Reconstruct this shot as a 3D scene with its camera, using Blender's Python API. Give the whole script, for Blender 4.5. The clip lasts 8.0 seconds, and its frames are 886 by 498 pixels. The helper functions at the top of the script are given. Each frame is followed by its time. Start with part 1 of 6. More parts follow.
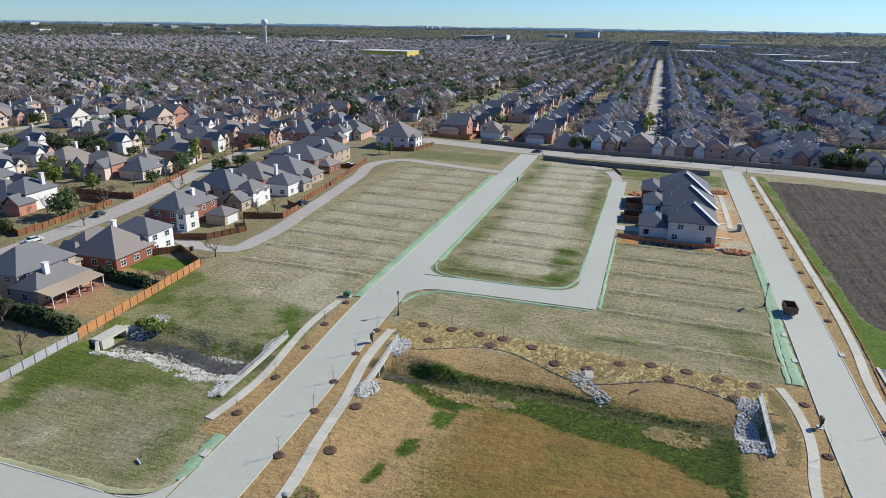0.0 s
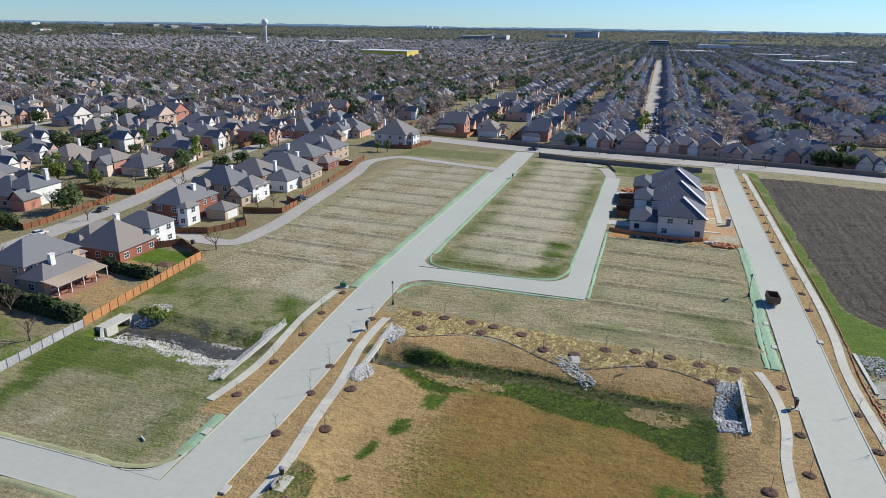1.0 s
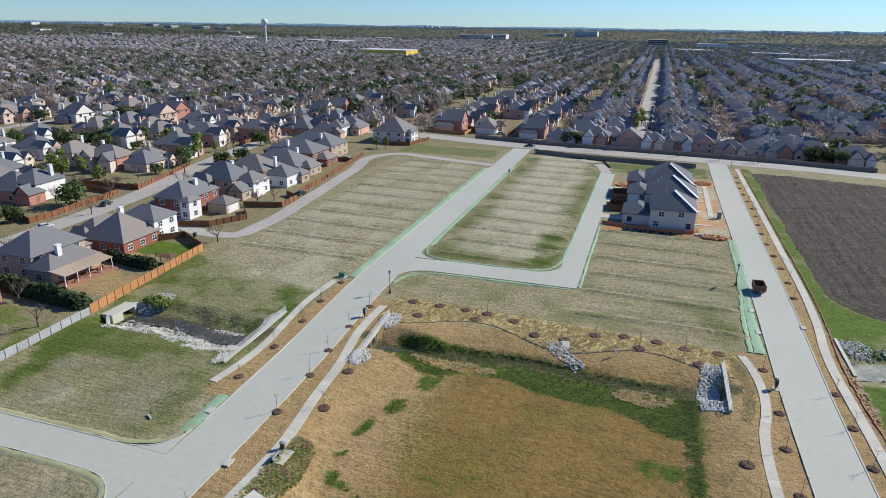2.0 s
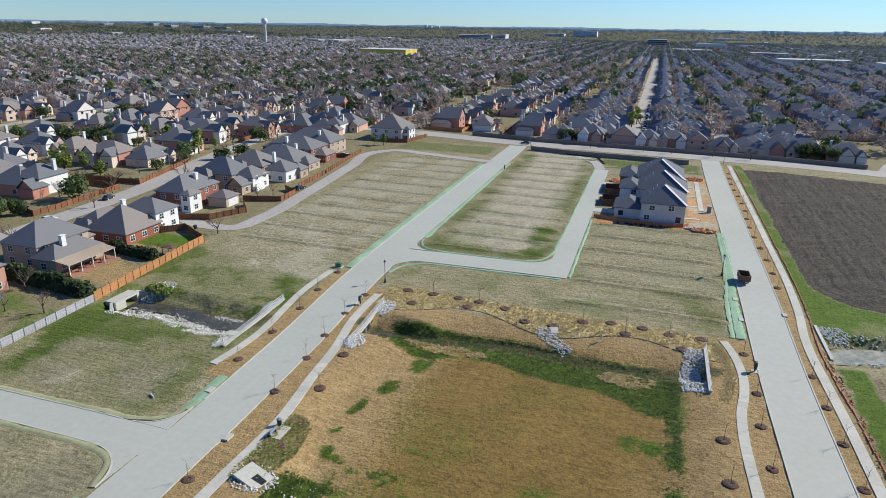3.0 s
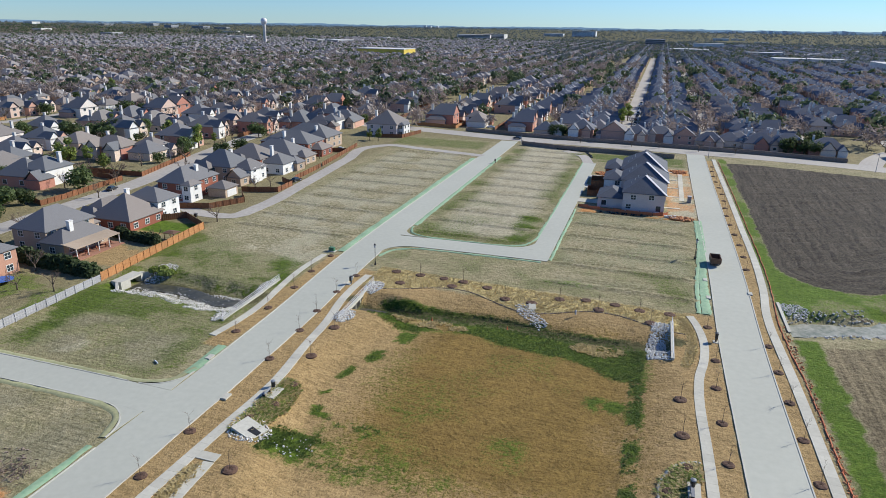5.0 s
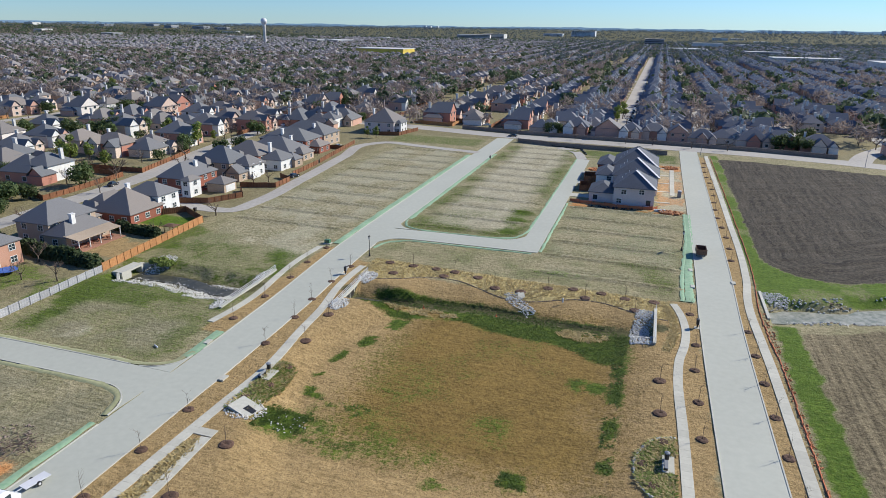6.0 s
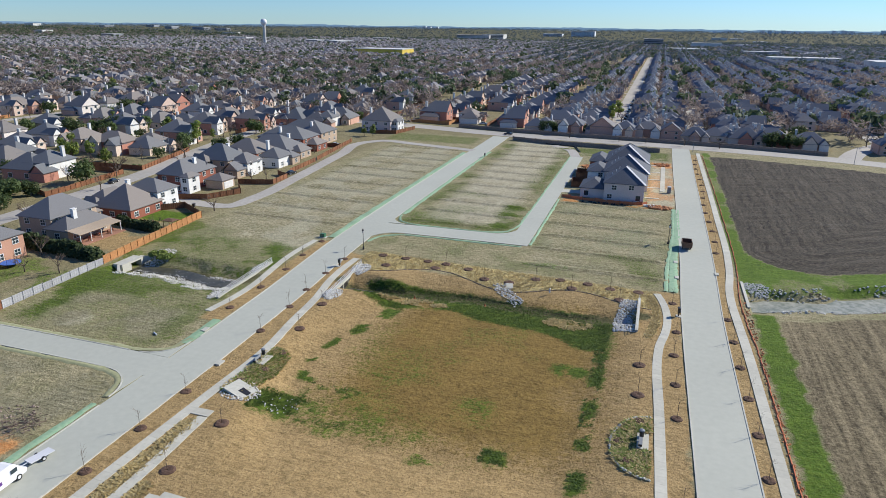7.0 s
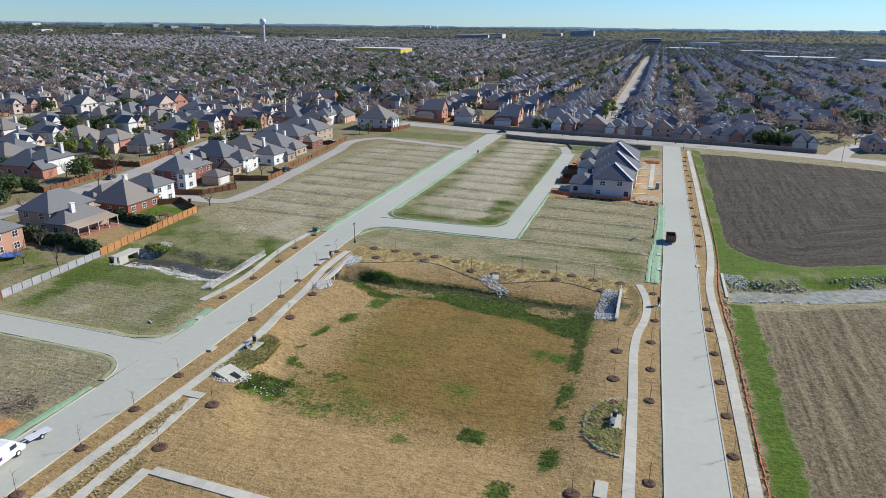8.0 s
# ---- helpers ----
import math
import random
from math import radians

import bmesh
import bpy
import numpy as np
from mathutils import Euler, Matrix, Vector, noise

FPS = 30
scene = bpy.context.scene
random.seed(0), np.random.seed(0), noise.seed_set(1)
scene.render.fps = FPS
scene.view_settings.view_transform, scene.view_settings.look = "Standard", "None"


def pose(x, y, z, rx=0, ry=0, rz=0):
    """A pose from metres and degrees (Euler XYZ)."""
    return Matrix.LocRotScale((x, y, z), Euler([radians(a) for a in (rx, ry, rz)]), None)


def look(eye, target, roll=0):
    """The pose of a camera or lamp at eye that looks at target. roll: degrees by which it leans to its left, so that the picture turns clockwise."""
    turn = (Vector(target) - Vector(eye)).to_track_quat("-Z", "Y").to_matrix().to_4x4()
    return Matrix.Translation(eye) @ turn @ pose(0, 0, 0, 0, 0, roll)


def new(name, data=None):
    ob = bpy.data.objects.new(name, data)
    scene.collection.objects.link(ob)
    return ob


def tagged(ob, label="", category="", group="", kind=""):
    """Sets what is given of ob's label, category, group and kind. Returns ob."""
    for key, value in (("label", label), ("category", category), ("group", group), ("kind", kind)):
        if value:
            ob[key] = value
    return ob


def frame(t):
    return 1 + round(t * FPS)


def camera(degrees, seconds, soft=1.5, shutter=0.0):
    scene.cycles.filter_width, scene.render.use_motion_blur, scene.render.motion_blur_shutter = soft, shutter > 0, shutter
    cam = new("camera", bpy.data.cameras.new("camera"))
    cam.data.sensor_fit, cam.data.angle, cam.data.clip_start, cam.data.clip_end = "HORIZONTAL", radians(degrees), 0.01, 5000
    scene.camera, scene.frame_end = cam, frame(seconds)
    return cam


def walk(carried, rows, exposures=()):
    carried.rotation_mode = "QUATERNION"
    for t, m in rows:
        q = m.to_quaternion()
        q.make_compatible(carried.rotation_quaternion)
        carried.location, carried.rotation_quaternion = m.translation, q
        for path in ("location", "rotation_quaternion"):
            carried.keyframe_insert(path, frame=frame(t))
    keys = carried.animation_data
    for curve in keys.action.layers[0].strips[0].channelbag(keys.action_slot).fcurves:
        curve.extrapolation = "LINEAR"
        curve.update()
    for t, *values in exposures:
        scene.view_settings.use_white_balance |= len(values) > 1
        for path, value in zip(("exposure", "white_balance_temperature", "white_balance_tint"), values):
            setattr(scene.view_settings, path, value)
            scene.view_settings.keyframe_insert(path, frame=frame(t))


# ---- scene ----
cam = camera(68.0, 8.0, soft=0.5)
PATH = [
    (0, (0.188, -2.443, 57.416), (-0.38, -0.637, 56.772), 0.9),
    (0.5, (1.627, -4.546, 57.272), (1.059, -2.74, 56.628), 0.9),
    (1, (3.108, -6.597, 57.151), (2.539, -4.791, 56.507), 0.9),
    (1.5, (4.292, -8.681, 56.928), (3.723, -6.875, 56.283), 0.8),
    (3, (8.302, -14.832, 55.931), (7.734, -13.027, 55.286), 0.9),
    (3.5, (9.78, -16.868, 55.836), (9.212, -15.062, 55.191), 0.9),
    (4, (11.228, -18.93, 55.691), (10.659, -17.124, 55.047), 0.9),
    (4.5, (12.673, -20.918, 55.437), (12.105, -19.112, 54.792), 0.9),
    (6, (17.445, -26.729, 54.492), (16.876, -24.924, 53.848), 0.8),
    (6.5, (19.268, -28.642, 54.329), (18.698, -26.837, 53.685), 0.8),
    (7, (20.938, -30.497, 54.145), (20.367, -28.691, 53.502), 0.7),
    (7.5, (22.772, -32.199, 54.016), (22.201, -30.393, 53.372), 0.7),
    (8, (24.814, -33.846, 53.883), (24.244, -32.04, 53.239), 0.7),
]
walk(cam, [(t, look(eye, target, roll)) for t, eye, target, roll in PATH])

# ---- light ----
world = bpy.data.worlds.new("sky")
scene.world = world
world.use_nodes = True
wn = world.node_tree
sky = wn.nodes.new("ShaderNodeTexSky")
sky.sky_type = "NISHITA"
sky.sun_disc = False
sky.sun_elevation = radians(33)
sky.sun_rotation = radians(48)
sky.altitude = 200
sky.air_density = 1.0
sky.dust_density = 0.0
sky.ozone_density = 4.0
tint = wn.nodes.new("ShaderNodeMix")
tint.data_type, tint.blend_type = "RGBA", "MULTIPLY"
tint.inputs[0].default_value = 1.0
tint.inputs[7].default_value = (0.53, 0.78, 1.14, 1.0)
wn.links.new(sky.outputs[0], tint.inputs[6])
wn.links.new(tint.outputs[2], wn.nodes["Background"].inputs[0])
wn.nodes["Background"].inputs[1].default_value = 0.086

sun = new("sun", bpy.data.lights.new("sun", "SUN"))
sun.data.energy = 4.45
sun.data.angle = radians(0.6)
sun.data.color = (1.0, 0.95, 0.84)
SUN_AZ, SUN_EL = radians(48), radians(33)
sun.matrix_world = look((math.sin(SUN_AZ) * 200, math.cos(SUN_AZ) * 200, 200 * math.tan(SUN_EL)), (0, 0, 0))
scene.view_settings.exposure = 0.45


# ---- materials ----
def nodes_of(name):
    m = bpy.data.materials.new(name)
    m.use_nodes = True
    nt = m.node_tree
    return m, nt, nt.nodes["Principled BSDF"]


def add(nt, kind, **inputs):
    n = nt.nodes.new(kind)
    for k, v in inputs.items():
        n.inputs[k].default_value = v
    return n


def noise_of(nt, scale, detail=4.0, vec=None, rough=0.55):
    n = add(nt, "ShaderNodeTexNoise", Scale=scale, Detail=detail, Roughness=rough)
    if vec is None:
        vec = nt.nodes.new("ShaderNodeNewGeometry").outputs["Position"]
    nt.links.new(vec, n.inputs["Vector"])
    return n.outputs["Fac"]


def curve_of(nt, fac, lo, hi, a=0.0, b=1.0):
    n = nt.nodes.new("ShaderNodeMapRange")
    for k, v in zip((1, 2, 3, 4), (lo, hi, a, b)):
        n.inputs[k].default_value = v
    nt.links.new(fac, n.inputs[0])
    return n.outputs[0]


def mix_of(nt, fac, a, b, blend="MIX"):
    n = nt.nodes.new("ShaderNodeMix")
    n.data_type, n.blend_type = "RGBA", blend
    for sock, v in ((n.inputs[0], fac), (n.inputs[6], a), (n.inputs[7], b)):
        if isinstance(v, bpy.types.NodeSocket):
            nt.links.new(v, sock)
        elif isinstance(v, (int, float)):
            sock.default_value = v
        else:
            sock.default_value = (*v, 1.0)
    return n.outputs[2]


def times_of(nt, a, b):
    n = nt.nodes.new("ShaderNodeMath")
    n.operation = "MULTIPLY"
    for sock, v in ((n.inputs[0], a), (n.inputs[1], b)):
        if isinstance(v, bpy.types.NodeSocket):
            nt.links.new(v, sock)
        else:
            sock.default_value = v
    return n.outputs[0]


def bump_of(nt, bsdf, fac, strength, distance):
    n = add(nt, "ShaderNodeBump", Strength=strength, Distance=distance)
    nt.links.new(fac, n.inputs["Height"])
    nt.links.new(n.outputs[0], bsdf.inputs["Normal"])


def surf(name, a, b, scale=2.0, rough=0.85, bump=0.2, big=0.06, stain=0.75, metal=0.0, spread=0.0, depth=0.03):
    """Two tones by a fine grain, broad stains over them, a spread of value from piece to piece."""
    m, nt, p = nodes_of(name)
    fine = noise_of(nt, scale, 6.0)
    col = mix_of(nt, curve_of(nt, fine, 0.3, 0.7), a, b)
    broad = noise_of(nt, big, 4.0)
    col = mix_of(nt, curve_of(nt, broad, 0.35, 0.65, 0.0, 1.0), col, mix_of(nt, 1.0, col, (stain, stain, stain), "MULTIPLY"))
    if spread:
        info = nt.nodes.new("ShaderNodeObjectInfo").outputs["Random"]
        g = nt.nodes.new("ShaderNodeHueSaturation")
        nt.links.new(curve_of(nt, info, 0, 1, 1 - spread, 1 + spread), g.inputs["Value"])
        nt.links.new(col, g.inputs["Color"])
        col = g.outputs[0]
    nt.links.new(col, p.inputs["Base Color"])
    p.inputs["Roughness"].default_value = rough
    p.inputs["Metallic"].default_value = metal
    if bump:
        bump_of(nt, p, fine, bump, depth)
    return m


def leafy(name, a, b, scale=1.5, big=0.2, stain=0.75, through_light=0.45, spread=0.0):
    """Thin leaves and blades, which let part of the sun through."""
    m = surf(name, a, b, scale, 0.8, 0.0, big, stain, spread=spread)
    nt = m.node_tree
    p = nt.nodes["Principled BSDF"]
    t = nt.nodes.new("ShaderNodeBsdfTranslucent")
    nt.links.new(p.inputs["Base Color"].links[0].from_socket, t.inputs[0])
    x = nt.nodes.new("ShaderNodeMixShader")
    x.inputs[0].default_value = through_light
    nt.links.new(p.outputs[0], x.inputs[1])
    nt.links.new(t.outputs[0], x.inputs[2])
    nt.links.new(x.outputs[0], nt.nodes["Material Output"].inputs[0])
    return m


def wall_surf(name, tones, rough=0.9, course=True, seed=0.0):
    """House walls: one tone of the list for each house, with brick mottle and faint courses."""
    m, nt, p = nodes_of(name)
    info = nt.nodes.new("ShaderNodeObjectInfo").outputs["Random"]
    ramp = nt.nodes.new("ShaderNodeValToRGB")
    ramp.color_ramp.interpolation = "CONSTANT"
    els = ramp.color_ramp.elements
    while len(els) < len(tones):
        els.new(0.5)
    for i, c in enumerate(tones):
        els[i].position = i / len(tones)
        els[i].color = (*c, 1)
    nt.links.new(info, ramp.inputs[0])
    col = ramp.outputs[0]
    grain = noise_of(nt, 5.0, 5.0)
    col = mix_of(nt, curve_of(nt, grain, 0.3, 0.7), mix_of(nt, 1.0, col, (0.78, 0.76, 0.74), "MULTIPLY"), mix_of(nt, 1.0, col, (1.15, 1.12, 1.1), "MULTIPLY"))
    nt.links.new(col, p.inputs["Base Color"])
    p.inputs["Roughness"].default_value = rough
    bump_of(nt, p, grain, 0.3, 0.02)
    return m


CONCRETE = surf("concrete", (0.36, 0.37, 0.36), (0.47, 0.48, 0.46), 1.2, 0.8, 0.1, 0.05, 0.86)
ROADMAT = surf("road_concrete", (0.395, 0.404, 0.345), (0.435, 0.444, 0.38), 0.9, 0.8, 0.06, 0.03, 0.93)
KERB = surf("kerb_concrete", (0.45, 0.44, 0.38), (0.54, 0.53, 0.46), 2.0, 0.85, 0.1, 0.1, 0.85)
WALKMAT = surf("walk_concrete", (0.46, 0.445, 0.375), (0.53, 0.515, 0.435), 1.5, 0.85, 0.1, 0.08, 0.88, spread=0.07)
FAR_ROAD = surf("old_concrete", (0.34, 0.32, 0.28), (0.44, 0.41, 0.37), 0.8, 0.85, 0.1, 0.03, 0.85)
SHINGLE = wall_surf("shingle", [(0.15, 0.158, 0.168), (0.2, 0.192, 0.186), (0.168, 0.168, 0.172), (0.22, 0.2, 0.186), (0.138, 0.15, 0.165), (0.185, 0.175, 0.17), (0.16, 0.166, 0.177)])
# Dark shingle, tones raised and blued to paint haze over the eastern rows.
DARKSHINGLE = wall_surf("dark_shingle", [(0.12, 0.135, 0.165), (0.16, 0.172, 0.195), (0.13, 0.145, 0.175), (0.19, 0.19, 0.2)])
BRICK = wall_surf("brick", [(0.46, 0.24, 0.18), (0.58, 0.45, 0.36), (0.52, 0.34, 0.27), (0.66, 0.56, 0.47), (0.44, 0.21, 0.16), (0.6, 0.47, 0.4), (0.54, 0.33, 0.26), (0.64, 0.53, 0.46), (0.7, 0.67, 0.64)])
REDBRICK = surf("red_brick", (0.24, 0.075, 0.045), (0.36, 0.13, 0.085), 5.0, 0.9, 0.3)
TANBRICK = surf("tan_brick", (0.42, 0.31, 0.22), (0.54, 0.42, 0.32), 5.0, 0.9, 0.3)
PINKBRICK = surf("pale_brick", (0.64, 0.54, 0.5), (0.74, 0.63, 0.58), 5.0, 0.9, 0.3)
SIDING = surf("white_siding", (0.66, 0.66, 0.64), (0.76, 0.76, 0.74), 1.0, 0.6, 0.05, 0.2, 0.9)
TRIM = surf("white_trim", (0.7, 0.7, 0.68), (0.78, 0.78, 0.76), 3.0, 0.5, 0.0)
# Pale grey for metal parts; on the new roofs it paints sun glare.
METAL_AND_GLARE = surf("metal_flashing", (0.66, 0.67, 0.68), (0.74, 0.75, 0.76), 1.0, 0.5, 0.0)
CEDAR = surf("cedar_fence", (0.17, 0.065, 0.03), (0.28, 0.12, 0.05), 3.0, 0.85, 0.2, 0.15, 0.75, spread=0.15)
NEWCEDAR = surf("new_cedar", (0.38, 0.17, 0.06), (0.5, 0.25, 0.1), 3.0, 0.85, 0.2, 0.15, 0.8, spread=0.1)
GREYFENCE = surf("weathered_boards", (0.34, 0.34, 0.35), (0.46, 0.46, 0.47), 3.0, 0.85, 0.2, 0.15, 0.8, spread=0.1)
BARK = surf("bark", (0.1, 0.075, 0.055), (0.17, 0.13, 0.1), 6.0, 0.95, 0.4)
TWIG = surf("twigs", (0.17, 0.12, 0.09), (0.24, 0.18, 0.14), 3.0, 0.95, 0.0)
MULCH = surf("mulch", (0.075, 0.042, 0.028), (0.15, 0.085, 0.055), 9.0, 0.95, 0.6)
LEAF = leafy("leaves", (0.065, 0.105, 0.035), (0.14, 0.19, 0.065), 1.5, 0.2, 0.75, 0.45, 0.25)
LEAFLIGHT = leafy("light_leaves", (0.17, 0.23, 0.045), (0.3, 0.36, 0.09), 1.5, 0.2, 0.75, 0.45, 0.2)
HEDGE = leafy("hedge_leaves", (0.035, 0.06, 0.018), (0.085, 0.12, 0.04), 2.0, 0.3, 0.75, 0.4)
STRAWGRASS = leafy("straw_grass", (0.5, 0.4, 0.18), (0.68, 0.56, 0.3), 2.0, 0.2, 0.8, 0.5)
GREENGRASS = leafy("green_grass", (0.055, 0.115, 0.012), (0.15, 0.21, 0.035), 1.0, 0.2, 0.7, 0.5)
ROCK = surf("limestone_rock", (0.5, 0.49, 0.44), (0.76, 0.74, 0.68), 2.5, 0.9, 0.2, 0.5, 0.75)
MATSTRAW = surf("straw_mat", (0.27, 0.29, 0.15), (0.4, 0.39, 0.22), 1.8, 0.9, 0.3, 0.12, 0.8)
MATGREEN = surf("erosion_mat", (0.2, 0.36, 0.22), (0.32, 0.44, 0.29), 1.6, 0.9, 0.3, 0.12, 0.78)
ORANGE = surf("orange_mesh", (0.48, 0.12, 0.04), (0.6, 0.19, 0.08), 2.0, 0.8, 0.2)
CLAY = surf("orange_clay", (0.42, 0.17, 0.07), (0.58, 0.27, 0.12), 1.2, 0.95, 0.4)
BLACK = surf("black_paint", (0.015, 0.015, 0.016), (0.03, 0.03, 0.03), 4.0, 0.45, 0.0)
WHITEPAINT = surf("white_car_paint", (0.75, 0.76, 0.78), (0.8, 0.81, 0.83), 1.0, 0.25, 0.0)
DARKPAINT = surf("dark_car_paint", (0.03, 0.035, 0.045), (0.05, 0.055, 0.06), 1.0, 0.25, 0.0, spread=0.5)
RUST = surf("rusty_steel", (0.12, 0.06, 0.035), (0.22, 0.12, 0.07), 3.0, 0.8, 0.2)
STONEWALL = surf("stone_wall", (0.2, 0.15, 0.12), (0.33, 0.26, 0.21), 2.0, 0.9, 0.4)
YELLOW = surf("yellow_wall", (0.62, 0.46, 0.06), (0.7, 0.53, 0.09), 0.3, 0.8, 0.0)
PALEWALL = surf("pale_wall", (0.55, 0.55, 0.53), (0.65, 0.65, 0.63), 0.3, 0.8, 0.0)
FARGREY = surf("grey_panel", (0.2, 0.22, 0.25), (0.27, 0.29, 0.32), 0.3, 0.6, 0.0)


def glass_mat():
    m, nt, p = nodes_of("window_glass")
    p.inputs["Base Color"].default_value = (0.03, 0.045, 0.055, 1)
    p.inputs["Roughness"].default_value = 0.08
    p.inputs["IOR"].default_value = 1.5
    return m


def water_mat(name, a, b):
    m, nt, p = nodes_of(name)
    n = noise_of(nt, 0.9, 5.0)
    nt.links.new(mix_of(nt, curve_of(nt, n, 0.35, 0.65), a, b), p.inputs["Base Color"])
    p.inputs["Roughness"].default_value = 0.42
    bump_of(nt, p, n, 0.15, 0.03)
    return m


GLASS = glass_mat()
WATER = water_mat("creek_water", (0.15, 0.17, 0.12), (0.36, 0.35, 0.28))
DARKWATER = water_mat("dark_creek_water", (0.03, 0.03, 0.02), (0.09, 0.085, 0.055))


# ---- mesh builder ----
class Shape:
    def __init__(self):
        self.v, self.f, self.m = [], [], []

    def poly(self, pts, mi=0):
        n = len(self.v)
        self.v += [tuple(p) for p in pts]
        self.f.append(tuple(range(n, n + len(pts))))
        self.m.append(mi)
        return self

    def solid(self, pts, faces, mi=0):
        n = len(self.v)
        self.v += [tuple(p) for p in pts]
        for f in faces:
            self.f.append(tuple(n + i for i in f))
            self.m.append(mi)
        return self

    def box(self, x0, y0, z0, x1, y1, z1, mi=0, M=None):
        pts = [(x, y, z) for z in (z0, z1) for x, y in ((x0, y0), (x1, y0), (x1, y1), (x0, y1))]
        if M:
            pts = [tuple(M @ Vector(p)) for p in pts]
        return self.solid(pts, ((3, 2, 1, 0), (4, 5, 6, 7), (0, 1, 5, 4), (1, 2, 6, 5), (2, 3, 7, 6), (3, 0, 4, 7)), mi)

    def hip(self, x0, y0, x1, y1, z, pitch=0.75, over=0.45, fascia=0.2, mi=0, ends=(1, 1)):
        """A hipped roof over a rectangle; an end of 0 makes that end a gable."""
        x0, y0, x1, y1 = x0 - over, y0 - over, x1 + over, y1 + over
        w, d = x1 - x0, y1 - y0
        t = z + fascia
        top = t + pitch * min(w, d) / 2
        if w >= d:
            r0, r1 = (x0 + ends[0] * d / 2, (y0 + y1) / 2, top), (x1 - ends[1] * d / 2, (y0 + y1) / 2, top)
            side = ((4, 5, 9, 8), (6, 7, 8, 9), (7, 4, 8), (5, 6, 9))
        else:
            r0, r1 = ((x0 + x1) / 2, y0 + ends[0] * w / 2, top), ((x0 + x1) / 2, y1 - ends[1] * w / 2, top)
            side = ((5, 6, 9, 8), (7, 4, 8, 9), (4, 5, 8), (6, 7, 9))
        side = side[:2] + tuple(f for f, e in zip(side[2:], ends) if e)
        pts = [(x, y, q) for q in (z, t) for x, y in ((x0, y0), (x1, y0), (x1, y1), (x0, y1))] + [r0, r1]
        return self.solid(pts, ((3, 2, 1, 0), (0, 1, 5, 4), (1, 2, 6, 5), (2, 3, 7, 6), (3, 0, 4, 7)) + side, mi)

    def tube(self, a, b, r0, r1, n=6, mi=0):
        a, b = Vector(a), Vector(b)
        q = (b - a).to_track_quat("Z", "Y")
        pts = []
        for c, r in ((a, r0), (b, r1)):
            for i in range(n):
                t = 2 * math.pi * i / n
                pts.append(c + q @ Vector((r * math.cos(t), r * math.sin(t), 0)))
        faces = [(i, (i + 1) % n, n + (i + 1) % n, n + i) for i in range(n)] + [tuple(range(n - 1, -1, -1)), tuple(range(n, 2 * n))]
        return self.solid(pts, faces, mi)

    def lathe(self, prof, n=16, mi=0, at=(0, 0, 0)):
        pts = [(at[0] + r * math.cos(2 * math.pi * i / n), at[1] + r * math.sin(2 * math.pi * i / n), at[2] + z) for r, z in prof for i in range(n)]
        faces = [(k * n + i, k * n + (i + 1) % n, (k + 1) * n + (i + 1) % n, (k + 1) * n + i) for k in range(len(prof) - 1) for i in range(n)]
        faces.append(tuple(range((len(prof) - 1) * n, len(prof) * n)))
        return self.solid(pts, faces, mi)

    def mesh(self, name, mats, smooth=False):
        me = bpy.data.meshes.new(name)
        me.from_pydata(self.v, [], self.f)
        for m in mats if isinstance(mats, (list, tuple)) else [mats]:
            me.materials.append(m)
        me.polygons.foreach_set("material_index", self.m)
        if smooth:
            me.polygons.foreach_set("use_smooth", [True] * len(self.f))
        me.update()
        return me


def part(name, shape, mats, parent=None, label="", smooth=False):
    ob = new(name, shape if isinstance(shape, bpy.types.Mesh) else shape.mesh(name, mats, smooth))
    if parent:
        ob.parent = parent
    if label:
        tagged(ob, label)
    return ob


def thing(name, label, category, group="", kind="", at=(0, 0, 0), turn=0.0):
    ob = new(name)
    ob.empty_display_size = 0.5
    ob.matrix_basis = pose(*at, 0, 0, turn)
    return tagged(ob, label, category, group, kind)


def single(name, shape, mats, label, category, group="", kind="", smooth=False):
    return tagged(part(name, shape, mats, None, "", smooth), label, category, group, kind)


def smooth_line(pts, step=2.0):
    """A soft line through plan points."""
    p = [Vector((*q[:2], 0)) for q in pts]
    n = len(p)
    h = [(p[i + 1] - p[i]).length for i in range(n - 1)]
    tan = []
    for i in range(n):
        if i in (0, n - 1):
            k = min(i, n - 2)
            tan.append((p[k + 1] - p[k]) / h[k])
        else:
            tan.append(((p[i + 1] - p[i]) / h[i] * h[i - 1] + (p[i] - p[i - 1]) / h[i - 1] * h[i]) / (h[i] + h[i - 1]))
    out = []
    for i in range(n - 1):
        m = max(1, int(h[i] / step))
        for k in range(m):
            t = k / m
            out.append(p[i] * (2 * t ** 3 - 3 * t * t + 1) + tan[i] * h[i] * (t ** 3 - 2 * t * t + t) + p[i + 1] * (3 * t * t - 2 * t ** 3) + tan[i + 1] * h[i] * (t ** 3 - t * t))
    return out + [p[-1]]


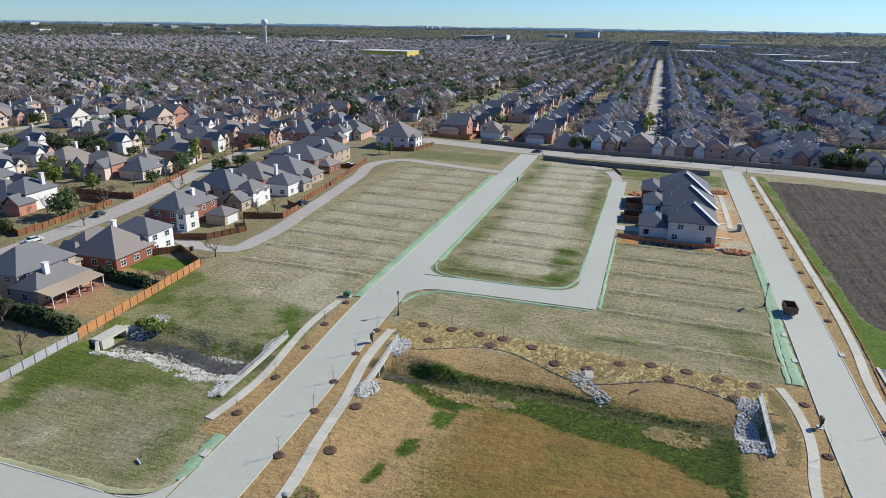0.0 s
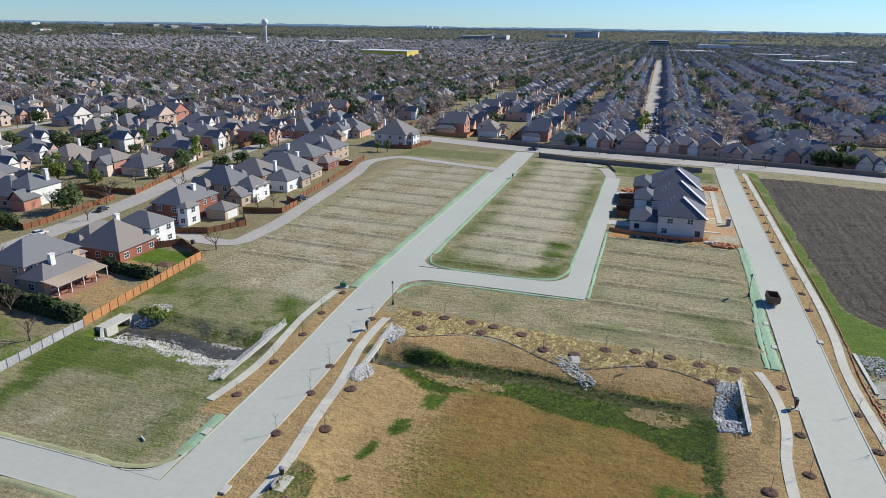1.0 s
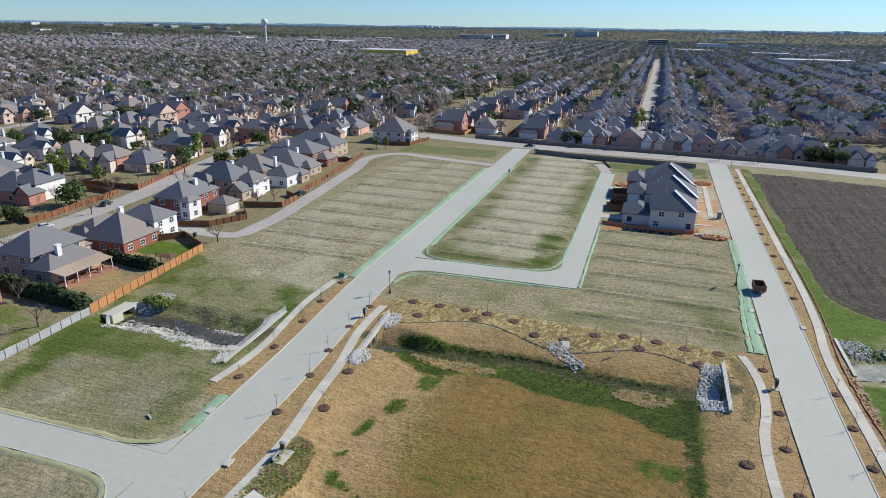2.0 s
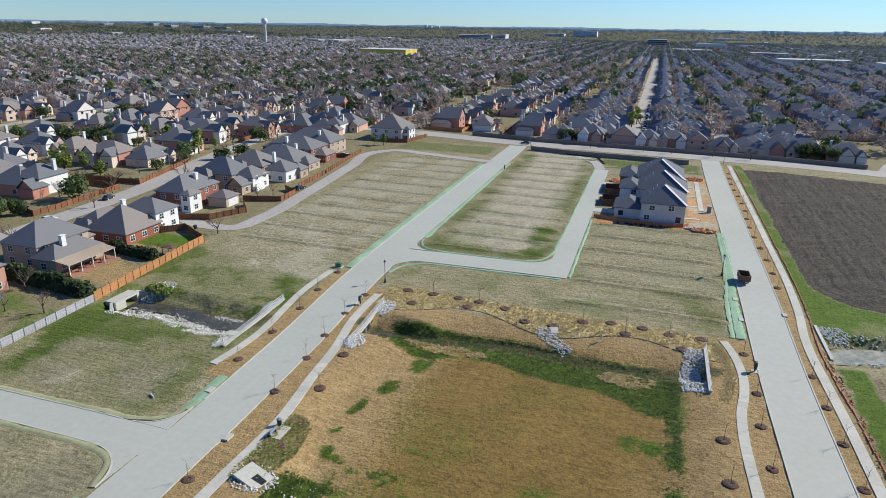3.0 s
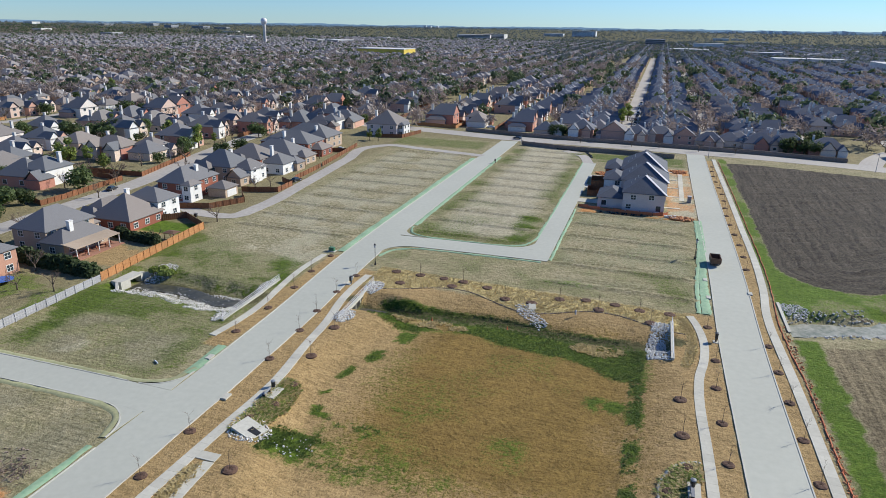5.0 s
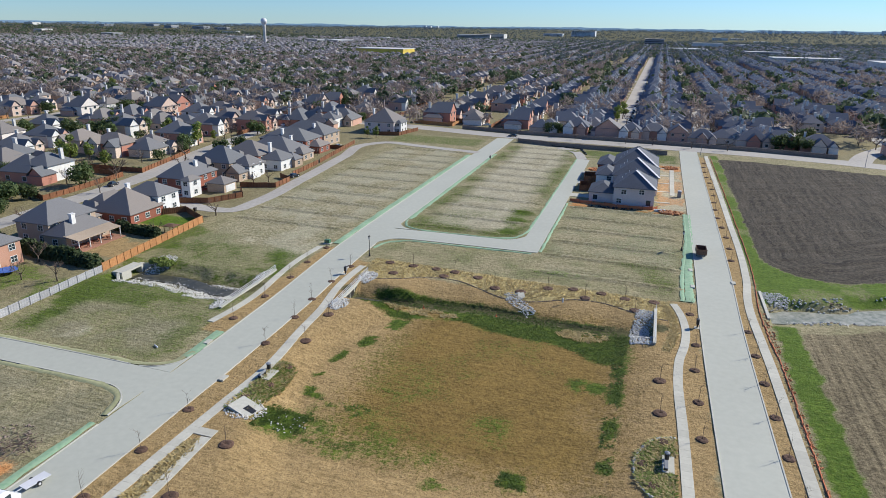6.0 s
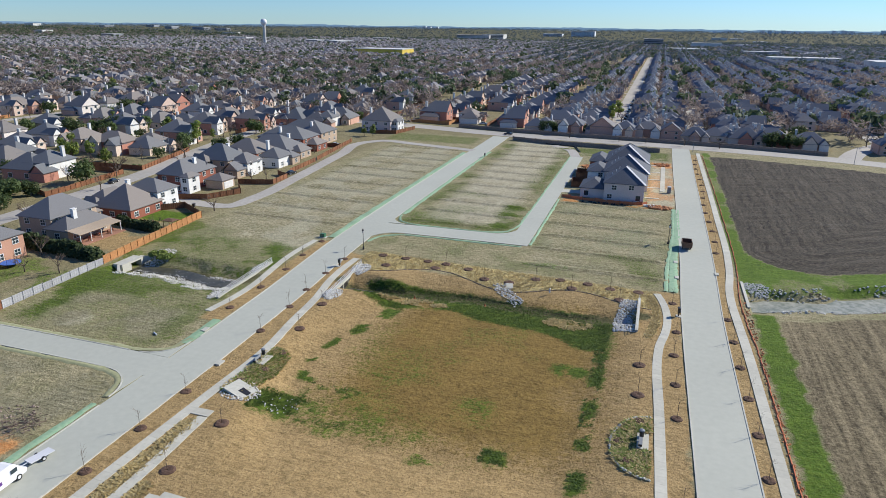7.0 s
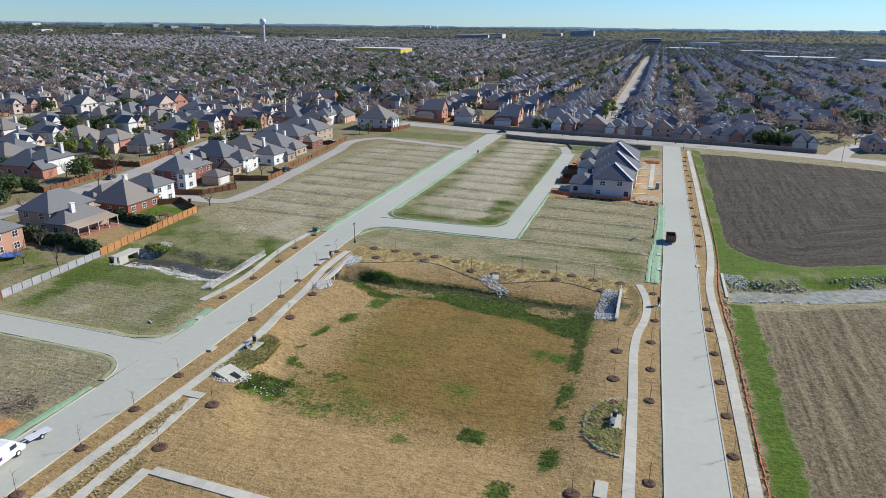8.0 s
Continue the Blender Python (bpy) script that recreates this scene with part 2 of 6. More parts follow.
def ribbon(line, w0, w1, z0, z1, shape=None, height=None):
    """A slab along a line, from w0 to w1 to its right, between the heights z0 and z1."""
    s = shape or Shape()
    n = len(line)
    pts = []
    for i, p in enumerate(line):
        d = (line[min(i + 1, n - 1)] - line[max(i - 1, 0)]).normalized()
        r = Vector((d.y, -d.x, 0))
        g = height(p.x, p.y) if height else 0.0
        for w, z in ((w0, z0), (w1, z0), (w1, z1), (w0, z1)):
            q = p + r * w
            pts.append((q.x, q.y, z + g))
    faces = [(4 * i + k, 4 * i + (k + 1) % 4, 4 * i + 4 + (k + 1) % 4, 4 * i + 4 + k) for i in range(n - 1) for k in range(4)]
    faces += [(0, 1, 2, 3), (4 * n - 1, 4 * n - 2, 4 * n - 3, 4 * n - 4)]
    return s.solid(pts, faces)


# ---- ground: one sheet to the horizon ----
def soft(a, b, x):
    t = np.clip((np.asarray(x, float) - a) / (b - a), 0, 1)
    return t * t * (3 - 2 * t)


def inside(x, y, x0, y0, x1, y1, e=1.5):
    return soft(x0 - e, x0 + e, x) * soft(x1 + e, x1 - e, x) * soft(y0 - e, y0 + e, y) * soft(y1 + e, y1 - e, y)


RNG = np.random.RandomState(4)
TABLE = RNG.rand(256, 256)


def wander(x, y, size):
    """Smooth value noise over the plan, 0 to 1."""
    u, v = np.asarray(x, float) / size, np.asarray(y, float) / size
    i, j = np.floor(u).astype(int), np.floor(v).astype(int)
    a, b = u - i, v - j
    a, b = a * a * (3 - 2 * a), b * b * (3 - 2 * b)
    t = lambda p, q: TABLE[p % 256, q % 256]
    return (t(i, j) * (1 - a) + t(i + 1, j) * a) * (1 - b) + (t(i, j + 1) * (1 - a) + t(i + 1, j + 1) * a) * b


def rough_noise(x, y, size):
    return 0.55 * wander(x, y, size) + 0.3 * wander(x + 31, y + 17, size / 2.3) + 0.15 * wander(x + 5, y + 77, size / 5)


CREEK_W = [(-140, 88), (-94, 88), (-80, 88.5), (-70, 86), (-62, 87), (-50, 92), (-42, 94)]
CREEK_M = [(-42, 94), (-30, 93.5), (-10, 95.5), (8, 93), (23, 95.5)]
CREEK_E = [(43, 112), (52, 113.8), (58, 116), (70, 121), (79, 126), (100, 136), (140, 156), (260, 210)]


def far_from(line, x, y):
    d = np.full(np.shape(x), 1e9)
    for (ax, ay), (bx, by) in zip(line, line[1:]):
        dx, dy = bx - ax, by - ay
        t = np.clip(((x - ax) * dx + (y - ay) * dy) / (dx * dx + dy * dy), 0, 1)
        d = np.minimum(d, np.hypot(x - ax - t * dx, y - ay - t * dy))
    return d


def rise(x, y):
    """The land lifts gently towards the horizon."""
    return 36.0 * soft(2300, 4700, np.hypot(x, y))


def ground_height(x, y):
    x, y = np.asarray(x, float), np.asarray(y, float)
    west = -30 + 5 * np.sin(y * 0.07)
    z = -1.6 * soft(west - 6, west + 3, x) * soft(24.5, 11, x) * soft(24, 42, y) * soft(106, 93, y)
    w = far_from(CREEK_W, x, y) + (wander(x, y, 4) - 0.5) * 2.4
    z = np.minimum(z, -1.9 * soft(8.0, 2.0, w) * soft(-97.5, -95.5, x) * soft(-62.0, -63.2, x))
    w = far_from(CREEK_M, x, y) + (wander(x, y, 4) - 0.5) * 1.4
    z = np.minimum(z, (-1.95 - 0.5 * soft(-30, -38, x)) * soft(5.5, 0.8, w) * soft(-42.2, -40.8, x) * soft(22.2, 21.2, x))
    w = far_from(CREEK_E, x, y) + (wander(x, y, 5) - 0.5) * 3.0
    z = np.minimum(z, -1.8 * soft(7.5, 2.5, w) * soft(43.4, 44.6, x) * soft(300, 150, x))
    # low banks between the graded lots
    lots = inside(x, y, -97, 128, -61, 262, 3) + inside(x, y, -45, 143, -15, 290, 2) + inside(x, y, -5, 113, 27, 184, 2)
    bank = np.mod(y + 0.04 * x + 1.5 * wander(x, y, 18), 12.5)
    z = z + np.clip(lots, 0, 1) * (0.55 * np.exp(-((bank - 6) / 0.8) ** 2) - 0.25 * np.exp(-((bank - 8.2) / 0.9) ** 2))
    z = z + rise(x, y)
    near = inside(x, y, -98, 10, 48, 300, 6)
    z = z + near * 0.15 * (rough_noise(x, y, 3.0) - 0.78)
    # furrows of the two fields
    f = inside(x, y, 50, 134, 255, 282, 3)
    z = z + f * 0.55 * (rough_noise(x * 0.25 + y * 0.1, y * 1.0 - x * 0.45 - 0.002 * (x - 48) ** 2, 2.6) - 0.5)
    f = inside(x, y, 51, -40, 200, 97, 3)
    z = z + f * 0.08 * np.sin((x + 0.1 * y) * 2.6)
    return z


def axis(a, b, step, far_a, far_b, grow=1.16):
    mid = list(np.arange(a, b + step / 2, step))
    lo, s = [], step
    while mid[0] - sum(lo) > far_a:
        s *= grow
        lo.append(s)
    hi, s = [], step
    while mid[-1] + sum(hi) < far_b:
        s *= grow
        hi.append(s)
    return np.array([mid[0] - sum(lo[:k]) for k in range(len(lo), 0, -1)] + mid + [mid[-1] + sum(hi[:k]) for k in range(1, len(hi) + 1)])


def BAND_LOW(X):
    """The lower edge of the green band on the basin floor."""
    return 87.3 + 1.4 * np.sin(X * 0.3) - 6.5 * soft(-8, 14, X)


def CREST(Y):
    """The curving planted strip above the eastern headwall."""
    return 23.2 + 2.3 * np.sin(np.clip((Y - 86) / 21, 0, 1) * 2.5 + 0.35)


def build_ground():
    xs, ys = axis(-112, 150, 0.7, -6500, 6500), axis(4, 300, 0.7, -3000, 7500)
    X, Y = np.meshgrid(xs, ys)
    Z = ground_height(X, Y)
    nx, ny = len(xs), len(ys)
    me = bpy.data.meshes.new("ground")
    i = np.arange(nx * ny).reshape(ny, nx)
    quads = np.stack([i[:-1, :-1], i[:-1, 1:], i[1:, 1:], i[1:, :-1]], -1).reshape(-1, 4)
    me.vertices.add(nx * ny)
    me.vertices.foreach_set("co", np.stack([X, Y, Z], -1).ravel())
    me.loops.add(quads.size)
    me.loops.foreach_set("vertex_index", quads.ravel())
    me.polygons.add(len(quads))
    me.polygons.foreach_set("loop_start", np.arange(0, quads.size, 4))
    me.polygons.foreach_set("use_smooth", np.ones(len(quads), bool))
    me.update(calc_edges=True)

    n1, n2, n3 = rough_noise(X, Y, 9), rough_noise(X + 50, Y, 22), rough_noise(X, Y + 90, 4)
    jx, jy = X + 2.2 * (rough_noise(X, Y, 3) - 0.5), Y + 2.2 * (rough_noise(X + 9, Y + 40, 3) - 0.5)
    # bare tan soil: basin, street verges
    tan = inside(jx, jy, -36, -60, 30.6, 101, 1.0)
    tan = np.maximum(tan, inside(jx, jy, -46.5, -60, -34, 76, 0.5))
    tan = np.maximum(tan, inside(jx, jy, -49, 70, -33, 111, 0.7))
    tan = np.maximum(tan, inside(jx, jy, -45, 100, 26, 105, 1.5))
    tan = np.maximum(tan, inside(X, Y, 24, 90, 30.6, 110, 0.5))
    tan = np.maximum(tan, inside(X, Y, 37.5, -60, 42.6, 287, 0.3))
    tan = np.maximum(tan, inside(X, Y, -59.5, 66, -54.5, 118, 0.6))
    tan = np.maximum(tan, 0.9 * inside(jx, jy, -128, 92, -102, 120, 1.5) * soft(0.35, 0.5, n1))
    # straw-coloured planting band along the basin
    low = 104 + 2.6 * np.sin((X + 32) * 0.19) - 2.0 * soft(-20, 15, X)
    straw = soft(-0.6, 0.6, Y - low) * soft(0.8, -0.8, Y - (114 - 0.07 * (X + 44))) * inside(X, Y, -44, 95, 25.5, 120, 0.6)
    straw = np.maximum(straw, inside(jx, jy, -38.6, 10, -36.8, 37, 0.25))
    straw = np.maximum(straw, soft(0.9, 0.6, np.abs(X - CREST(Y))) * inside(X, Y, 20, 86, 29, 107, 0.5))
    tan = tan * (1 - straw)
    # green growth
    low_edge = BAND_LOW(X)
    band = soft(98.6 - 2.2 * soft(-12, 12, X), 96.6 - 2.2 * soft(-12, 12, X), jy) * soft(low_edge - 1.0, low_edge + 1.2, jy) * inside(X, Y, -37, 70, 18, 102, 2)
    weeds = np.hypot((X + 24) / 8, (Y - 90.5) / 1.6), np.hypot((X - 9) / 5, (Y - 90) / 2.4)
    green = band * (1 - 0.75 * soft(1.1, 0.6, np.minimum(*weeds))) * soft(0.15, 0.36, n1 + 0.1)
    green = np.maximum(green, inside(jx, jy, 15.2, 38, 17.4, 92, 0.8) * soft(0.3, 0.44, n3))
    green = np.maximum(green, inside(jx, jy, 9, 69, 15, 73, 1.0) * soft(0.42, 0.55, n3))
    slope = np.abs(X - (-28.5 - 2.5 * np.sin((Y - 50) * 0.12)))
    green = np.maximum(green, soft(2.4, 1.0, slope + 1.2 * (n1 - 0.5)) * inside(X, Y, -40, 44, -20, 90, 3) * soft(0.5, 0.58, rough_noise(X + 3, Y + 90, 2.6)))
    green = np.maximum(green, inside(jx, jy, -33.5, 42.5, -27, 49, 1.5) * soft(0.15, 0.35, n1))
    green = np.maximum(green, 0.75 * inside(jx, jy, -28, 43, -18, 54, 2.5) * soft(0.4, 0.55, n3))
    green = np.maximum(green, 0.6 * inside(jx, jy, -24, 34, 13, 66, 5) * soft(0.58, 0.66, n1) * soft(0.44, 0.56, n3))
    green = np.maximum(green, inside(jx, jy, 3, 42.5, 6.5, 45.5, 0.8) * soft(0.2, 0.4, n3))
    green = np.maximum(green, 0.8 * inside(jx, jy, -6, 38.5, 0, 41.5, 0.8) * soft(0.3, 0.5, n3))
    green = np.maximum(green, inside(jx, jy, 9.8, 30.5, 13, 35, 0.8) * soft(0.2, 0.4, n3))
    green = np.maximum(green, inside(jx, jy, -100, 54, -60, 112, 3) * (0.32 + 0.6 * soft(0.36, 0.62, n2) * soft(0.3, 0.6, n1)))
    green = np.maximum(green, 0.22 * inside(jx, jy, -102, 112, -58, 262, 4) * soft(0.35, 0.7, n1))
    green = np.maximum(green, 0.34 * inside(jx, jy, -46, 112, 29, 184, 3) * soft(0.35, 0.7, n1))
    green = np.maximum(green, 0.85 * inside(jx, jy, -99, 55, -88, 88, 2.5) * soft(0.25, 0.5, n1))
    green = np.maximum(green, 0.75 * inside(jx, jy, -92, 69, -66, 79, 2.5) * soft(0.3, 0.55, n1))
    green = np.maximum(green, 0.85 * inside(jx, jy, -78, 90, -62, 98, 2.0) * soft(0.3, 0.5, n3))
    green = np.maximum(green, 0.5 * inside(jx, jy, -72, 52, -56, 62, 2.5) * soft(0.3, 0.6, n1))
    green = np.maximum(green, 0.3 * inside(jx, jy, -28, 40, 8, 90, 5) * soft(0.35, 0.65, n1))
    green = np.maximum(green, 0.75 * inside(jx, jy, -103, 48, -95, 122, 2) * soft(0.3, 0.5, n1))
    green = np.maximum(green, 0.4 * inside(X, Y, -100, 10, -56, 120, 4) * soft(0.5, 0.7, n2))
    green = np.maximum(green, 0.6 * inside(X, Y, -48, 140, -13, 285, 2) * (1 - inside(X, Y, -40, 150, -21, 300, 5)) * soft(0.25, 0.7, n1))
    green = np.maximum(green, 0.9 * inside(jx, jy, -22, 142, -14, 172, 3) * soft(0.25, 0.55, n1))
    green = np.maximum(green, 0.6 * inside(X, Y, -7, 112, 29, 180, 3) * soft(0.5, 0.68, n2))
    green = np.maximum(green, 0.55 * inside(X, Y, -108, 276, -62, 298, 3))
    green = np.maximum(green, 0.7 * inside(X, Y, -12, 266, 29, 286, 2) * soft(0.3, 0.5, n1))
    green = np.maximum(green, 0.3 * soft(1300, 2200, np.hypot(X, Y)))
    lush = inside(jx, jy, 43.8, -60, 48.3, 104, 0.5)
    # the ploughed field, its rounded corner and the furrows that follow its edge
    u, v, R = jx - 46.3, jy - (132 + 0.45 * np.maximum(0, X - 60)), 18.0
    inset = np.where((u < R) & (v < R), R - np.hypot(R - u, R - v), np.minimum(u, v))
    ps = soft(-0.6, 0.6, inset) * soft(284.6, 283.4, jy + 0.25 * np.maximum(0, X - 60)) * soft(270, 255, X)
    margin = soft(43.0, 43.6, X) * soft(3.2, 4.8, far_from(CREEK_E, X, Y)) * soft(0.2, -0.2, inset) * soft(112, 118, Y) * soft(296, 290, jy + 0.3 * np.maximum(0, X - 60))
    lush = np.maximum(lush, margin * (0.55 + 0.45 * soft(0.35, 0.5, n1)) * soft(290, 270, X))
    lush = np.maximum(lush, inside(jx, jy, -120, 118, -104, 128, 1))
    lush = np.maximum(lush, 0.6 * inside(jx, jy, -130, 55, -100, 82, 2) * soft(0.3, 0.5, n1))
    lush = np.maximum(lush, 0.7 * inside(jx, jy, -7, 118, 28, 128, 4) * soft(0.58, 0.7, n1))
    # pale graded soil
    pale = inside(jx, jy, -42, 146, -17, 294, 5) * (0.6 + 0.4 * soft(0.2, 0.55, n1))
    pale = np.maximum(pale, (0.3 + 0.55 * soft(0.4, 0.65, n1)) * inside(jx, jy, -97, 104, -61, 262, 5))
    pale = np.maximum(pale, (0.2 + 0.4 * soft(0.4, 0.7, n1)) * inside(X, Y, -5, 116, 27, 184, 3))
    pale = np.maximum(pale, soft(4.5, 2.0, np.hypot((X + 82) / 1.3, Y - 58)) * soft(0.3, 0.55, n3))
    pale = np.maximum(pale, 0.9 * inside(X, Y, 22, 186, 30.3, 262, 0.7))
    plough = ps
    fs = jy - 101.5 - 0.43 * (X - 50)
    farm = soft(48.2, 48.8, jx) * soft(0.6, -0.6, fs) * soft(-60, -55, Y)
    furrow_at = np.where(plough > 0.02, np.where((u < R) & (v < R), R - np.hypot(R - u, R - v), np.minimum(u, v + 6 * np.sin(X * 0.05))), X)
    clay = inside(jx, jy, -6, 181.5, 22, 188, 1.0) * soft(0.4, 0.55, n3)
    clay = np.maximum(clay, inside(jx, jy, 22, 250, 30, 262, 1.0) * soft(0.35, 0.5, n3))
    clay = np.maximum(clay, inside(jx, jy, -6, 236, 0, 246, 1.0) * soft(0.3, 0.5, n3))
    clay = np.maximum(clay, 0.8 * inside(jx, jy, 20, 180, 29, 187, 1.5) * soft(0.4, 0.55, n3))
    clay = np.maximum(clay, 0.55 * inside(jx, jy, 21, 186, 30.2, 262, 0.7) * soft(0.3, 0.6, n1))
    clay = np.maximum(clay, inside(jx, jy, -64, 18, -56, 25, 1.5) * soft(0.3, 0.5, n3))
    damp = soft(4.5, 1.5, far_from(CREEK_W, X, Y)) * inside(X, Y, -94, 70, -60, 110, 1)
    damp = np.maximum(damp, soft(3.0, 0.8, far_from(CREEK_M, X, Y)))
    damp = np.maximum(damp, 0.85 * soft(1400, 2300, np.hypot(X, Y)))
    floor_ = inside(jx, jy, -24, 44, 17, 97, 8.0) * soft(0.1, 0.6, n2 + 0.25)
    worn = 0.8 * inside(jx, jy, -90, 55, -62, 70, 4) * soft(0.35, 0.66, n1)
    worn = np.maximum(worn, 0.9 * inside(jx, jy, -95, 0, -55, 43, 3) * soft(0.25, 0.6, n1))
    town = 1 - inside(X, Y, -104, -70, 300, 300, 4)
    for name, chans in (("cover_a", (green, tan, pale)), ("cover_b", (plough, straw, clay)), ("cover_c", (lush, damp, town)), ("cover_d", (floor_, worn, farm)), ("row_line", (furrow_at, (u - v) * plough + Y * (1 - plough), X))):
        at = me.color_attributes.new(name, "FLOAT_COLOR", "POINT")
        at.data.foreach_set("color", np.stack([c if name == "row_line" else np.clip(c, 0, 1) for c in chans] + [np.ones_like(X)], -1).ravel().astype(np.float32))

    m, nt, p = nodes_of("ground_cover")
    fine, mid, grit = noise_of(nt, 1.3, 8.0, None, 0.68), noise_of(nt, 0.16, 6.0, None, 0.62), noise_of(nt, 3.2, 6.0, None, 0.72)
    stretch = nt.nodes.new("ShaderNodeMapping")
    stretch.inputs["Scale"].default_value = (0.1, 1.0, 1.0)
    stretch.inputs["Rotation"].default_value = (0, 0, 0.03)
    nt.links.new(nt.nodes.new("ShaderNodeNewGeometry").outputs["Position"], stretch.inputs["Vector"])
    streak = noise_of(nt, 1.6, 6.0, stretch.outputs[0], 0.72)
    tex = curve_of(nt, mix_of(nt, 0.26, mix_of(nt, 0.5, fine, grit), streak), 0.42, 0.58)
    col = mix_of(nt, tex, (0.19, 0.165, 0.105), (0.43, 0.375, 0.26))
    col = mix_of(nt, curve_of(nt, mix_of(nt, 0.4, mid, grit), 0.44, 0.6, 0, 0.55), col, mix_of(nt, tex, (0.15, 0.16, 0.08), (0.3, 0.3, 0.17)))
    cover = {}
    for name in ("cover_a", "cover_b", "cover_c", "cover_d", "row_line"):
        a = nt.nodes.new("ShaderNodeVertexColor")
        a.layer_name = name
        s = nt.nodes.new("ShaderNodeSeparateColor")
        nt.links.new(a.outputs[0], s.inputs[0])
        cover[name] = s.outputs
    rows = nt.nodes.new("ShaderNodeCombineXYZ")
    nt.links.new(cover["row_line"][0], rows.inputs[0])
    nt.links.new(times_of(nt, cover["row_line"][1], 0.05), rows.inputs[1])
    furrow = curve_of(nt, mix_of(nt, 0.55, fine, noise_of(nt, 0.75, 7.0, rows.outputs[0], 0.72)), 0.4, 0.6)
    rag = mix_of(nt, 0.45, fine, grit)
    layers = (
        ("cover_c", 2, (0.165, 0.145, 0.085), (0.31, 0.27, 0.175)),
        ("cover_a", 2, (0.33, 0.3, 0.24), (0.52, 0.475, 0.39)),
        ("cover_a", 1, (0.3, 0.204, 0.104), (0.435, 0.308, 0.168)),
        ("cover_d", 0, (0.175, 0.113, 0.036), (0.272, 0.181, 0.064)),
        ("cover_b", 0, (0.018, 0.015, 0.014), (0.118, 0.1, 0.086)),
        ("cover_b", 1, (0.46, 0.37, 0.19), (0.62, 0.51, 0.28)),
        ("cover_b", 2, (0.46, 0.19, 0.07), (0.6, 0.32, 0.15)),
        ("cover_a", 0, (0.028, 0.065, 0.005), (0.125, 0.17, 0.025)),
        ("cover_d", 1, (0.16, 0.145, 0.1), (0.34, 0.31, 0.225)),
        ("cover_c", 0, (0.05, 0.105, 0.008), (0.145, 0.215, 0.03)),
        ("cover_c", 1, (0.07, 0.07, 0.035), (0.14, 0.13, 0.07)),
        ("cover_d", 2, (0.075, 0.06, 0.04), (0.3, 0.245, 0.17)),
    )
    for name, ch, a, b in layers:
        field = (name, ch) in (("cover_b", 0), ("cover_d", 2))
        # ragged, speckled edges where a cover thins out
        mask = cover[name][ch]
        thin = times_of(nt, mask, curve_of(nt, mask, 0.0, 1.0, 4.0, 0.0))
        fac = nt.nodes.new("ShaderNodeMath")
        fac.operation = "ADD"
        nt.links.new(mask, fac.inputs[0])
        nt.links.new(times_of(nt, thin, curve_of(nt, rag, 0.3, 0.7, -0.95, 0.95)), fac.inputs[1])
        col = mix_of(nt, curve_of(nt, fac.outputs[0], 0.15, 0.85), col, mix_of(nt, furrow if field else tex, a, b))
    col = mix_of(nt, curve_of(nt, grit, 0.5, 0.58, 0, 0.75), col, mix_of(nt, 1.0, col, (0.46, 0.45, 0.42), "MULTIPLY"))
    clump = noise_of(nt, 0.85, 4.0, None, 0.6)
    col = mix_of(nt, curve_of(nt, clump, 0.53, 0.62, 0, 0.45), col, mix_of(nt, 1.0, col, (0.55, 0.56, 0.5), "MULTIPLY"))
    col = mix_of(nt, curve_of(nt, clump, 0.44, 0.36, 0, 0.35), col, mix_of(nt, 1.0, col, (1.3, 1.28, 1.25), "MULTIPLY"))
    col = mix_of(nt, curve_of(nt, mid, 0.38, 0.62, 0, 0.5), col, mix_of(nt, 1.0, col, (0.74, 0.74, 0.72), "MULTIPLY"))
    col = mix_of(nt, 1.0, col, (1.09, 1.09, 0.95), "MULTIPLY")
    nt.links.new(col, p.inputs["Base Color"])
    p.inputs["Roughness"].default_value = 0.95
    p.inputs["Specular IOR Level"].default_value = 0.2
    bump_of(nt, p, mix_of(nt, 0.3, fine, streak), 1.0, 0.4)
    me.materials.append(m)
    return tagged(new("ground", me), "dry grass, tan bare soil and ploughed earth", "ground", kind="structure")


build_ground()

# ---- streets ----
MAIN = smooth_line([(-48.5, -80), (-48.7, 22), (-49.1, 42), (-49.3, 56), (-49.8, 70), (-50.4, 84), (-51.6, 100), (-52.6, 114), (-53.2, 134), (-53.8, 200), (-54.2, 305)], 3)
EAST = smooth_line([(34.8, -80), (34.8, 46), (34.5, 66), (34.2, 98), (34.6, 132), (34.5, 180), (34.2, 240), (34.2, 304)], 3)
MW, EW = 4.3, 3.9


def road(name, shape, mat, label):
    return single(name, shape, mat, label, "road", kind="structure")


def fillet(cx, cy, r, a0, a1, corner, z0=-0.25, z1=0.046, n=8):
    """The paved corner between two streets, outside a quarter round of grass."""
    pts = [(cx + r * math.cos(radians(a0 + (a1 - a0) * i / n)), cy + r * math.sin(radians(a0 + (a1 - a0) * i / n))) for i in range(n + 1)] + [corner]
    s = Shape().poly([(x, y, z1) for x, y in pts])
    for i in range(len(pts)):
        a, b = pts[i], pts[(i + 1) % len(pts)]
        s.poly([(*a, z0), (*b, z0), (*b, z1), (*a, z1)])
    return s


road("main_street", ribbon(MAIN, -MW, MW, -0.3, 0.04), ROADMAT, "pale concrete residential street")
road("east_street", ribbon(EAST, -EW, EW, -0.3, 0.04), ROADMAT, "pale concrete street beside the field")
SIDE = smooth_line([(-53, 47.6), (-65, 48), (-80, 48.2), (-100, 48.2), (-140, 48)], 3)
road("side_street", ribbon(SIDE, -3.1, 3.1, -0.3, 0.05), ROADMAT, "pale concrete side street")
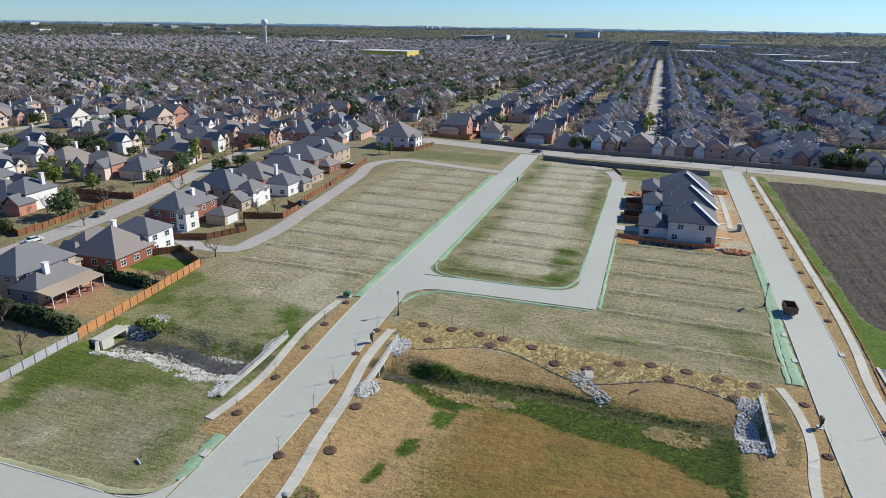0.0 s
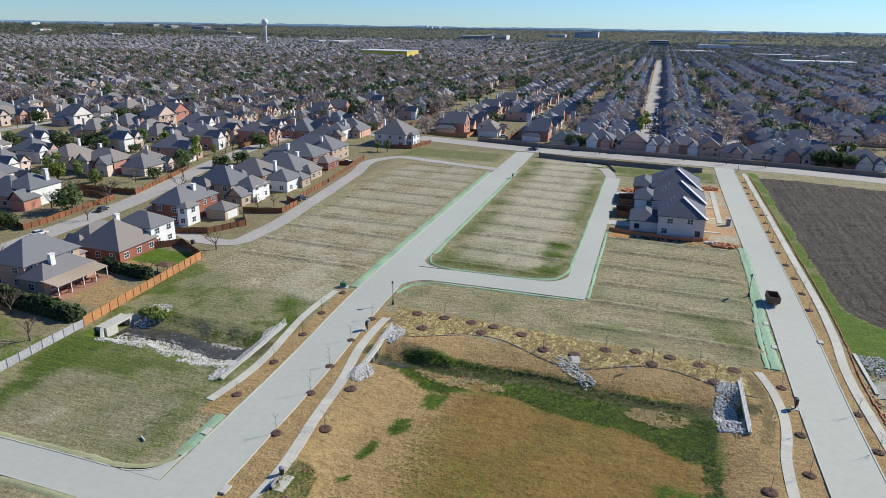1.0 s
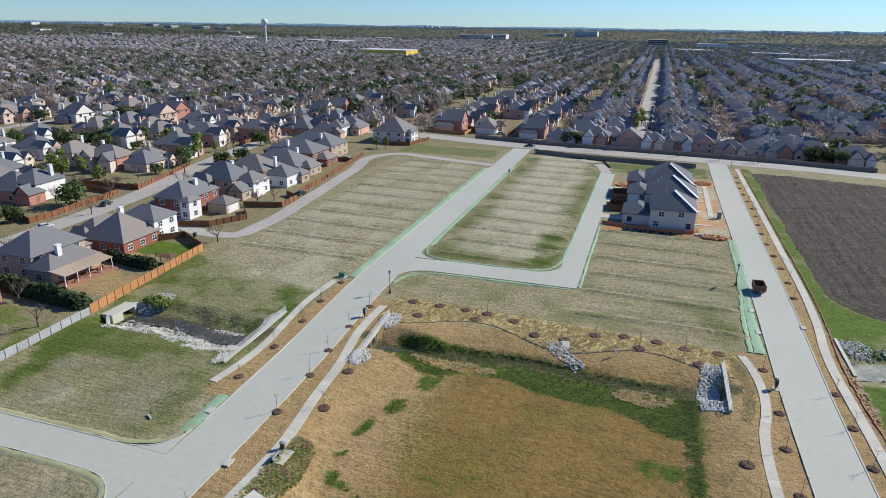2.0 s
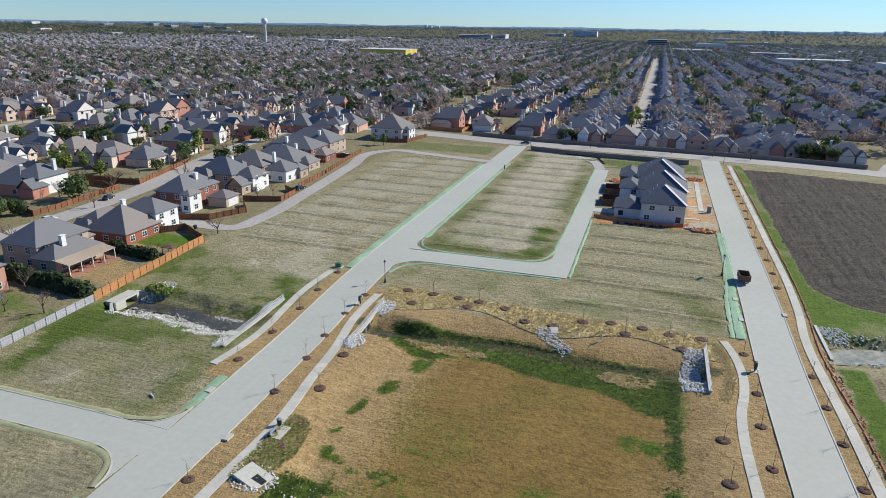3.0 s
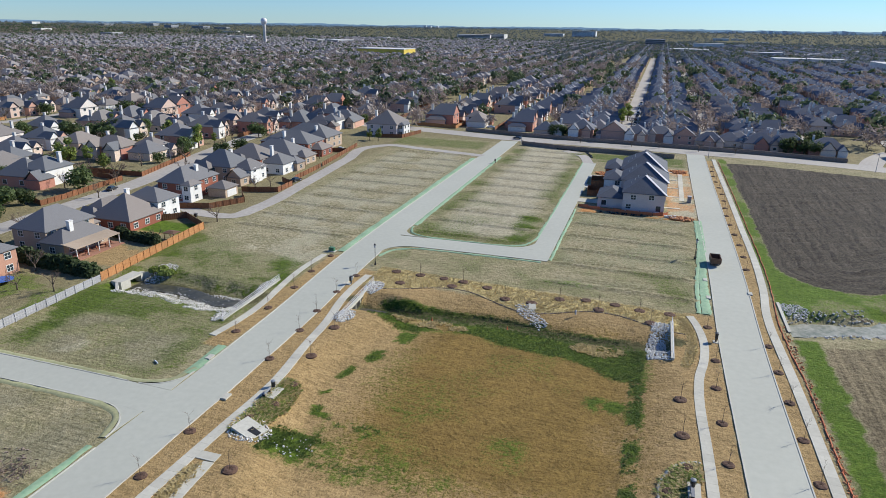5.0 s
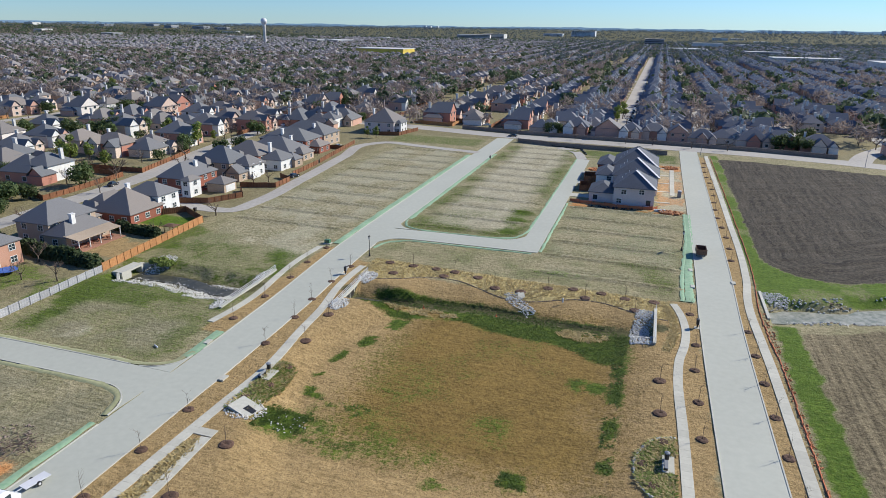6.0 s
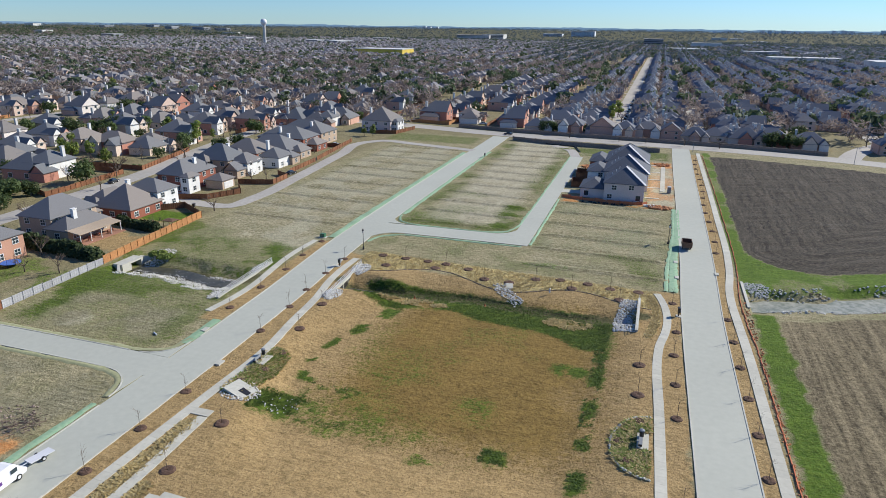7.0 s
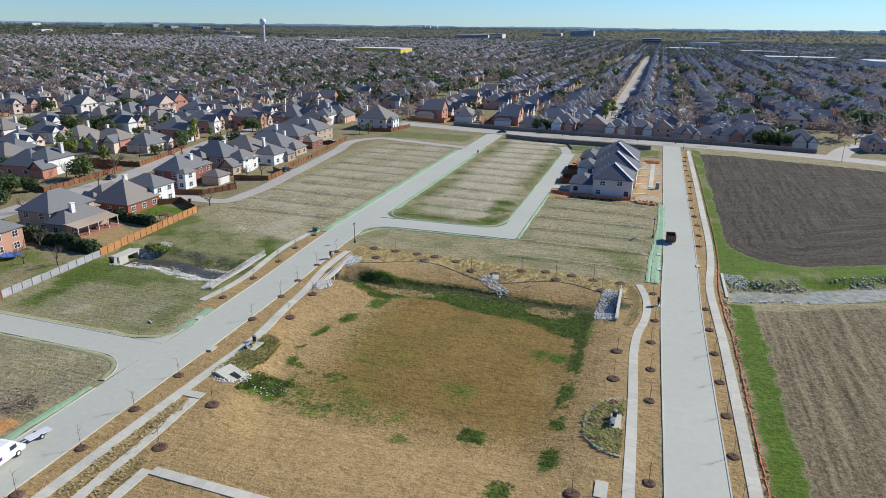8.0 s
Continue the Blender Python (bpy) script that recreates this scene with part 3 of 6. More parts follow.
road("street_corner", fillet(-60, 57, 6.0, -90, 0, (-53.7, 50.8)), ROADMAT, "rounded concrete street corner")
road("street_corner", fillet(-61, 37.5, 7.2, 90, 0, (-53.6, 44.8)), ROADMAT, "rounded concrete street corner")
# the U-shaped alley round the graded block
road("alley_south", ribbon(smooth_line([(-49, 134.5), (-30, 135), (-7.2, 135.2)], 3), -4.0, 4.0, -0.3, 0.05), ROADMAT, "pale concrete alley")
road("alley_east", ribbon(smooth_line([(-9.8, 132), (-9.8, 200), (-10, 262)], 3), -2.7, 2.7, -0.3, 0.055), ROADMAT, "pale concrete alley behind the new houses")
road("alley_corner", fillet(-19.5, 146.0, 7.2, -90, 0, (-12.3, 138.8), z1=0.06), ROADMAT, "rounded concrete alley corner")
road("alley_mouth", fillet(-42.5, 146, 7, 180, 270, (-49.5, 139.0), z1=0.06), ROADMAT, "rounded concrete alley mouth")
road("alley_mouth", fillet(-42, 123.6, 7, 180, 90, (-49, 130.6), z1=0.06), ROADMAT, "rounded concrete alley mouth")
road("house_alley", ribbon(smooth_line([(-150, 166), (-128, 146), (-112, 138), (-103, 139), (-101.5, 150), (-104, 182), (-109.5, 231), (-112.5, 262), (-106, 270.5), (-90, 268), (-74, 264.5), (-57, 261)], 3), -2.6, 2.6, -0.3, 0.05), FAR_ROAD, "worn concrete alley behind fenced yards")
road("cross_road", ribbon(smooth_line([(-400, 336), (-165, 331), (-112, 325), (-58, 314), (-20, 311), (20, 308), (64, 304), (98, 297), (124, 288), (160, 272), (400, 150)], 5), -6.5, 6.5, -0.3, 0.05), FAR_ROAD, "wide worn concrete cross road")
road("west_street", ribbon(smooth_line([(-152, 60), (-156, 120), (-160, 165), (-172, 215), (-178, 250), (-180, 420)], 4), -4.2, 4.2, -0.3, 0.04), FAR_ROAD, "worn concrete street between houses")


def kerb(line, off, label="pale concrete kerb"):
    single("kerb", ribbon(line, off - 0.1, off + 0.1, -0.1, 0.11), KERB, label, "kerb", "street kerbs", "structure")


def clip_line(line, y0, y1):
    return [p for p in line if y0 <= p.y <= y1]


kerb(clip_line(MAIN, -80, 126), MW)
kerb(clip_line(MAIN, 145, 298), MW)
kerb(clip_line(MAIN, -80, 37), -MW)
kerb(clip_line(MAIN, 57, 256), -MW)
kerb(clip_line(EAST, -80, 290), EW)
kerb(clip_line(EAST, -80, 290), -EW)
kerb([p for p in SIDE if p.x < -59.5], 3.1)
kerb([p for p in SIDE if p.x < -60.5], -3.1)
kerb([Vector((-60 + 6.0 * math.cos(radians(a)), 57 + 6.0 * math.sin(radians(a)), 0)) for a in range(-90, 1, 10)], 0)
kerb([Vector((-61 + 7.2 * math.cos(radians(a)), 37.5 + 7.2 * math.sin(radians(a)), 0)) for a in range(0, 91, 10)], 0)


def footpath(line, half, name="footpath", label="pale concrete footpath of jointed slabs", slab=1.6):
    """A path of slabs, each an object of its own, with open joints."""
    root = thing(name, label, "footpath", "footpaths", "structure")
    dist, cuts = 0.0, [line[0]]
    for a, b in zip(line, line[1:]):
        seg = (b - a).length
        t = slab - dist
        while t < seg:
            cuts.append(a + (b - a) * (t / seg))
            t += slab
        dist = (dist + seg) % slab
    side = []
    for i, p in enumerate(cuts):
        d = (cuts[min(i + 1, len(cuts) - 1)] - cuts[max(i - 1, 0)]).normalized()
        side.append(Vector((d.y, -d.x, 0)) * half)
    for i in range(len(cuts) - 1):
        a, b, r, q = cuts[i], cuts[i + 1], side[i], side[i + 1]
        g = (b - a).normalized() * 0.006
        c = [a + g - r, a + g + r, b - g + q, b - g - q]
        s = Shape().solid([(p.x, p.y, z) for z in (-0.12, 0.06) for p in c], ((4, 5, 6, 7), (0, 1, 5, 4), (1, 2, 6, 5), (2, 3, 7, 6), (3, 0, 4, 7)))
        part("slab", s, WALKMAT, root)
    return root


# ---- houses ----
def window_mesh(w, h):
    """A framed window, its face towards -y: a proud frame, a reveal and a pane set back, in one piece."""
    s = Shape()
    a, b = w / 2 + 0.12, h / 2 + 0.12
    c, d = w / 2, h / 2
    ring = lambda p, q, y: [(-p, y, -q), (p, y, -q), (p, y, q), (-p, y, q)]
    pts = ring(a, b, 0.03) + ring(a, b, -0.07) + ring(c, d, -0.07) + ring(c, d, -0.01)
    faces = [(4 * k + i, 4 * k + (i + 1) % 4, 4 * k + 4 + (i + 1) % 4, 4 * k + 4 + i) for k in range(3) for i in range(4)]
    s.solid(pts, faces, 0)
    s.f.append((12, 13, 14, 15))
    s.m.append(1)
    return s.mesh("window", [TRIM, GLASS])


WINDOWS = {}


def window(parent, x, y, z, face, w=1.5, h=1.4, name="window"):
    key = (w, h)
    if key not in WINDOWS:
        WINDOWS[key] = window_mesh(w, h)
    ob = part(name, WINDOWS[key], None, parent)
    ob.matrix_basis = pose(x, y, z, 0, 0, {"s": 0, "e": 90, "n": 180, "w": 270}[face])
    return ob


def garage_door(parent, x, y, face, w=4.8, h=2.2):
    s = Shape().box(-w / 2 - 0.15, -0.05, 0, w / 2 + 0.15, 0.03, h + 0.15, 0)
    for i in range(4):
        s.box(-w / 2, -0.09, 0.03 + i * h / 4, w / 2, -0.04, (i + 1) * h / 4 - 0.03, 0)
    ob = part("garage_door", s, [SIDING], parent, "white panelled garage door")
    ob.matrix_basis = pose(x, y, 0, 0, 0, {"s": 0, "e": 90, "n": 180, "w": 270}[face])


def chimney_shape(x, y, z0, z1, w=0.9, d=1.2, mi=0):
    s = Shape().box(x - w / 2, y - d / 2, z0, x + w / 2, y + d / 2, z1, mi)
    return s.box(x - w / 2 - 0.12, y - d / 2 - 0.12, z1, x + w / 2 + 0.12, y + d / 2 + 0.12, z1 + 0.18, mi)


def muntins(w, h):
    s = Shape().box(-0.04, -0.05, -h / 2, 0.04, -0.012, h / 2)
    return s.box(-w / 2, -0.045, -0.04, w / 2, -0.012, 0.04).mesh("muntin", [TRIM])


def windows_on(block, spacing=4.2):
    """Window places along the four walls of a block, storey by storey."""
    x0, y0, x1, y1, eave = block[:5]
    out = []
    for z in ((1.5, 4.4) if eave > 4.5 else (1.5,)):
        for face, a, b in (("s", x0, x1), ("n", x0, x1), ("e", y0, y1), ("w", y0, y1)):
            n = max(1, int((b - a) / spacing))
            for i in range(n):
                c = a + (b - a) * (i + 0.5) / n
                out.append({"s": (c, y0, z, face), "n": (c, y1, z, face), "e": (x1, c, z, face), "w": (x0, c, z, face)}[face])
    return out


def hidden(x, y, z, blocks, own):
    return any(b is not own and b[0] - 0.05 < x < b[2] + 0.05 and b[1] - 0.05 < y < b[3] + 0.05 and z < b[4] for b in blocks)


def build_house(name, label, blocks, chimneys=(), garages=(), roof=None, at=(0, 0), turn=0.0, group="", windows=True, skip="", chim=None):
    """A house of blocks (x0, y0, x1, y1, eave height, roof pitch, wall material, gable ends)."""
    root = thing(name, label, "house", group, at=(*at, 0), turn=turn)
    for b in blocks:
        x0, y0, x1, y1, eave, pitch, mat = b[:7]
        ends = b[7] if len(b) > 7 else (1, 1)
        s = Shape().box(x0, y0, -0.3, x1, y1, eave)
        w, d = x1 - x0, y1 - y0
        for k, e in enumerate(ends):
            if e == 0:
                rise = 0.2 + pitch * (min(w, d) / 2 + 0.45) - 0.25
                if w >= d:
                    x, c = (x0, x1)[k], (y0 + y1) / 2
                    t = (0.15, -0.15)[k]
                    s.solid([(x, y0, eave), (x, y1, eave), (x, c, eave + rise), (x + t, y0, eave), (x + t, y1, eave), (x + t, c, eave + rise)], ((0, 1, 2), (3, 5, 4), (0, 2, 5, 3), (1, 4, 5, 2)))
                else:
                    y, c = (y0, y1)[k], (x0 + x1) / 2
                    t = (0.15, -0.15)[k]
                    s.solid([(x0, y, eave), (x1, y, eave), (c, y, eave + rise), (x0, y + t, eave), (x1, y + t, eave), (c, y + t, eave + rise)], ((0, 1, 2), (3, 5, 4), (0, 2, 5, 3), (1, 4, 5, 2)))
        part("wall", s, mat, root)
        part("roof", Shape().hip(x0, y0, x1, y1, eave, pitch, ends=ends), roof or SHINGLE, root)
        if windows:
            for x, y, z, face in windows_on(b):
                if face not in skip and not hidden(x, y, z, blocks, b):
                    part("muntin", MUNTIN, None, window(root, x, y, z, face))
    for c in chimneys:
        part("chimney", chimney_shape(*c), chim or SIDING, root)
    for g in garages:
        garage_door(root, *g)
    return root


TERRA = surf("terracotta_brick", (0.46, 0.24, 0.16), (0.56, 0.32, 0.23), 5.0, 0.9, 0.3)
MUNTIN = muntins(1.5, 1.4)
G1, G0 = (0, 1), (1, 0)
RED, TAN, PNK, WHT = REDBRICK, TANBRICK, PINKBRICK, SIDING
GR = "houses along the alley"
build_house("house", "tan brick house with grey shingle hips and a patio roof", [(-136.2, 94.4, -125.4, 109.5, 5.4, 0.75, TAN), (-126.5, 93.4, -119.2, 107.5, 3.0, 0.72, TAN), (-133, 108, -127, 112.5, 3.0, 0.7, TAN)], [(-121.8, 98.6, 3, 7.6)], group=GR)
build_house("house", "grey-roofed house with a white upper storey", [(-132.5, 115.3, -119.2, 128.5, 3.0, 0.85, RED), (-131, 127, -119.4, 136, 5.6, 0.62, WHT), (-139, 118.4, -131, 131, 3.0, 0.75, RED), (-136.5, 115.6, -131.5, 119.5, 3.0, 0.9, RED, G1)], [(-127, 124, 3, 9.6)], group=GR)
build_house("house", "red brick house with a white bay beside the alley", [(-137.2, 148.2, -126.6, 165.2, 5.6, 0.75, RED), (-127.5, 147.4, -124.2, 153, 5.4, 0.6, WHT), (-137, 160, -128, 166, 5.2, 0.7, TAN, G0), (-141, 150, -137, 158, 3.0, 0.6, RED)], [(-129.5, 158, 5, 10)], group=GR)
build_house("garage", "small brick garage with a hipped grey roof", [(-124.5, 156.5, -117.8, 163.3, 2.9, 0.55, TAN)], garages=[(-117.8, 160, "e")], windows=False)
build_house("house", "tan brick house with steep grey gables", [(-143.2, 175.4, -128.6, 187.5, 5.6, 0.8, TAN), (-130, 178, -122, 188, 4.6, 0.7, WHT), (-142, 172.5, -136, 177, 5.2, 0.9, TAN, G1), (-128, 172, -122.5, 178, 3.0, 0.9, TAN, G1)], [(-134, 184, 5, 10.4)], [(-121, 181, "e")], group=GR)
build_house("house", "white-sided house with grey roofs and a garage wing", [(-143, 192, -127, 206, 5.6, 0.62, RED), (-128, 194, -118.5, 205, 4.0, 0.6, WHT), (-140, 189.5, -133, 194, 5.2, 0.8, RED, G1), (-124, 202, -117, 208, 3.0, 0.7, TAN)], [(-126, 199, 5, 9.8)], [(-118.5, 200, "e")], group=GR)
build_house("house", "tan brick house with a broad grey hipped roof", [(-146, 210, -124, 226, 3.8, 0.62, TAN), (-138, 207.5, -131, 212, 3.6, 0.9, TAN, G1), (-126, 214, -120, 223, 3.0, 0.7, TAN)], [(-130, 222, 5, 9)], [(-124, 216, "e")], group=GR)
build_house("house", "red brick two-storey house with a grey roof", [(-150, 229, -127, 244, 5.6, 0.55, RED), (-146, 226.5, -138, 231, 5.2, 0.8, RED, G1), (-129, 232, -122, 242, 3.0, 0.6, RED)], [(-140, 232, 5, 10)], [(-127, 236, "e")], group=GR)
build_house("house", "grey-roofed brick house behind a board fence", [(-152, 248, -128, 264, 5.4, 0.6, TAN), (-146, 245.5, -138, 250, 5.2, 0.8, TAN, G1)], [(-135, 252, 5, 10)], group=GR)
build_house("house", "pale two-storey house at the corner of the cross road", [(-129, 296, -112.4, 314, 5.8, 0.72, PNK), (-113, 299, -109.5, 308, 5.4, 0.6, WHT)], [(-126, 302, 6, 12)], group=GR)
build_house("house", "orange brick house beside dark hedges", [(-140, 65, -121.6, 83, 5.6, 0.6, TERRA)], [(-134, 70, 6, 10)], group=GR)

# ---- the suburb: shared meshes for repeated houses ----
VARIANTS = [
    ([(-8, -5, 8, 6.5, 5.2, 0.66, BRICK), (2.2, -8.5, 7.6, 0, 4.6, 0.95, BRICK, G1), (-7.5, -7, -2.5, 0, 5.2, 1.0, BRICK, G1), (-5, 5, 3, 9, 3.0, 0.5, BRICK)], [(-5, 4, 5, 10.2)]),
    ([(-6.5, -7, 7, 7, 5.3, 0.66, BRICK), (-6.3, -10, -1, -2, 5.2, 1.0, SIDING, G1), (1.0, -8.6, 5.5, -2, 4.8, 1.0, BRICK, G1), (6.5, -3, 11, 5, 3.0, 0.6, BRICK)], [(4, 4, 5, 10.8)]),
    ([(-8.5, -6, 8.5, 7, 3.2, 0.72, BRICK), (-3.5, -9, 3, -1, 3.3, 1.0, BRICK, G1), (4, -8, 8.3, -1, 3.2, 1.0, BRICK, G1), (-9.5, 2, -3, 10, 3.0, 0.7, BRICK)], [(-6, 3, 4, 8.6)]),
    ([(-7.5, -7, 3, 7, 5.4, 0.7, BRICK), (2, -5, 9, 6, 3.1, 0.7, SIDING), (-7, -9.5, -2.5, -2, 5.3, 1.0, BRICK, G1), (3.5, -7.5, 8, -1, 3.1, 1.0, BRICK, G1)], [(-2, 5, 5, 10.8)]),
    ([(-6.5, -7, 6.5, 8, 5.4, 0.74, BRICK, G1), (-9.5, -3, -5.5, 7, 3.0, 0.7, BRICK), (2, 5, 8.5, 11, 3.0, 0.7, BRICK)], [(-4, 5, 5, 10.5)]),
    ([(-9, -5.5, 4, 6, 3.4, 0.75, BRICK), (-2, -3, 8, 8.5, 5.3, 0.62, SIDING), (4.0, -7, 9, -1, 3.0, 0.9, BRICK, G1)], [(6.5, 5, 5, 9.8)]),
]


def make_variant(blocks, chimneys, roof, faces):
    """Named pieces of one house shape: (name, mesh, place). faces: the walls that have windows."""
    pieces, pick = [], random.Random(len(blocks) + int(blocks[0][0] * 10))
    for b in blocks:
        root = build_house("house", "", [b], windows=False, roof=roof)
        for c in list(root.children):
            pieces.append((c.name.split(".")[0], c.data, c.matrix_basis.copy()))
            bpy.data.objects.remove(c)
        bpy.data.objects.remove(root)
    for c in chimneys:
        pieces.append(("chimney", chimney_shape(*c).mesh("chimney", [PALEWALL]), Matrix()))
    for b in blocks:
        for x, y, z, face in windows_on(b, 5.0):
            if face in faces and not hidden(x, y, z, blocks, b) and pick.random() < 0.5:
                if (1.5, 1.4) not in WINDOWS:
                    WINDOWS[(1.5, 1.4)] = window_mesh(1.5, 1.4)
                pieces.append(("window", WINDOWS[(1.5, 1.4)], pose(x, y, z, 0, 0, {"s": 0, "e": 90, "n": 180, "w": 270}[face])))
    return pieces


SETS = {(dark, front): [make_variant(b, c, DARKSHINGLE if dark else SHINGLE, "sw" if front else "ne") for b, c in VARIANTS] for dark in (False, True) for front in (False, True)}


def place_house(pieces, x, y, turn, scale, label, group):
    root = thing("house", label, "house", group, at=(x, y, 0), turn=turn)
    root.scale = (scale, scale, scale)
    for name, mesh, m in pieces:
        ob = new(name, mesh)
        ob.parent = root
        ob.matrix_basis = m


ROW_NEAR = [(-192, 150), (-221, 202), (-203, 199), (-188, 205), (-248, 206), (-272, 204), (-296, 208), (-252, 282), (-219, 266), (-202, 261), (-188, 285), (-206, 288), (-236, 270),
            (-154, 320), (-157, 303), (-175, 310), (-172, 398), (-151, 397), (-175, 350), (-152, 352), (-196, 345), (-214, 160), (-238, 165)]
FRONT_ROW = [-39, -21.5, -5, 6.5, 18, 29.5, 41.5, 53, 65, 77, 93, 127]


def suburb_plots():
    """Plots in columns along the streets: x, y, turn, dark roofs."""
    rnd = random.Random(11)
    out = [(x, y, rnd.choice((86, 92, 95, 4)), False) for x, y in ROW_NEAR]
    out += [(x, 333 + rnd.uniform(-2, 2) - (6 if x > 80 else 0), rnd.uniform(-3, 3), True) for x in FRONT_ROW]
    # rows of brick houses beside the cross road
    for x, step, dark in ((-104, 13.5, False), (-57, 12.4, True), (-82, 15.5, False)):
        y = 352 if x < -60 else 346
        while y < 700:
            out.append((x + rnd.uniform(-1, 1), y, 90 + rnd.uniform(-3, 3), dark))
            y += rnd.uniform(step - 0.8, step + 0.8)
            if x == -82 and y < 420:
                y = 420
    # west: looser plots on both sides of streets 78 m apart
    for k in range(-26, 3):
        street = -178 + 78 * k
        for side in (-1, 1):
            x = street + side * 19.5
            y = 62 + (k * 7 + side * 5) % 17
            while y < 2600:
                y += rnd.uniform(17.5, 22.5)
                px, py = x + rnd.uniform(-2.5, 2.5), y
                if (px > -165 and py < 318) or px > -58 or px < -1.36 * py - 60 or (px > -130 and py < 710):
                    continue
                if -345 < px < -290 and py < 290 or abs(py - 330 - 0.3 * px) < 9 or abs(py - 640 - 0.2 * px) < 10:
                    continue
                if any(abs(px - a) < 17 and abs(py - b) < 17 for a, b in ROW_NEAR):
                    continue
                out.append((px, py, (90 if side < 0 or rnd.random() < 0.5 else -90) + rnd.uniform(-6, 6), False))
    # east: tight rows of dark roofs along straight streets
    for k in range(-1, 24):
        for side in (-1, 1):
            x = 0.3 + 44 * k + side * 14.5
            y = 338
            while y < 2600:
                y += rnd.uniform(11.8, 13.0)
                if x < (-35 if y < 700 else -52) or x > 0.36 * y + 60:
                    continue
                if abs(y - 730) < 12 or abs(y - 1010) < 12 or (x > 80 and y < 388):
                    continue
                out.append((x + rnd.uniform(-0.8, 0.8), y, (90 if side < 0 else -90) + rnd.uniform(-2, 2), True))
    return out


PLOTS = suburb_plots()
LABELS = ["brick house with a grey shingle roof", "two-storey brick house with a hipped shingle roof", "brick house with a gabled shingle roof"]
rnd = random.Random(5)
far_v = [Shape(), Shape()]


def far_house(s, x, y, turn, scale, rnd):
    w, d, h = rnd.uniform(6, 8) * scale, rnd.uniform(5.5, 7) * scale, rnd.choice((3.2, 5.2, 5.2)) * scale
    t = Shape().box(-w, -d, -0.3, w, d, h, 0)
    t.hip(-w, -d, w, d, h, rnd.uniform(0.55, 0.75), mi=1)
    # one or two gabled fronts
    for x0, x1 in ((-0.85 * w, -0.15 * w), (0.25 * w, 0.9 * w))[:rnd.choice((1, 2))]:
        g, c, q = h - rnd.choice((0, 0.4)), (x0 + x1) / 2, -d - 1.6 * scale
        t.box(x0, q, -0.3, x1, -d, g, 0)
        t.hip(x0, q, x1, 0, g, 0.95, 0.35, 0.15, 1, (0, 1))
        t.poly([(x0, q - 0.05, g), (x1, q - 0.05, g), (c, q - 0.05, g + 0.1 + 0.95 * (x1 - x0) / 2)], 0)
    t.box(-w * 0.4, d * 0.2, h, -w * 0.4 + 0.9, d * 0.2 + 1.2, h + 4.2, 2)
    m = pose(x, y, 0, 0, 0, turn)
    n = len(s.v)
    s.v += [tuple(m @ Vector(p)) for p in t.v]
    s.f += [tuple(n + i for i in f) for f in t.f]
    s.m += t.m


PLOTS.sort(key=lambda p: math.hypot(p[0], p[1] + 20))
for k, (x, y, turn, dark) in enumerate(PLOTS):
    v = rnd.randrange(len(VARIANTS))
    sc = rnd.uniform(0.92, 1.1) * (0.86 if dark else 1.0)
    if k < 255:
        place_house(SETS[(dark, turn > 0)][v], x, y, turn, sc, rnd.choice(LABELS), "suburban houses")
    else:
        far_house(far_v[1 if dark else 0], x, y, turn, sc, rnd)


def island_walls(name, tones):
    m, nt, p = nodes_of(name)
    g = nt.nodes.new("ShaderNodeNewGeometry")
    ramp = nt.nodes.new("ShaderNodeValToRGB")
    els = ramp.color_ramp.elements
    while len(els) < len(tones):
        els.new(0.5)
    for i, c in enumerate(tones):
        els[i].position, els[i].color = i / (len(tones) - 1), (*c, 1)
    nt.links.new(g.outputs["Random Per Island"], ramp.inputs[0])
    n = noise_of(nt, 1.0, 3.0)
    nt.links.new(mix_of(nt, n, ramp.outputs[0], mix_of(nt, 1.0, ramp.outputs[0], (0.7, 0.7, 0.7), "MULTIPLY")), p.inputs["Base Color"])
    p.inputs["Roughness"].default_value = 0.9
    return m


FARWALL = island_walls("far_brick", [(0.42, 0.22, 0.16), (0.56, 0.44, 0.34), (0.46, 0.3, 0.22), (0.64, 0.57, 0.49)])
FARROOF = island_walls("far_shingle", [(0.2, 0.2, 0.215), (0.27, 0.255, 0.245), (0.22, 0.215, 0.225), (0.3, 0.275, 0.26)])
# Dark shingle lightened and blued to stand in for distance haze.
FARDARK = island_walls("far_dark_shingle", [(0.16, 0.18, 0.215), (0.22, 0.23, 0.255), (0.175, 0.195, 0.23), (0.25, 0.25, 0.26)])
single("distant_houses", far_v[0], [FARWALL, FARROOF, PALEWALL], "far rows of brick houses with grey roofs", "houses", kind="stuff")
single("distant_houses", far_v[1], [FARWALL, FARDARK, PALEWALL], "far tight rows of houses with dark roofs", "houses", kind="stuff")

# streets between the eastern rows
for k in range(0, 9):
    x = 0.3 + 44 * k
    road("suburb_street", Shape().box(x - 4.8, max(349, (x - 60) / 0.36), -0.3, x + 4.8, 1500, 0.04), FAR_ROAD, "pale straight street between dark-roofed houses")
for k in range(14):
    for x0, x1 in ((-10.5, -4.7), (5.3, 9.5)):
        y = 352 + 25.2 * k + (6 if x0 > 0 else 0)
        single("driveway", Shape().box(x0, y - 2.4, -0.2, x1, y + 2.4, 0.06), FAR_ROAD, "short concrete driveway beside a dark-roofed house", "driveway", "row house driveways", "structure")
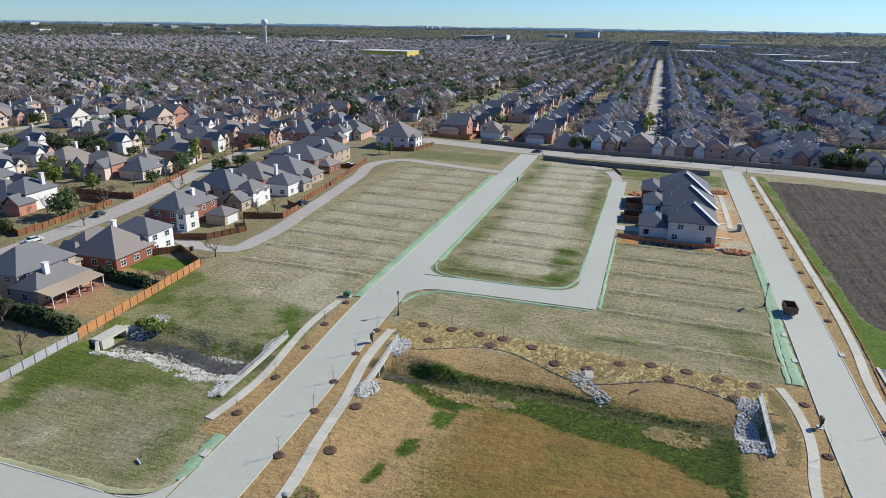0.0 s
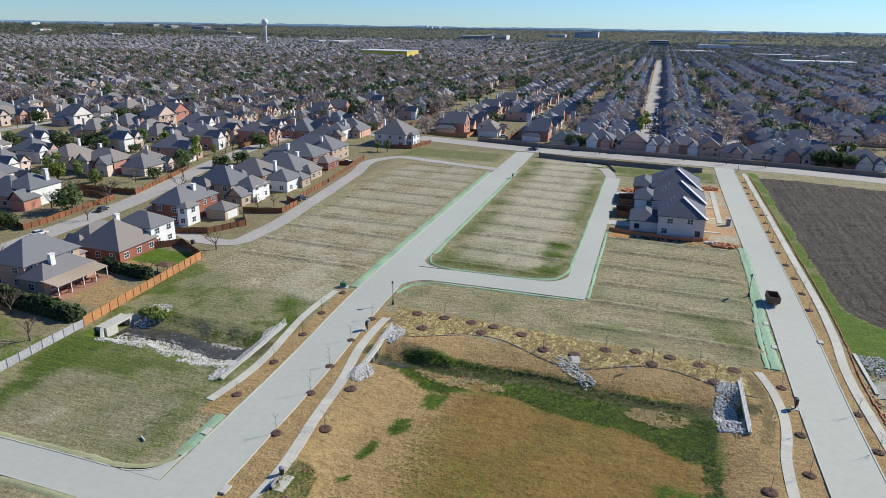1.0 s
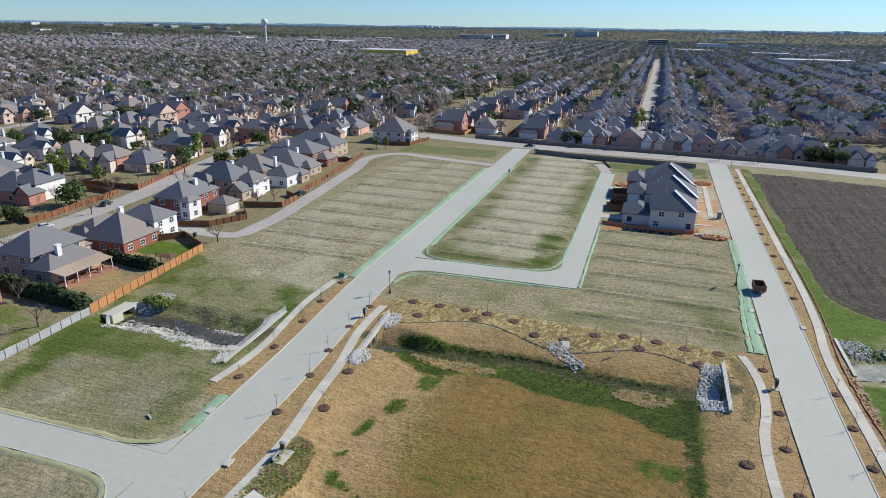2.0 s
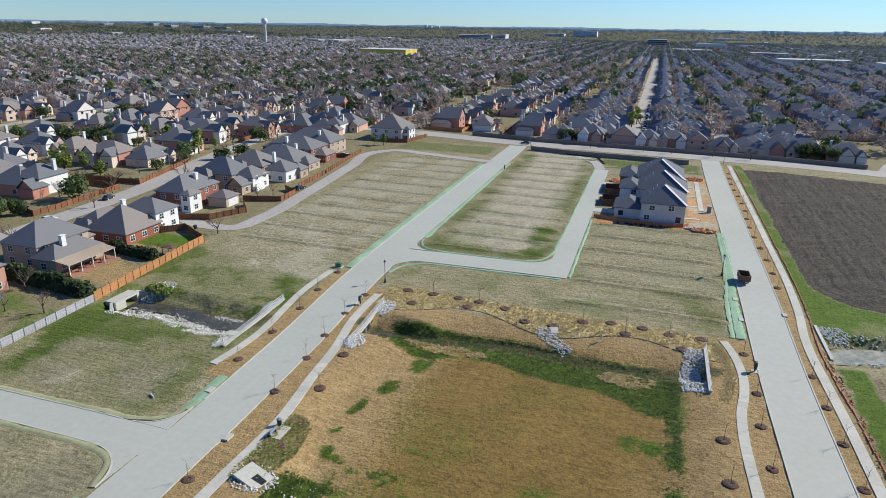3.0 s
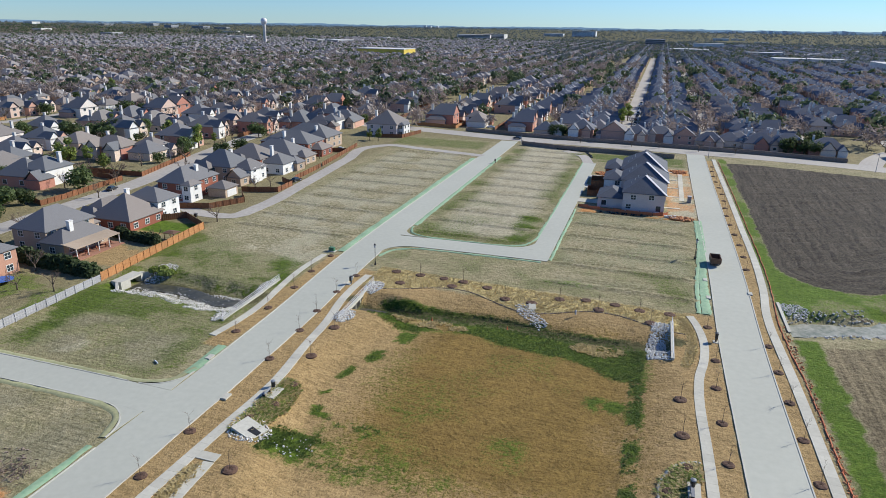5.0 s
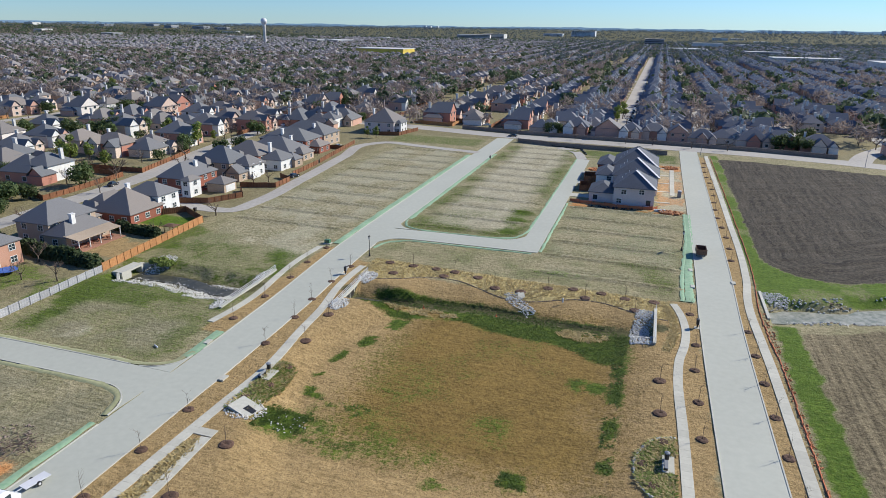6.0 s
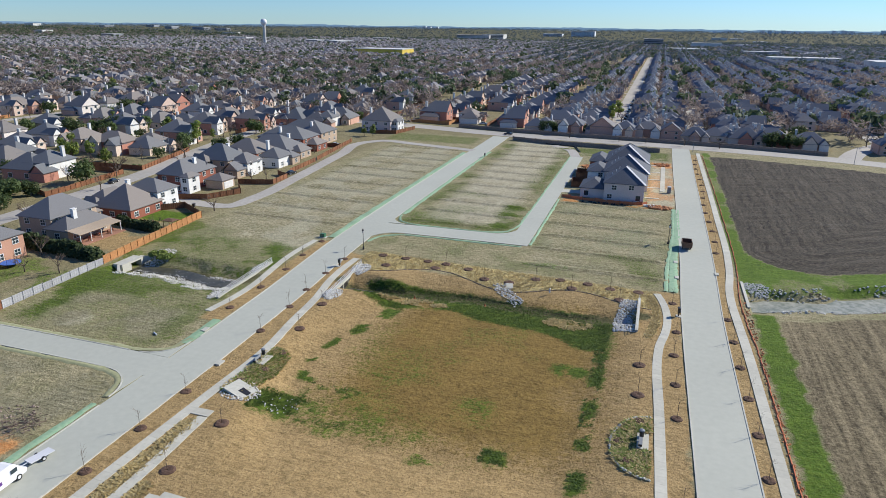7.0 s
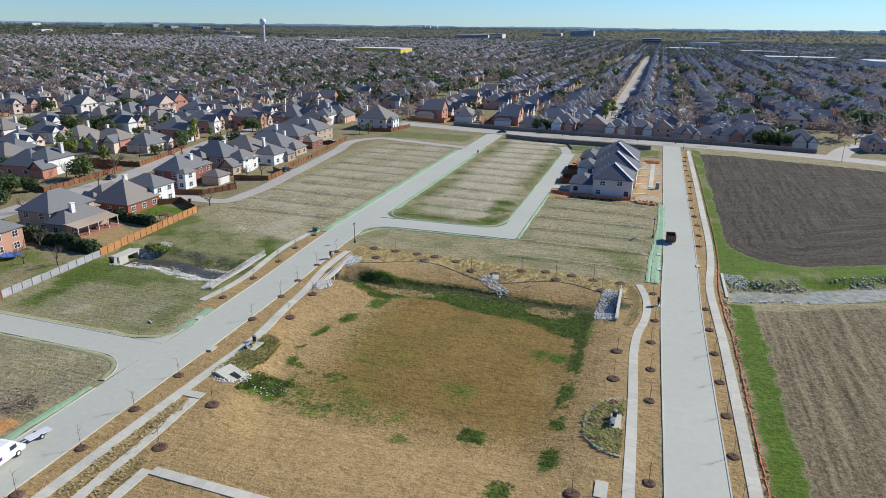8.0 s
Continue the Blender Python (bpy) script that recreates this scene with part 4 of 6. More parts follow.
road("park_street", ribbon(smooth_line([(104, 297), (112, 318), (128, 345), (150, 372), (190, 400)], 4), -4.5, 4.5, -0.3, 0.055), FAR_ROAD, "pale concrete street leaving the cross road")
road("suburb_cross_street", Shape().box(-75, 724, -0.3, 420, 734, 0.05), FAR_ROAD, "pale cross street between house rows")
for k in range(-8, 2):
    x = -178 + 78 * k
    y0 = (338 if k == 0 else 700) if k >= 0 else max(60, -x / 1.3 - 60)
    road("suburb_street", Shape().box(x - 4, y0, -0.3, x + 4, 1300, 0.04), FAR_ROAD, "pale concrete street between brick houses")
    road("suburb_alley", Shape().box(x - 41, max(y0, 338 if k == 0 else 60), -0.3, x - 38, 1300, 0.03), FAR_ROAD, "narrow concrete alley behind houses")


# ---- footpaths ----
footpath(smooth_line([(26.8, -40), (26.7, 40), (26.3, 60), (25.9, 78), (26.2, 83), (27.2, 89), (27.6, 95), (27.1, 101.5), (26.2, 106), (25.3, 109)], 1.5), 0.75)
footpath(smooth_line([(41.7, -40), (41.6, 45), (41.4, 66), (41.1, 86), (40.7, 98), (40.4, 108), (40.6, 116), (41.5, 126), (42.0, 137), (42.1, 180), (41.4, 292)], 1.5), 0.82)
footpath(smooth_line([(-39.9, -20), (-40.2, 26), (-39.9, 45), (-39.7, 58), (-41.3, 71), (-42.4, 82), (-44.4, 93), (-45.0, 101), (-44.8, 109)], 1.5), 0.85)
footpath(smooth_line([(-59.6, 69.5), (-58.8, 77), (-59.0, 86), (-60.2, 94), (-61.4, 105), (-61.2, 118)], 1.5), 0.75)
footpath(smooth_line([(-35.9, -20), (-35.9, 15), (-36.4, 31), (-36.9, 37.7)], 1.5), 0.75)
footpath(smooth_line([(-31.85, -20), (-31.8, 22.5)], 1.5), 0.75)
footpath(smooth_line([(-31.0, 21.7), (-15, 21.2), (10, 20.5)], 1.5), 0.75)
footpath(smooth_line([(-39.2, 38.6), (-36.1, 38.6)], 1.0), 0.8, label="concrete link between two footpaths", slab=1.0)
footpath(smooth_line([(22.7, 36.2), (25.05, 36.2)], 1.5), 1.6, label="short concrete pad joining the footpath")
footpath(smooth_line([(-38.8, 55.5), (-37.0, 55.5)], 1.5), 1.6, label="concrete pad under a bench")
footpath(smooth_line([(25.0, 52.0), (23.2, 52.0)], 1.5), 1.9, label="concrete pad under a bench and sign")
footpath(smooth_line([(29.2, 97.8), (30.3, 97.8)], 1.5), 0.6, label="short concrete spur under a mailbox", slab=0.5)
footpath(smooth_line([(-48.3, 101.3), (-46.1, 101.3)], 1.5), 0.6, label="short concrete spur under a mailbox", slab=0.5)
footpath(smooth_line([(26.2, 207), (26.4, 252)], 1.5), 0.8, label="new concrete front footpath")
for y in (196, 212, 226, 240, 254):
    footpath(smooth_line([(20.5, y), (25.3, y + 0.2)], 1.5), 0.55, label="new concrete door path")
for y in (196.5, 218, 236):
    footpath(smooth_line([(-7.2, y), (0.2, y)], 2.0), 2.4, name="driveway", label="pale concrete garage driveway", slab=2.4)


def low_mat(line, w, label, mat=MATGREEN):
    """Thin uneven erosion matting pegged to the soil."""
    s = Shape()
    n = len(line)
    cols = max(3, int(w / 0.5))
    rr = random.Random(int(line[0].x * 7 + line[0].y))
    for i, p in enumerate(line):
        d = (line[min(i + 1, n - 1)] - line[max(i - 1, 0)]).normalized()
        r = Vector((d.y, -d.x, 0))
        for j in range(cols + 1):
            rim = j in (0, cols)
            q = p + r * (w * j / cols + (rr.uniform(-0.2, 0.2) if rim else 0))
            s.v.append((q.x, q.y, -0.1 if j == cols else 0.08 if j == 0 else rr.uniform(0.06, 0.15)))
    for i in range(n - 1):
        for j in range(cols):
            a = i * (cols + 1) + j
            s.f.append((a, a + 1, a + cols + 2, a + cols + 1))
            s.m.append(0)
    return single("erosion_mat", s, mat, label, "erosion mat", "green erosion mats", smooth=True)


GM = "green erosion matting along a kerb"
SM = "straw-coloured erosion matting along a kerb"
low_mat(smooth_line([(26.9, 110.5), (27.4, 130), (28.6, 150), (29.0, 183)], 1.2), 1.0, GM)
low_mat(smooth_line([(27.9, 110.5), (28.2, 130), (29.2, 150), (29.6, 183)], 1.2), 2.0, GM)
low_mat([p + Vector((-6.4, 0, 0)) for p in clip_line(MAIN, 118, 256)], 2.0, GM)
low_mat([p + Vector((4.45, 0, 0)) for p in clip_line(MAIN, 146, 262)], 1.5, GM)
low_mat([p + Vector((-6.3, 0, 0)) for p in clip_line(MAIN, 54, 69)], 1.8, GM)
low_mat([p + Vector((-6.0, 0, 0)) for p in clip_line(MAIN, 16, 37)], 1.3, GM)
low_mat(smooth_line([(-54.1, 58), (-55.7, 53.0), (-60, 51.25), (-66, 51.25), (-95, 51.3)], 1.2), 1.3, SM, MATSTRAW)
low_mat(smooth_line([(-95, 44.95), (-68, 44.85), (-61.3, 44.7), (-55.9, 42.6), (-53.8, 37.5)], 1.2), 1.2, SM, MATSTRAW)
low_mat(smooth_line([(-48.4, 121), (-46, 127), (-41, 129.8), (-34, 130.1), (-8.5, 130.5)], 1.2), 0.9, GM)
low_mat(smooth_line([(-48.4, 148), (-46.5, 142.3), (-41, 140.0), (-36, 139.9), (-28, 139.9), (-21, 140.0), (-15.6, 142.2), (-13.4, 148), (-13.2, 156), (-13.1, 200), (-13.2, 262)], 1.2), 0.8, GM)
low_mat(smooth_line([(-6.9, 132), (-6.9, 184)], 1.2), 0.8, GM)


# ---- planted rings and young trees ----
def mulch_ring(x, y, r=0.85, label="round dark mulch ring on tan soil"):
    rr = random.Random(int(x * 13 + y * 7))
    s = Shape()
    prof = [(r * 1.05, -0.05), (r * 0.95, 0.1), (r * 0.7, 0.2), (r * 0.4, 0.22), (r * 0.12, 0.16), (0.02, 0.15)]
    s.lathe(prof, 14)
    s.v = [(a + rr.uniform(-0.06, 0.06), b + rr.uniform(-0.06, 0.06), c + rr.uniform(-0.03, 0.05)) for a, b, c in s.v]
    ob = single("mulch_ring", s, MULCH, label, "mulch ring", "mulch rings")
    z = float(ground_height(x, y))
    ob.matrix_basis = pose(x, y, z, 0, 0, rr.uniform(0, 90))
    return ob


def grow(shape, rr, a, d, length, r, depth, n, spread):
    """Branches that fork and taper."""
    b = a + d * length
    shape.tube(a, b, r, r * 0.55, 5 if depth > 1 else 3)
    if depth == 0:
        return
    for i in range(n):
        t = rr.uniform(0.35, 1.0)
        e = (d + Vector((rr.uniform(-1, 1), rr.uniform(-1, 1), rr.uniform(-0.15, 0.7))) * spread).normalized()
        grow(shape, rr, a + d * length * t, e, length * rr.uniform(0.5, 0.75), r * 0.5, depth - 1, n, spread)


def sapling_meshes(seed):
    rr = random.Random(seed)
    trunk, twigs = Shape(), Shape()
    trunk.tube((0, 0, 0), (0.04, 0.02, 1.6), 0.036, 0.028, 6).tube((0.04, 0.02, 1.6), (0.06, 0, 3.1), 0.028, 0.014, 6)
    for i in range(9):
        z = rr.uniform(1.3, 3.0)
        d = Vector((rr.uniform(-1, 1), rr.uniform(-1, 1), rr.uniform(0.5, 1.2))).normalized()
        grow(twigs, rr, Vector((0.05, 0.01, z)), d, rr.uniform(0.5, 0.9), 0.012, 1, 3, 0.7)
    return trunk.mesh("trunk", BARK, True), twigs.mesh("crown", TWIG)


SAPLINGS = [sapling_meshes(s) for s in range(3)]


def sapling(x, y, k):
    root = thing("young_tree", "thin leafless young street tree with bare twigs", "tree", "young street trees", at=(x, y, float(ground_height(x, y))), turn=k * 77 % 360)
    part("trunk", SAPLINGS[k % 3][0], None, root)
    part("crown", SAPLINGS[k % 3][1], None, root)


RINGS = [(-43.2, 2.5), (-43.2, 12.8), (-43.2, 22.5), (-43.3, 32.4), (-43.7, 42.6), (-44.7, 65.0), (-45.4, 76.6), (-46.5, 85.6), (-47.3, 96.0), (-47.5, 106.4),
         (-56.4, 72.3), (-56.6, 83.8), (-57.2, 95.3), (-58.5, 105.5), (-59.2, 116.8), (28.6, 104.1), (29.2, 89.9), (28.6, 80), (28.7, 69.5), (28.8, 59.4), (29.1, 39.3),
         (38.9, 99.2), (39.1, 89.0), (39.3, 79.1), (39.5, 68.8), (39.7, 58.7), (39.7, 48.5), (39.7, 38.5)]
RINGS += [(39.5 + 0.5 * math.sin(k), 141.8 + 10.1 * k) for k in range(14)]
for k, (x, y) in enumerate(RINGS):
    mulch_ring(x, y)
    sapling(x, y, k)
for k, (x, y) in enumerate([(-33.3, 37.1), (-33.5, 26.0), (-38.7, 68.7), (-39.8, 80.0), (23.0, 74.5), (23.1, 64.5), (20.2, 34.5)]):
    mulch_ring(x, y, 1.05)
    sapling(x, y, k + 1)
for k, (x, y) in enumerate([(-39.6, 111.9), (-33.6, 111.8), (-27.7, 111.5), (-36.3, 105.6), (-24.7, 107.7), (-23.0, 111.0), (-17.0, 109.4), (-11.9, 104.7), (-6.1, 104.5), (-0.8, 108.2), (4.6, 109.6), (7.6, 105.6), (10.7, 109.3), (15.7, 107.9), (21.6, 108.0), (18.0, 102.7)]):
    mulch_ring(x, y, 1.15, "large dark mulch ring in straw-coloured grass")
    if k % 2:
        sapling(x, y, k)


# ---- low growth, tufts and rocks ----
def tufts(name, places, mat, label, h=0.5, blades=7, category="grass"):
    rr = random.Random(len(places))
    s = Shape()
    P = np.array(places)
    for (x, y), z in zip(places, (ground_height(P[:, 0], P[:, 1]) - 0.03).tolist()):
        k = h * rr.uniform(0.6, 1.3)
        for i in range(blades):
            t = rr.uniform(0, 6.28)
            lean = rr.uniform(0.6, 1.5) * k
            w = (0.25 + 0.3 * rr.random()) * k
            c, d = math.cos(t), math.sin(t)
            s.poly([(x - d * w, y + c * w, z), (x + d * w, y - c * w, z), (x + c * lean, y + d * lean, z + k * rr.uniform(0.2, 0.5))])
    return single(name, s, mat, label, category, kind="stuff")


def scatter(n, x0, y0, x1, y1, keep, seed):
    r = np.random.RandomState(seed)
    X, Y = r.uniform(x0, x1, n), r.uniform(y0, y1, n)
    k = keep(X, Y)
    return list(zip(X[k].tolist(), Y[k].tolist()))


def straw_zone(X, Y):
    low = 104 + 2.6 * np.sin((X + 32) * 0.19) - 2.0 * soft(-20, 15, X)
    return (Y > low) & (Y < 114 - 0.07 * (X + 44))


tufts("ornamental_grass", scatter(6000, -44, 99, 25.5, 114, straw_zone, 1), STRAWGRASS, "straw-coloured ornamental grass in a long bed", 0.36)
tufts("ornamental_grass", scatter(900, -38.7, -20, -36.9, 36.5, lambda X, Y: X < 100, 2) + scatter(600, -34.9, -20, -33.0, 23, lambda X, Y: X < 100, 3), STRAWGRASS, "straw-coloured grass strip between footpaths", 0.6)
BED_L = lambda X, Y: ((X + 37.5) / 3.3) ** 2 + ((Y - 52.5) / 8) ** 2 < 1
BED_R = lambda X, Y: (((X - 25.2) / 5.2) ** 2 + ((Y - 51) / 7.2) ** 2 < 1) & (X < 25.0) & ~((X > 23.1) & (abs(Y - 52) < 2.2))
tufts("bed_grass", scatter(620, -39.0, 44, -33.5, 61, BED_L, 5) + scatter(900, 19.5, 43, 25, 59, BED_R, 6), STRAWGRASS, "dry yellow grass in planting beds", 0.6)
tufts("bed_shrubs", scatter(500, -38.8, 44, -33.5, 61, BED_L, 7) + scatter(620, 19.5, 43, 25, 59, BED_R, 8), LEAFLIGHT, "green low shrubs in planting beds", 0.6, 9, "shrubs")
grn = scatter(9000, -37, 78, 17, 100, lambda X, Y: (Y > BAND_LOW(X)) & (Y < 97.6 - 2.2 * soft(-12, 12, X)) & (rough_noise(X, Y, 9) > 0.3), 9)
grn += scatter(1100, 15.2, 40, 17.4, 92, lambda X, Y: rough_noise(X, Y + 90, 4) > 0.36, 10)
grn += scatter(900, -33.5, 42.5, -27, 49, lambda X, Y: rough_noise(X, Y, 3) > 0.4, 11) + scatter(700, -28, 43, -18, 54, lambda X, Y: rough_noise(X, Y + 90, 4) > 0.56, 19)
grn += scatter(1500, -33, 44, -24, 82, lambda X, Y: (np.abs(X - (-28.5 - 2.5 * np.sin((Y - 50) * 0.12))) < 1.3) & (rough_noise(X + 3, Y + 90, 2.6) > 0.56), 12)
grn += scatter(120, 3, 42.5, 6.5, 45.5, lambda X, Y: X < 99, 13) + scatter(90, 9.8, 30.5, 13, 35, lambda X, Y: X < 99, 18)
tufts("green_growth", grn, GREENGRASS, "rank green growth along the basin's low line", 0.3, 5)
dry = scatter(4200, -33, 86, 15, 94, lambda X, Y: (np.minimum(np.hypot((X + 24) / 8, (Y - 90.5) / 1.6), np.hypot((X - 9) / 5, (Y - 90) / 2.4)) < 1) & (rough_noise(X, Y, 3) > 0.42), 14)
tufts("dry_weeds", dry, STRAWGRASS, "dry straw-coloured weeds beside the creek", 0.5, 6)
lush = scatter(9000, 43.3, 20, 48.5, 99, lambda X, Y: X < 100, 15)
tufts("lush_grass", lush, GREENGRASS, "bright green grass beside a bare field", 0.14, 3)
wst = scatter(6000, -97, 52, -62, 102, lambda X, Y: rough_noise(X + 50, Y, 22) > 0.5, 16) + scatter(900, -105, 122, -98, 131, lambda X, Y: X < 0, 17)
tufts("green_grass", wst, GREENGRASS, "green grass patches on a rough plot", 0.12, 3)

brushy = scatter(5200, 48, 108, 112, 150, lambda X, Y: (far_from(CREEK_E, X, Y) > 3.0) & (far_from(CREEK_E, X, Y) < 5.2) & (rough_noise(X, Y, 6) > 0.48), 47)
tufts("bank_brush", brushy, TWIG, "brown dead brush along a creek bank", 0.45, 6, "brush")


def rocks(places, size, label, seed=0, mat=ROCK, name="riprap"):
    rr = random.Random(seed)
    base = [(1, 0, 0), (-1, 0, 0), (0, 1, 0), (0, -1, 0), (0, 0, 1), (0, 0, -1), (0.7, 0.7, 0.4), (-0.7, 0.6, 0.4), (0.6, -0.7, 0.45), (-0.6, -0.7, 0.4)]
    faces = ((4, 6, 7), (4, 7, 9), (4, 9, 8), (4, 8, 6), (0, 6, 8), (6, 0, 2), (2, 7, 6), (7, 2, 1), (1, 9, 7), (9, 1, 3), (3, 8, 9), (8, 3, 0), (0, 5, 2), (2, 5, 1), (1, 5, 3), (3, 5, 0))
    s = Shape()
    P = np.array(places)
    for (x, y), z in zip(places, ground_height(P[:, 0], P[:, 1]).tolist()):
        r = size * rr.uniform(0.5, 1.4)
        z += r * 0.25
        m = Matrix.Translation((x, y, z)) @ Euler((rr.uniform(-0.5, 0.5), rr.uniform(-0.5, 0.5), rr.uniform(0, 6))).to_matrix().to_4x4()
        f = [r * rr.uniform(0.7, 1.2) for _ in range(3)]
        s.solid([tuple(m @ Vector((a * f[0] * rr.uniform(0.8, 1.15), b * f[1] * rr.uniform(0.8, 1.15), c * f[2] * 0.8))) for a, b, c in base], faces)
    return single(name, s, mat, label, "rocks", kind="stuff")


def oval(n, cx, cy, rx, ry, seed, thin=1.0):
    return scatter(n, cx - rx, cy - ry, cx + rx, cy + ry, lambda X, Y: ((X - cx) / rx) ** 2 + ((Y - cy) / ry) ** 2 < 1, seed)


bank = scatter(7000, -93, 72, -63.5, 99, lambda X, Y: (far_from(CREEK_W, X, Y) > 0.8) & (far_from(CREEK_W, X, Y) < 8.0) & (Y < 90 - 0.02 * X - 2) & (rough_noise(X, Y, 6) > 0.5), 31)
rocks(bank + oval(520, -91.5, 94, 3.2, 4.5, 32) + oval(500, -70, 84.2, 8, 2.2, 33) + oval(260, -63.5, 94, 1.4, 4, 34) + oval(200, -63.4, 77, 1.2, 2.2, 35), 0.17, "pale limestone riprap along a small creek", 1)
rocks(oval(620, -40.8, 101.5, 2.0, 3.2, 36) + oval(480, -40.3, 85.5, 2.0, 3.0, 37), 0.18, "pale limestone riprap below a headwall", 2)
rocks(scatter(1500, -11, 93, 0, 106, lambda X, Y: (np.abs((X + 5.4) * 0.72 + (Y - 99.8) * 0.7) < 1.1 + 0.9 * wander(X, Y, 2)) & (np.abs((X + 5.4) * 0.7 - (Y - 99.8) * 0.72) < 4.6), 38), 0.17, "pale limestone riprap chute", 3)
rocks(scatter(1500, 16.5, 88, 21.6, 103, lambda X, Y: X > 16.5 + 2 * wander(X, Y, 3), 39) + scatter(260, 44, 117, 49, 122, lambda X, Y: X < 100, 40), 0.19, "grey and white riprap beside a headwall", 4)
rocks([p for p in oval(420, -36.0, 45.6, 3.4, 2.8, 41) if abs(p[0] + 36) > 1.9 or abs(p[1] - 45.7) > 1.5] + oval(40, -29, 46, 3, 2.5, 42), 0.15, "white riprap round a concrete inlet", 5)
rocks(scatter(6000, 44.5, 104, 112, 146, lambda X, Y: (far_from(CREEK_E, X, Y) > 2.6) & (far_from(CREEK_E, X, Y) < 6.5) & (rough_noise(X, Y, 5) > 0.46), 43), 0.24, "weathered rocks and debris along a creek bank", 6)
rocks([(-46 + 74 * i / 420.0, 103.7 + 2.6 * math.sin((-46 + 74 * i / 420.0 + 32) * 0.19) - 2.0 * float(soft(-20, 15, -46 + 74 * i / 420.0))) for i in range(20, 400)], 0.14, "low edging stones along a straw-coloured bed", 7, STONEWALL, "stone_edging")
edge = [(25.2 + 5.3 * math.cos(radians(90 + 180 * i / 120)), 51 + 7.4 * math.sin(radians(90 + 180 * i / 120))) for i in range(121)]
rocks(edge, 0.2, "pale edging stones round a planting bed", 8, WALKMAT, "stone_edging")
crest = scatter(2600, 23, 78, 29, 108, lambda X, Y: (np.abs(X - CREST(Y)) < 0.75) & (Y > 86) & (Y < 107), 44)
tufts("bed_grass", crest, STRAWGRASS, "tan dry grass in a curving strip", 0.4)
rocks(oval(160, -62, 28, 5, 4, 45), 0.17, "rubble and broken clods on a bare plot", 10, STONEWALL, "rubble")


def water(line, half, z, label, mat=WATER):
    s = ribbon(smooth_line(line, 2), -half, half, z - 0.1, z)
    return single("creek_water", s, mat, label, "water", kind="structure")


water([(-94, 88.3), (-80, 88.5), (-70, 86), (-62.9, 87.5)], 1.9, -1.76, "shallow murky creek water among stones", DARKWATER)
water([(-41.5, 94), (-34, 93.7), (-27, 93.8)], 0.9, -2.28, "narrow strip of dark creek water", DARKWATER)
water([(43.9, 112.3), (52, 113.8), (58, 116), (70, 121), (79, 126), (100, 136), (140, 156)], 3.4, -1.7, "grey-green creek water below a headwall")


# ---- drainage works ----
def headwall(name, label, a, b, top, base, openings=2, rail=0, thick=0.35):
    root = thing(name, label, "headwall", "culvert headwalls")
    a, b = Vector((*a, 0)), Vector((*b, 0))
    d = (b - a).normalized()
    L = (b - a).length
    m = Matrix.Translation(a) @ Matrix.Rotation(math.atan2(d.y, d.x), 4, "Z")
    w = 2.2
    xs = [L / 2 + (i - (openings - 1) / 2) * (w + 0.5) for i in range(openings)]
    s = Shape()
    cuts = [0] + [v for x in xs for v in (x - w / 2, x + w / 2)] + [L]
    for i in range(0, len(cuts), 2):
        s.box(cuts[i], -thick / 2, base, cuts[i + 1], thick / 2, top, 0, m)
    for x in xs:
        s.box(x - w / 2, -thick / 2, -0.6, x + w / 2, thick / 2, top, 0, m)
    part("wall", s, KERB, root)
    part("coping", Shape().box(-0.1, -thick / 2 - 0.12, top, L + 0.1, thick / 2 + 0.12, top + 0.18, 0, m), KERB, root)
    # Thin black panels across the openings stand for the shade inside.
    for x in xs:
        part("culvert_pipe", Shape().box(x - w / 2, thick / 2 * rail_side(rail), base + 0.05, x + w / 2, thick / 2 * rail_side(rail) + 0.05 * rail_side(rail), -0.6, 0, m), BLACK, root, "black panel for the shade inside a culvert")
    return root, m, L


def rail_side(k):
    return 1 if k >= 0 else -1


def guard_rail(m, L, z, label):
    root = thing("guard_rail", label, "rail", "guard rails")
    n = max(2, int(L / 2.4))
    for i in range(n + 1):
        x = L * i / n
        part("post", Shape().box(x - 0.035, -0.035, z - 0.3, x + 0.035, 0.035, z + 1.1, 0, m), METAL_AND_GLARE, root)
    for h in (0.35, 0.7, 1.08):
        part("rail", Shape().box(0, -0.025, z + h - 0.03, L, 0.025, z + h + 0.03, 0, m), METAL_AND_GLARE, root)


h, m, L = headwall("headwall", "grey concrete culvert headwall with a rail beside a street", (-61.6, 75.5), (-62.6, 98), 0.1, -2.0, 2)
guard_rail(m, L, 0.25, "grey metal guard rail on a headwall")
h, m, L = headwall("headwall", "white concrete culvert headwall below a footpath", (-40.7, 83.5), (-42.2, 104.5), -0.1, -2.6, 3, -1)
guard_rail(m, L, 0.05, "pale metal guard rail on a headwall")
h, m, L = headwall("headwall", "grey concrete headwall beside riprap", (22, 88), (22, 104), 0.1, -2.6, 2)
guard_rail(m, L, 0.25, "pale metal guard rail on a headwall")
h, m, L = headwall("headwall", "pale concrete headwall at a creek", (43.6, 107), (43.6, 122), 0.0, -2.0, 2)
# culvert mouth on the western creek
cw = thing("culvert", "pale concrete box culvert with sloping wing walls", "culvert")
part("roof_slab", Shape().box(-97, 84.5, -0.35, -94.3, 91.2, 0.15), KERB, cw)
# Back closed with a black wall that paints the culvert's inner shade.
part("back_wall", Shape().box(-97, 85.2, -2.0, -96.6, 90.6, -0.35), BLACK, cw, "black panel for the shade inside a culvert")
part("pier", Shape().box(-97, 84.5, -2.0, -94.3, 87.3, -0.35), KERB, cw)
part("pier", Shape().box(-97, 90.6, -2.0, -94.3, 91.2, -0.35), KERB, cw)
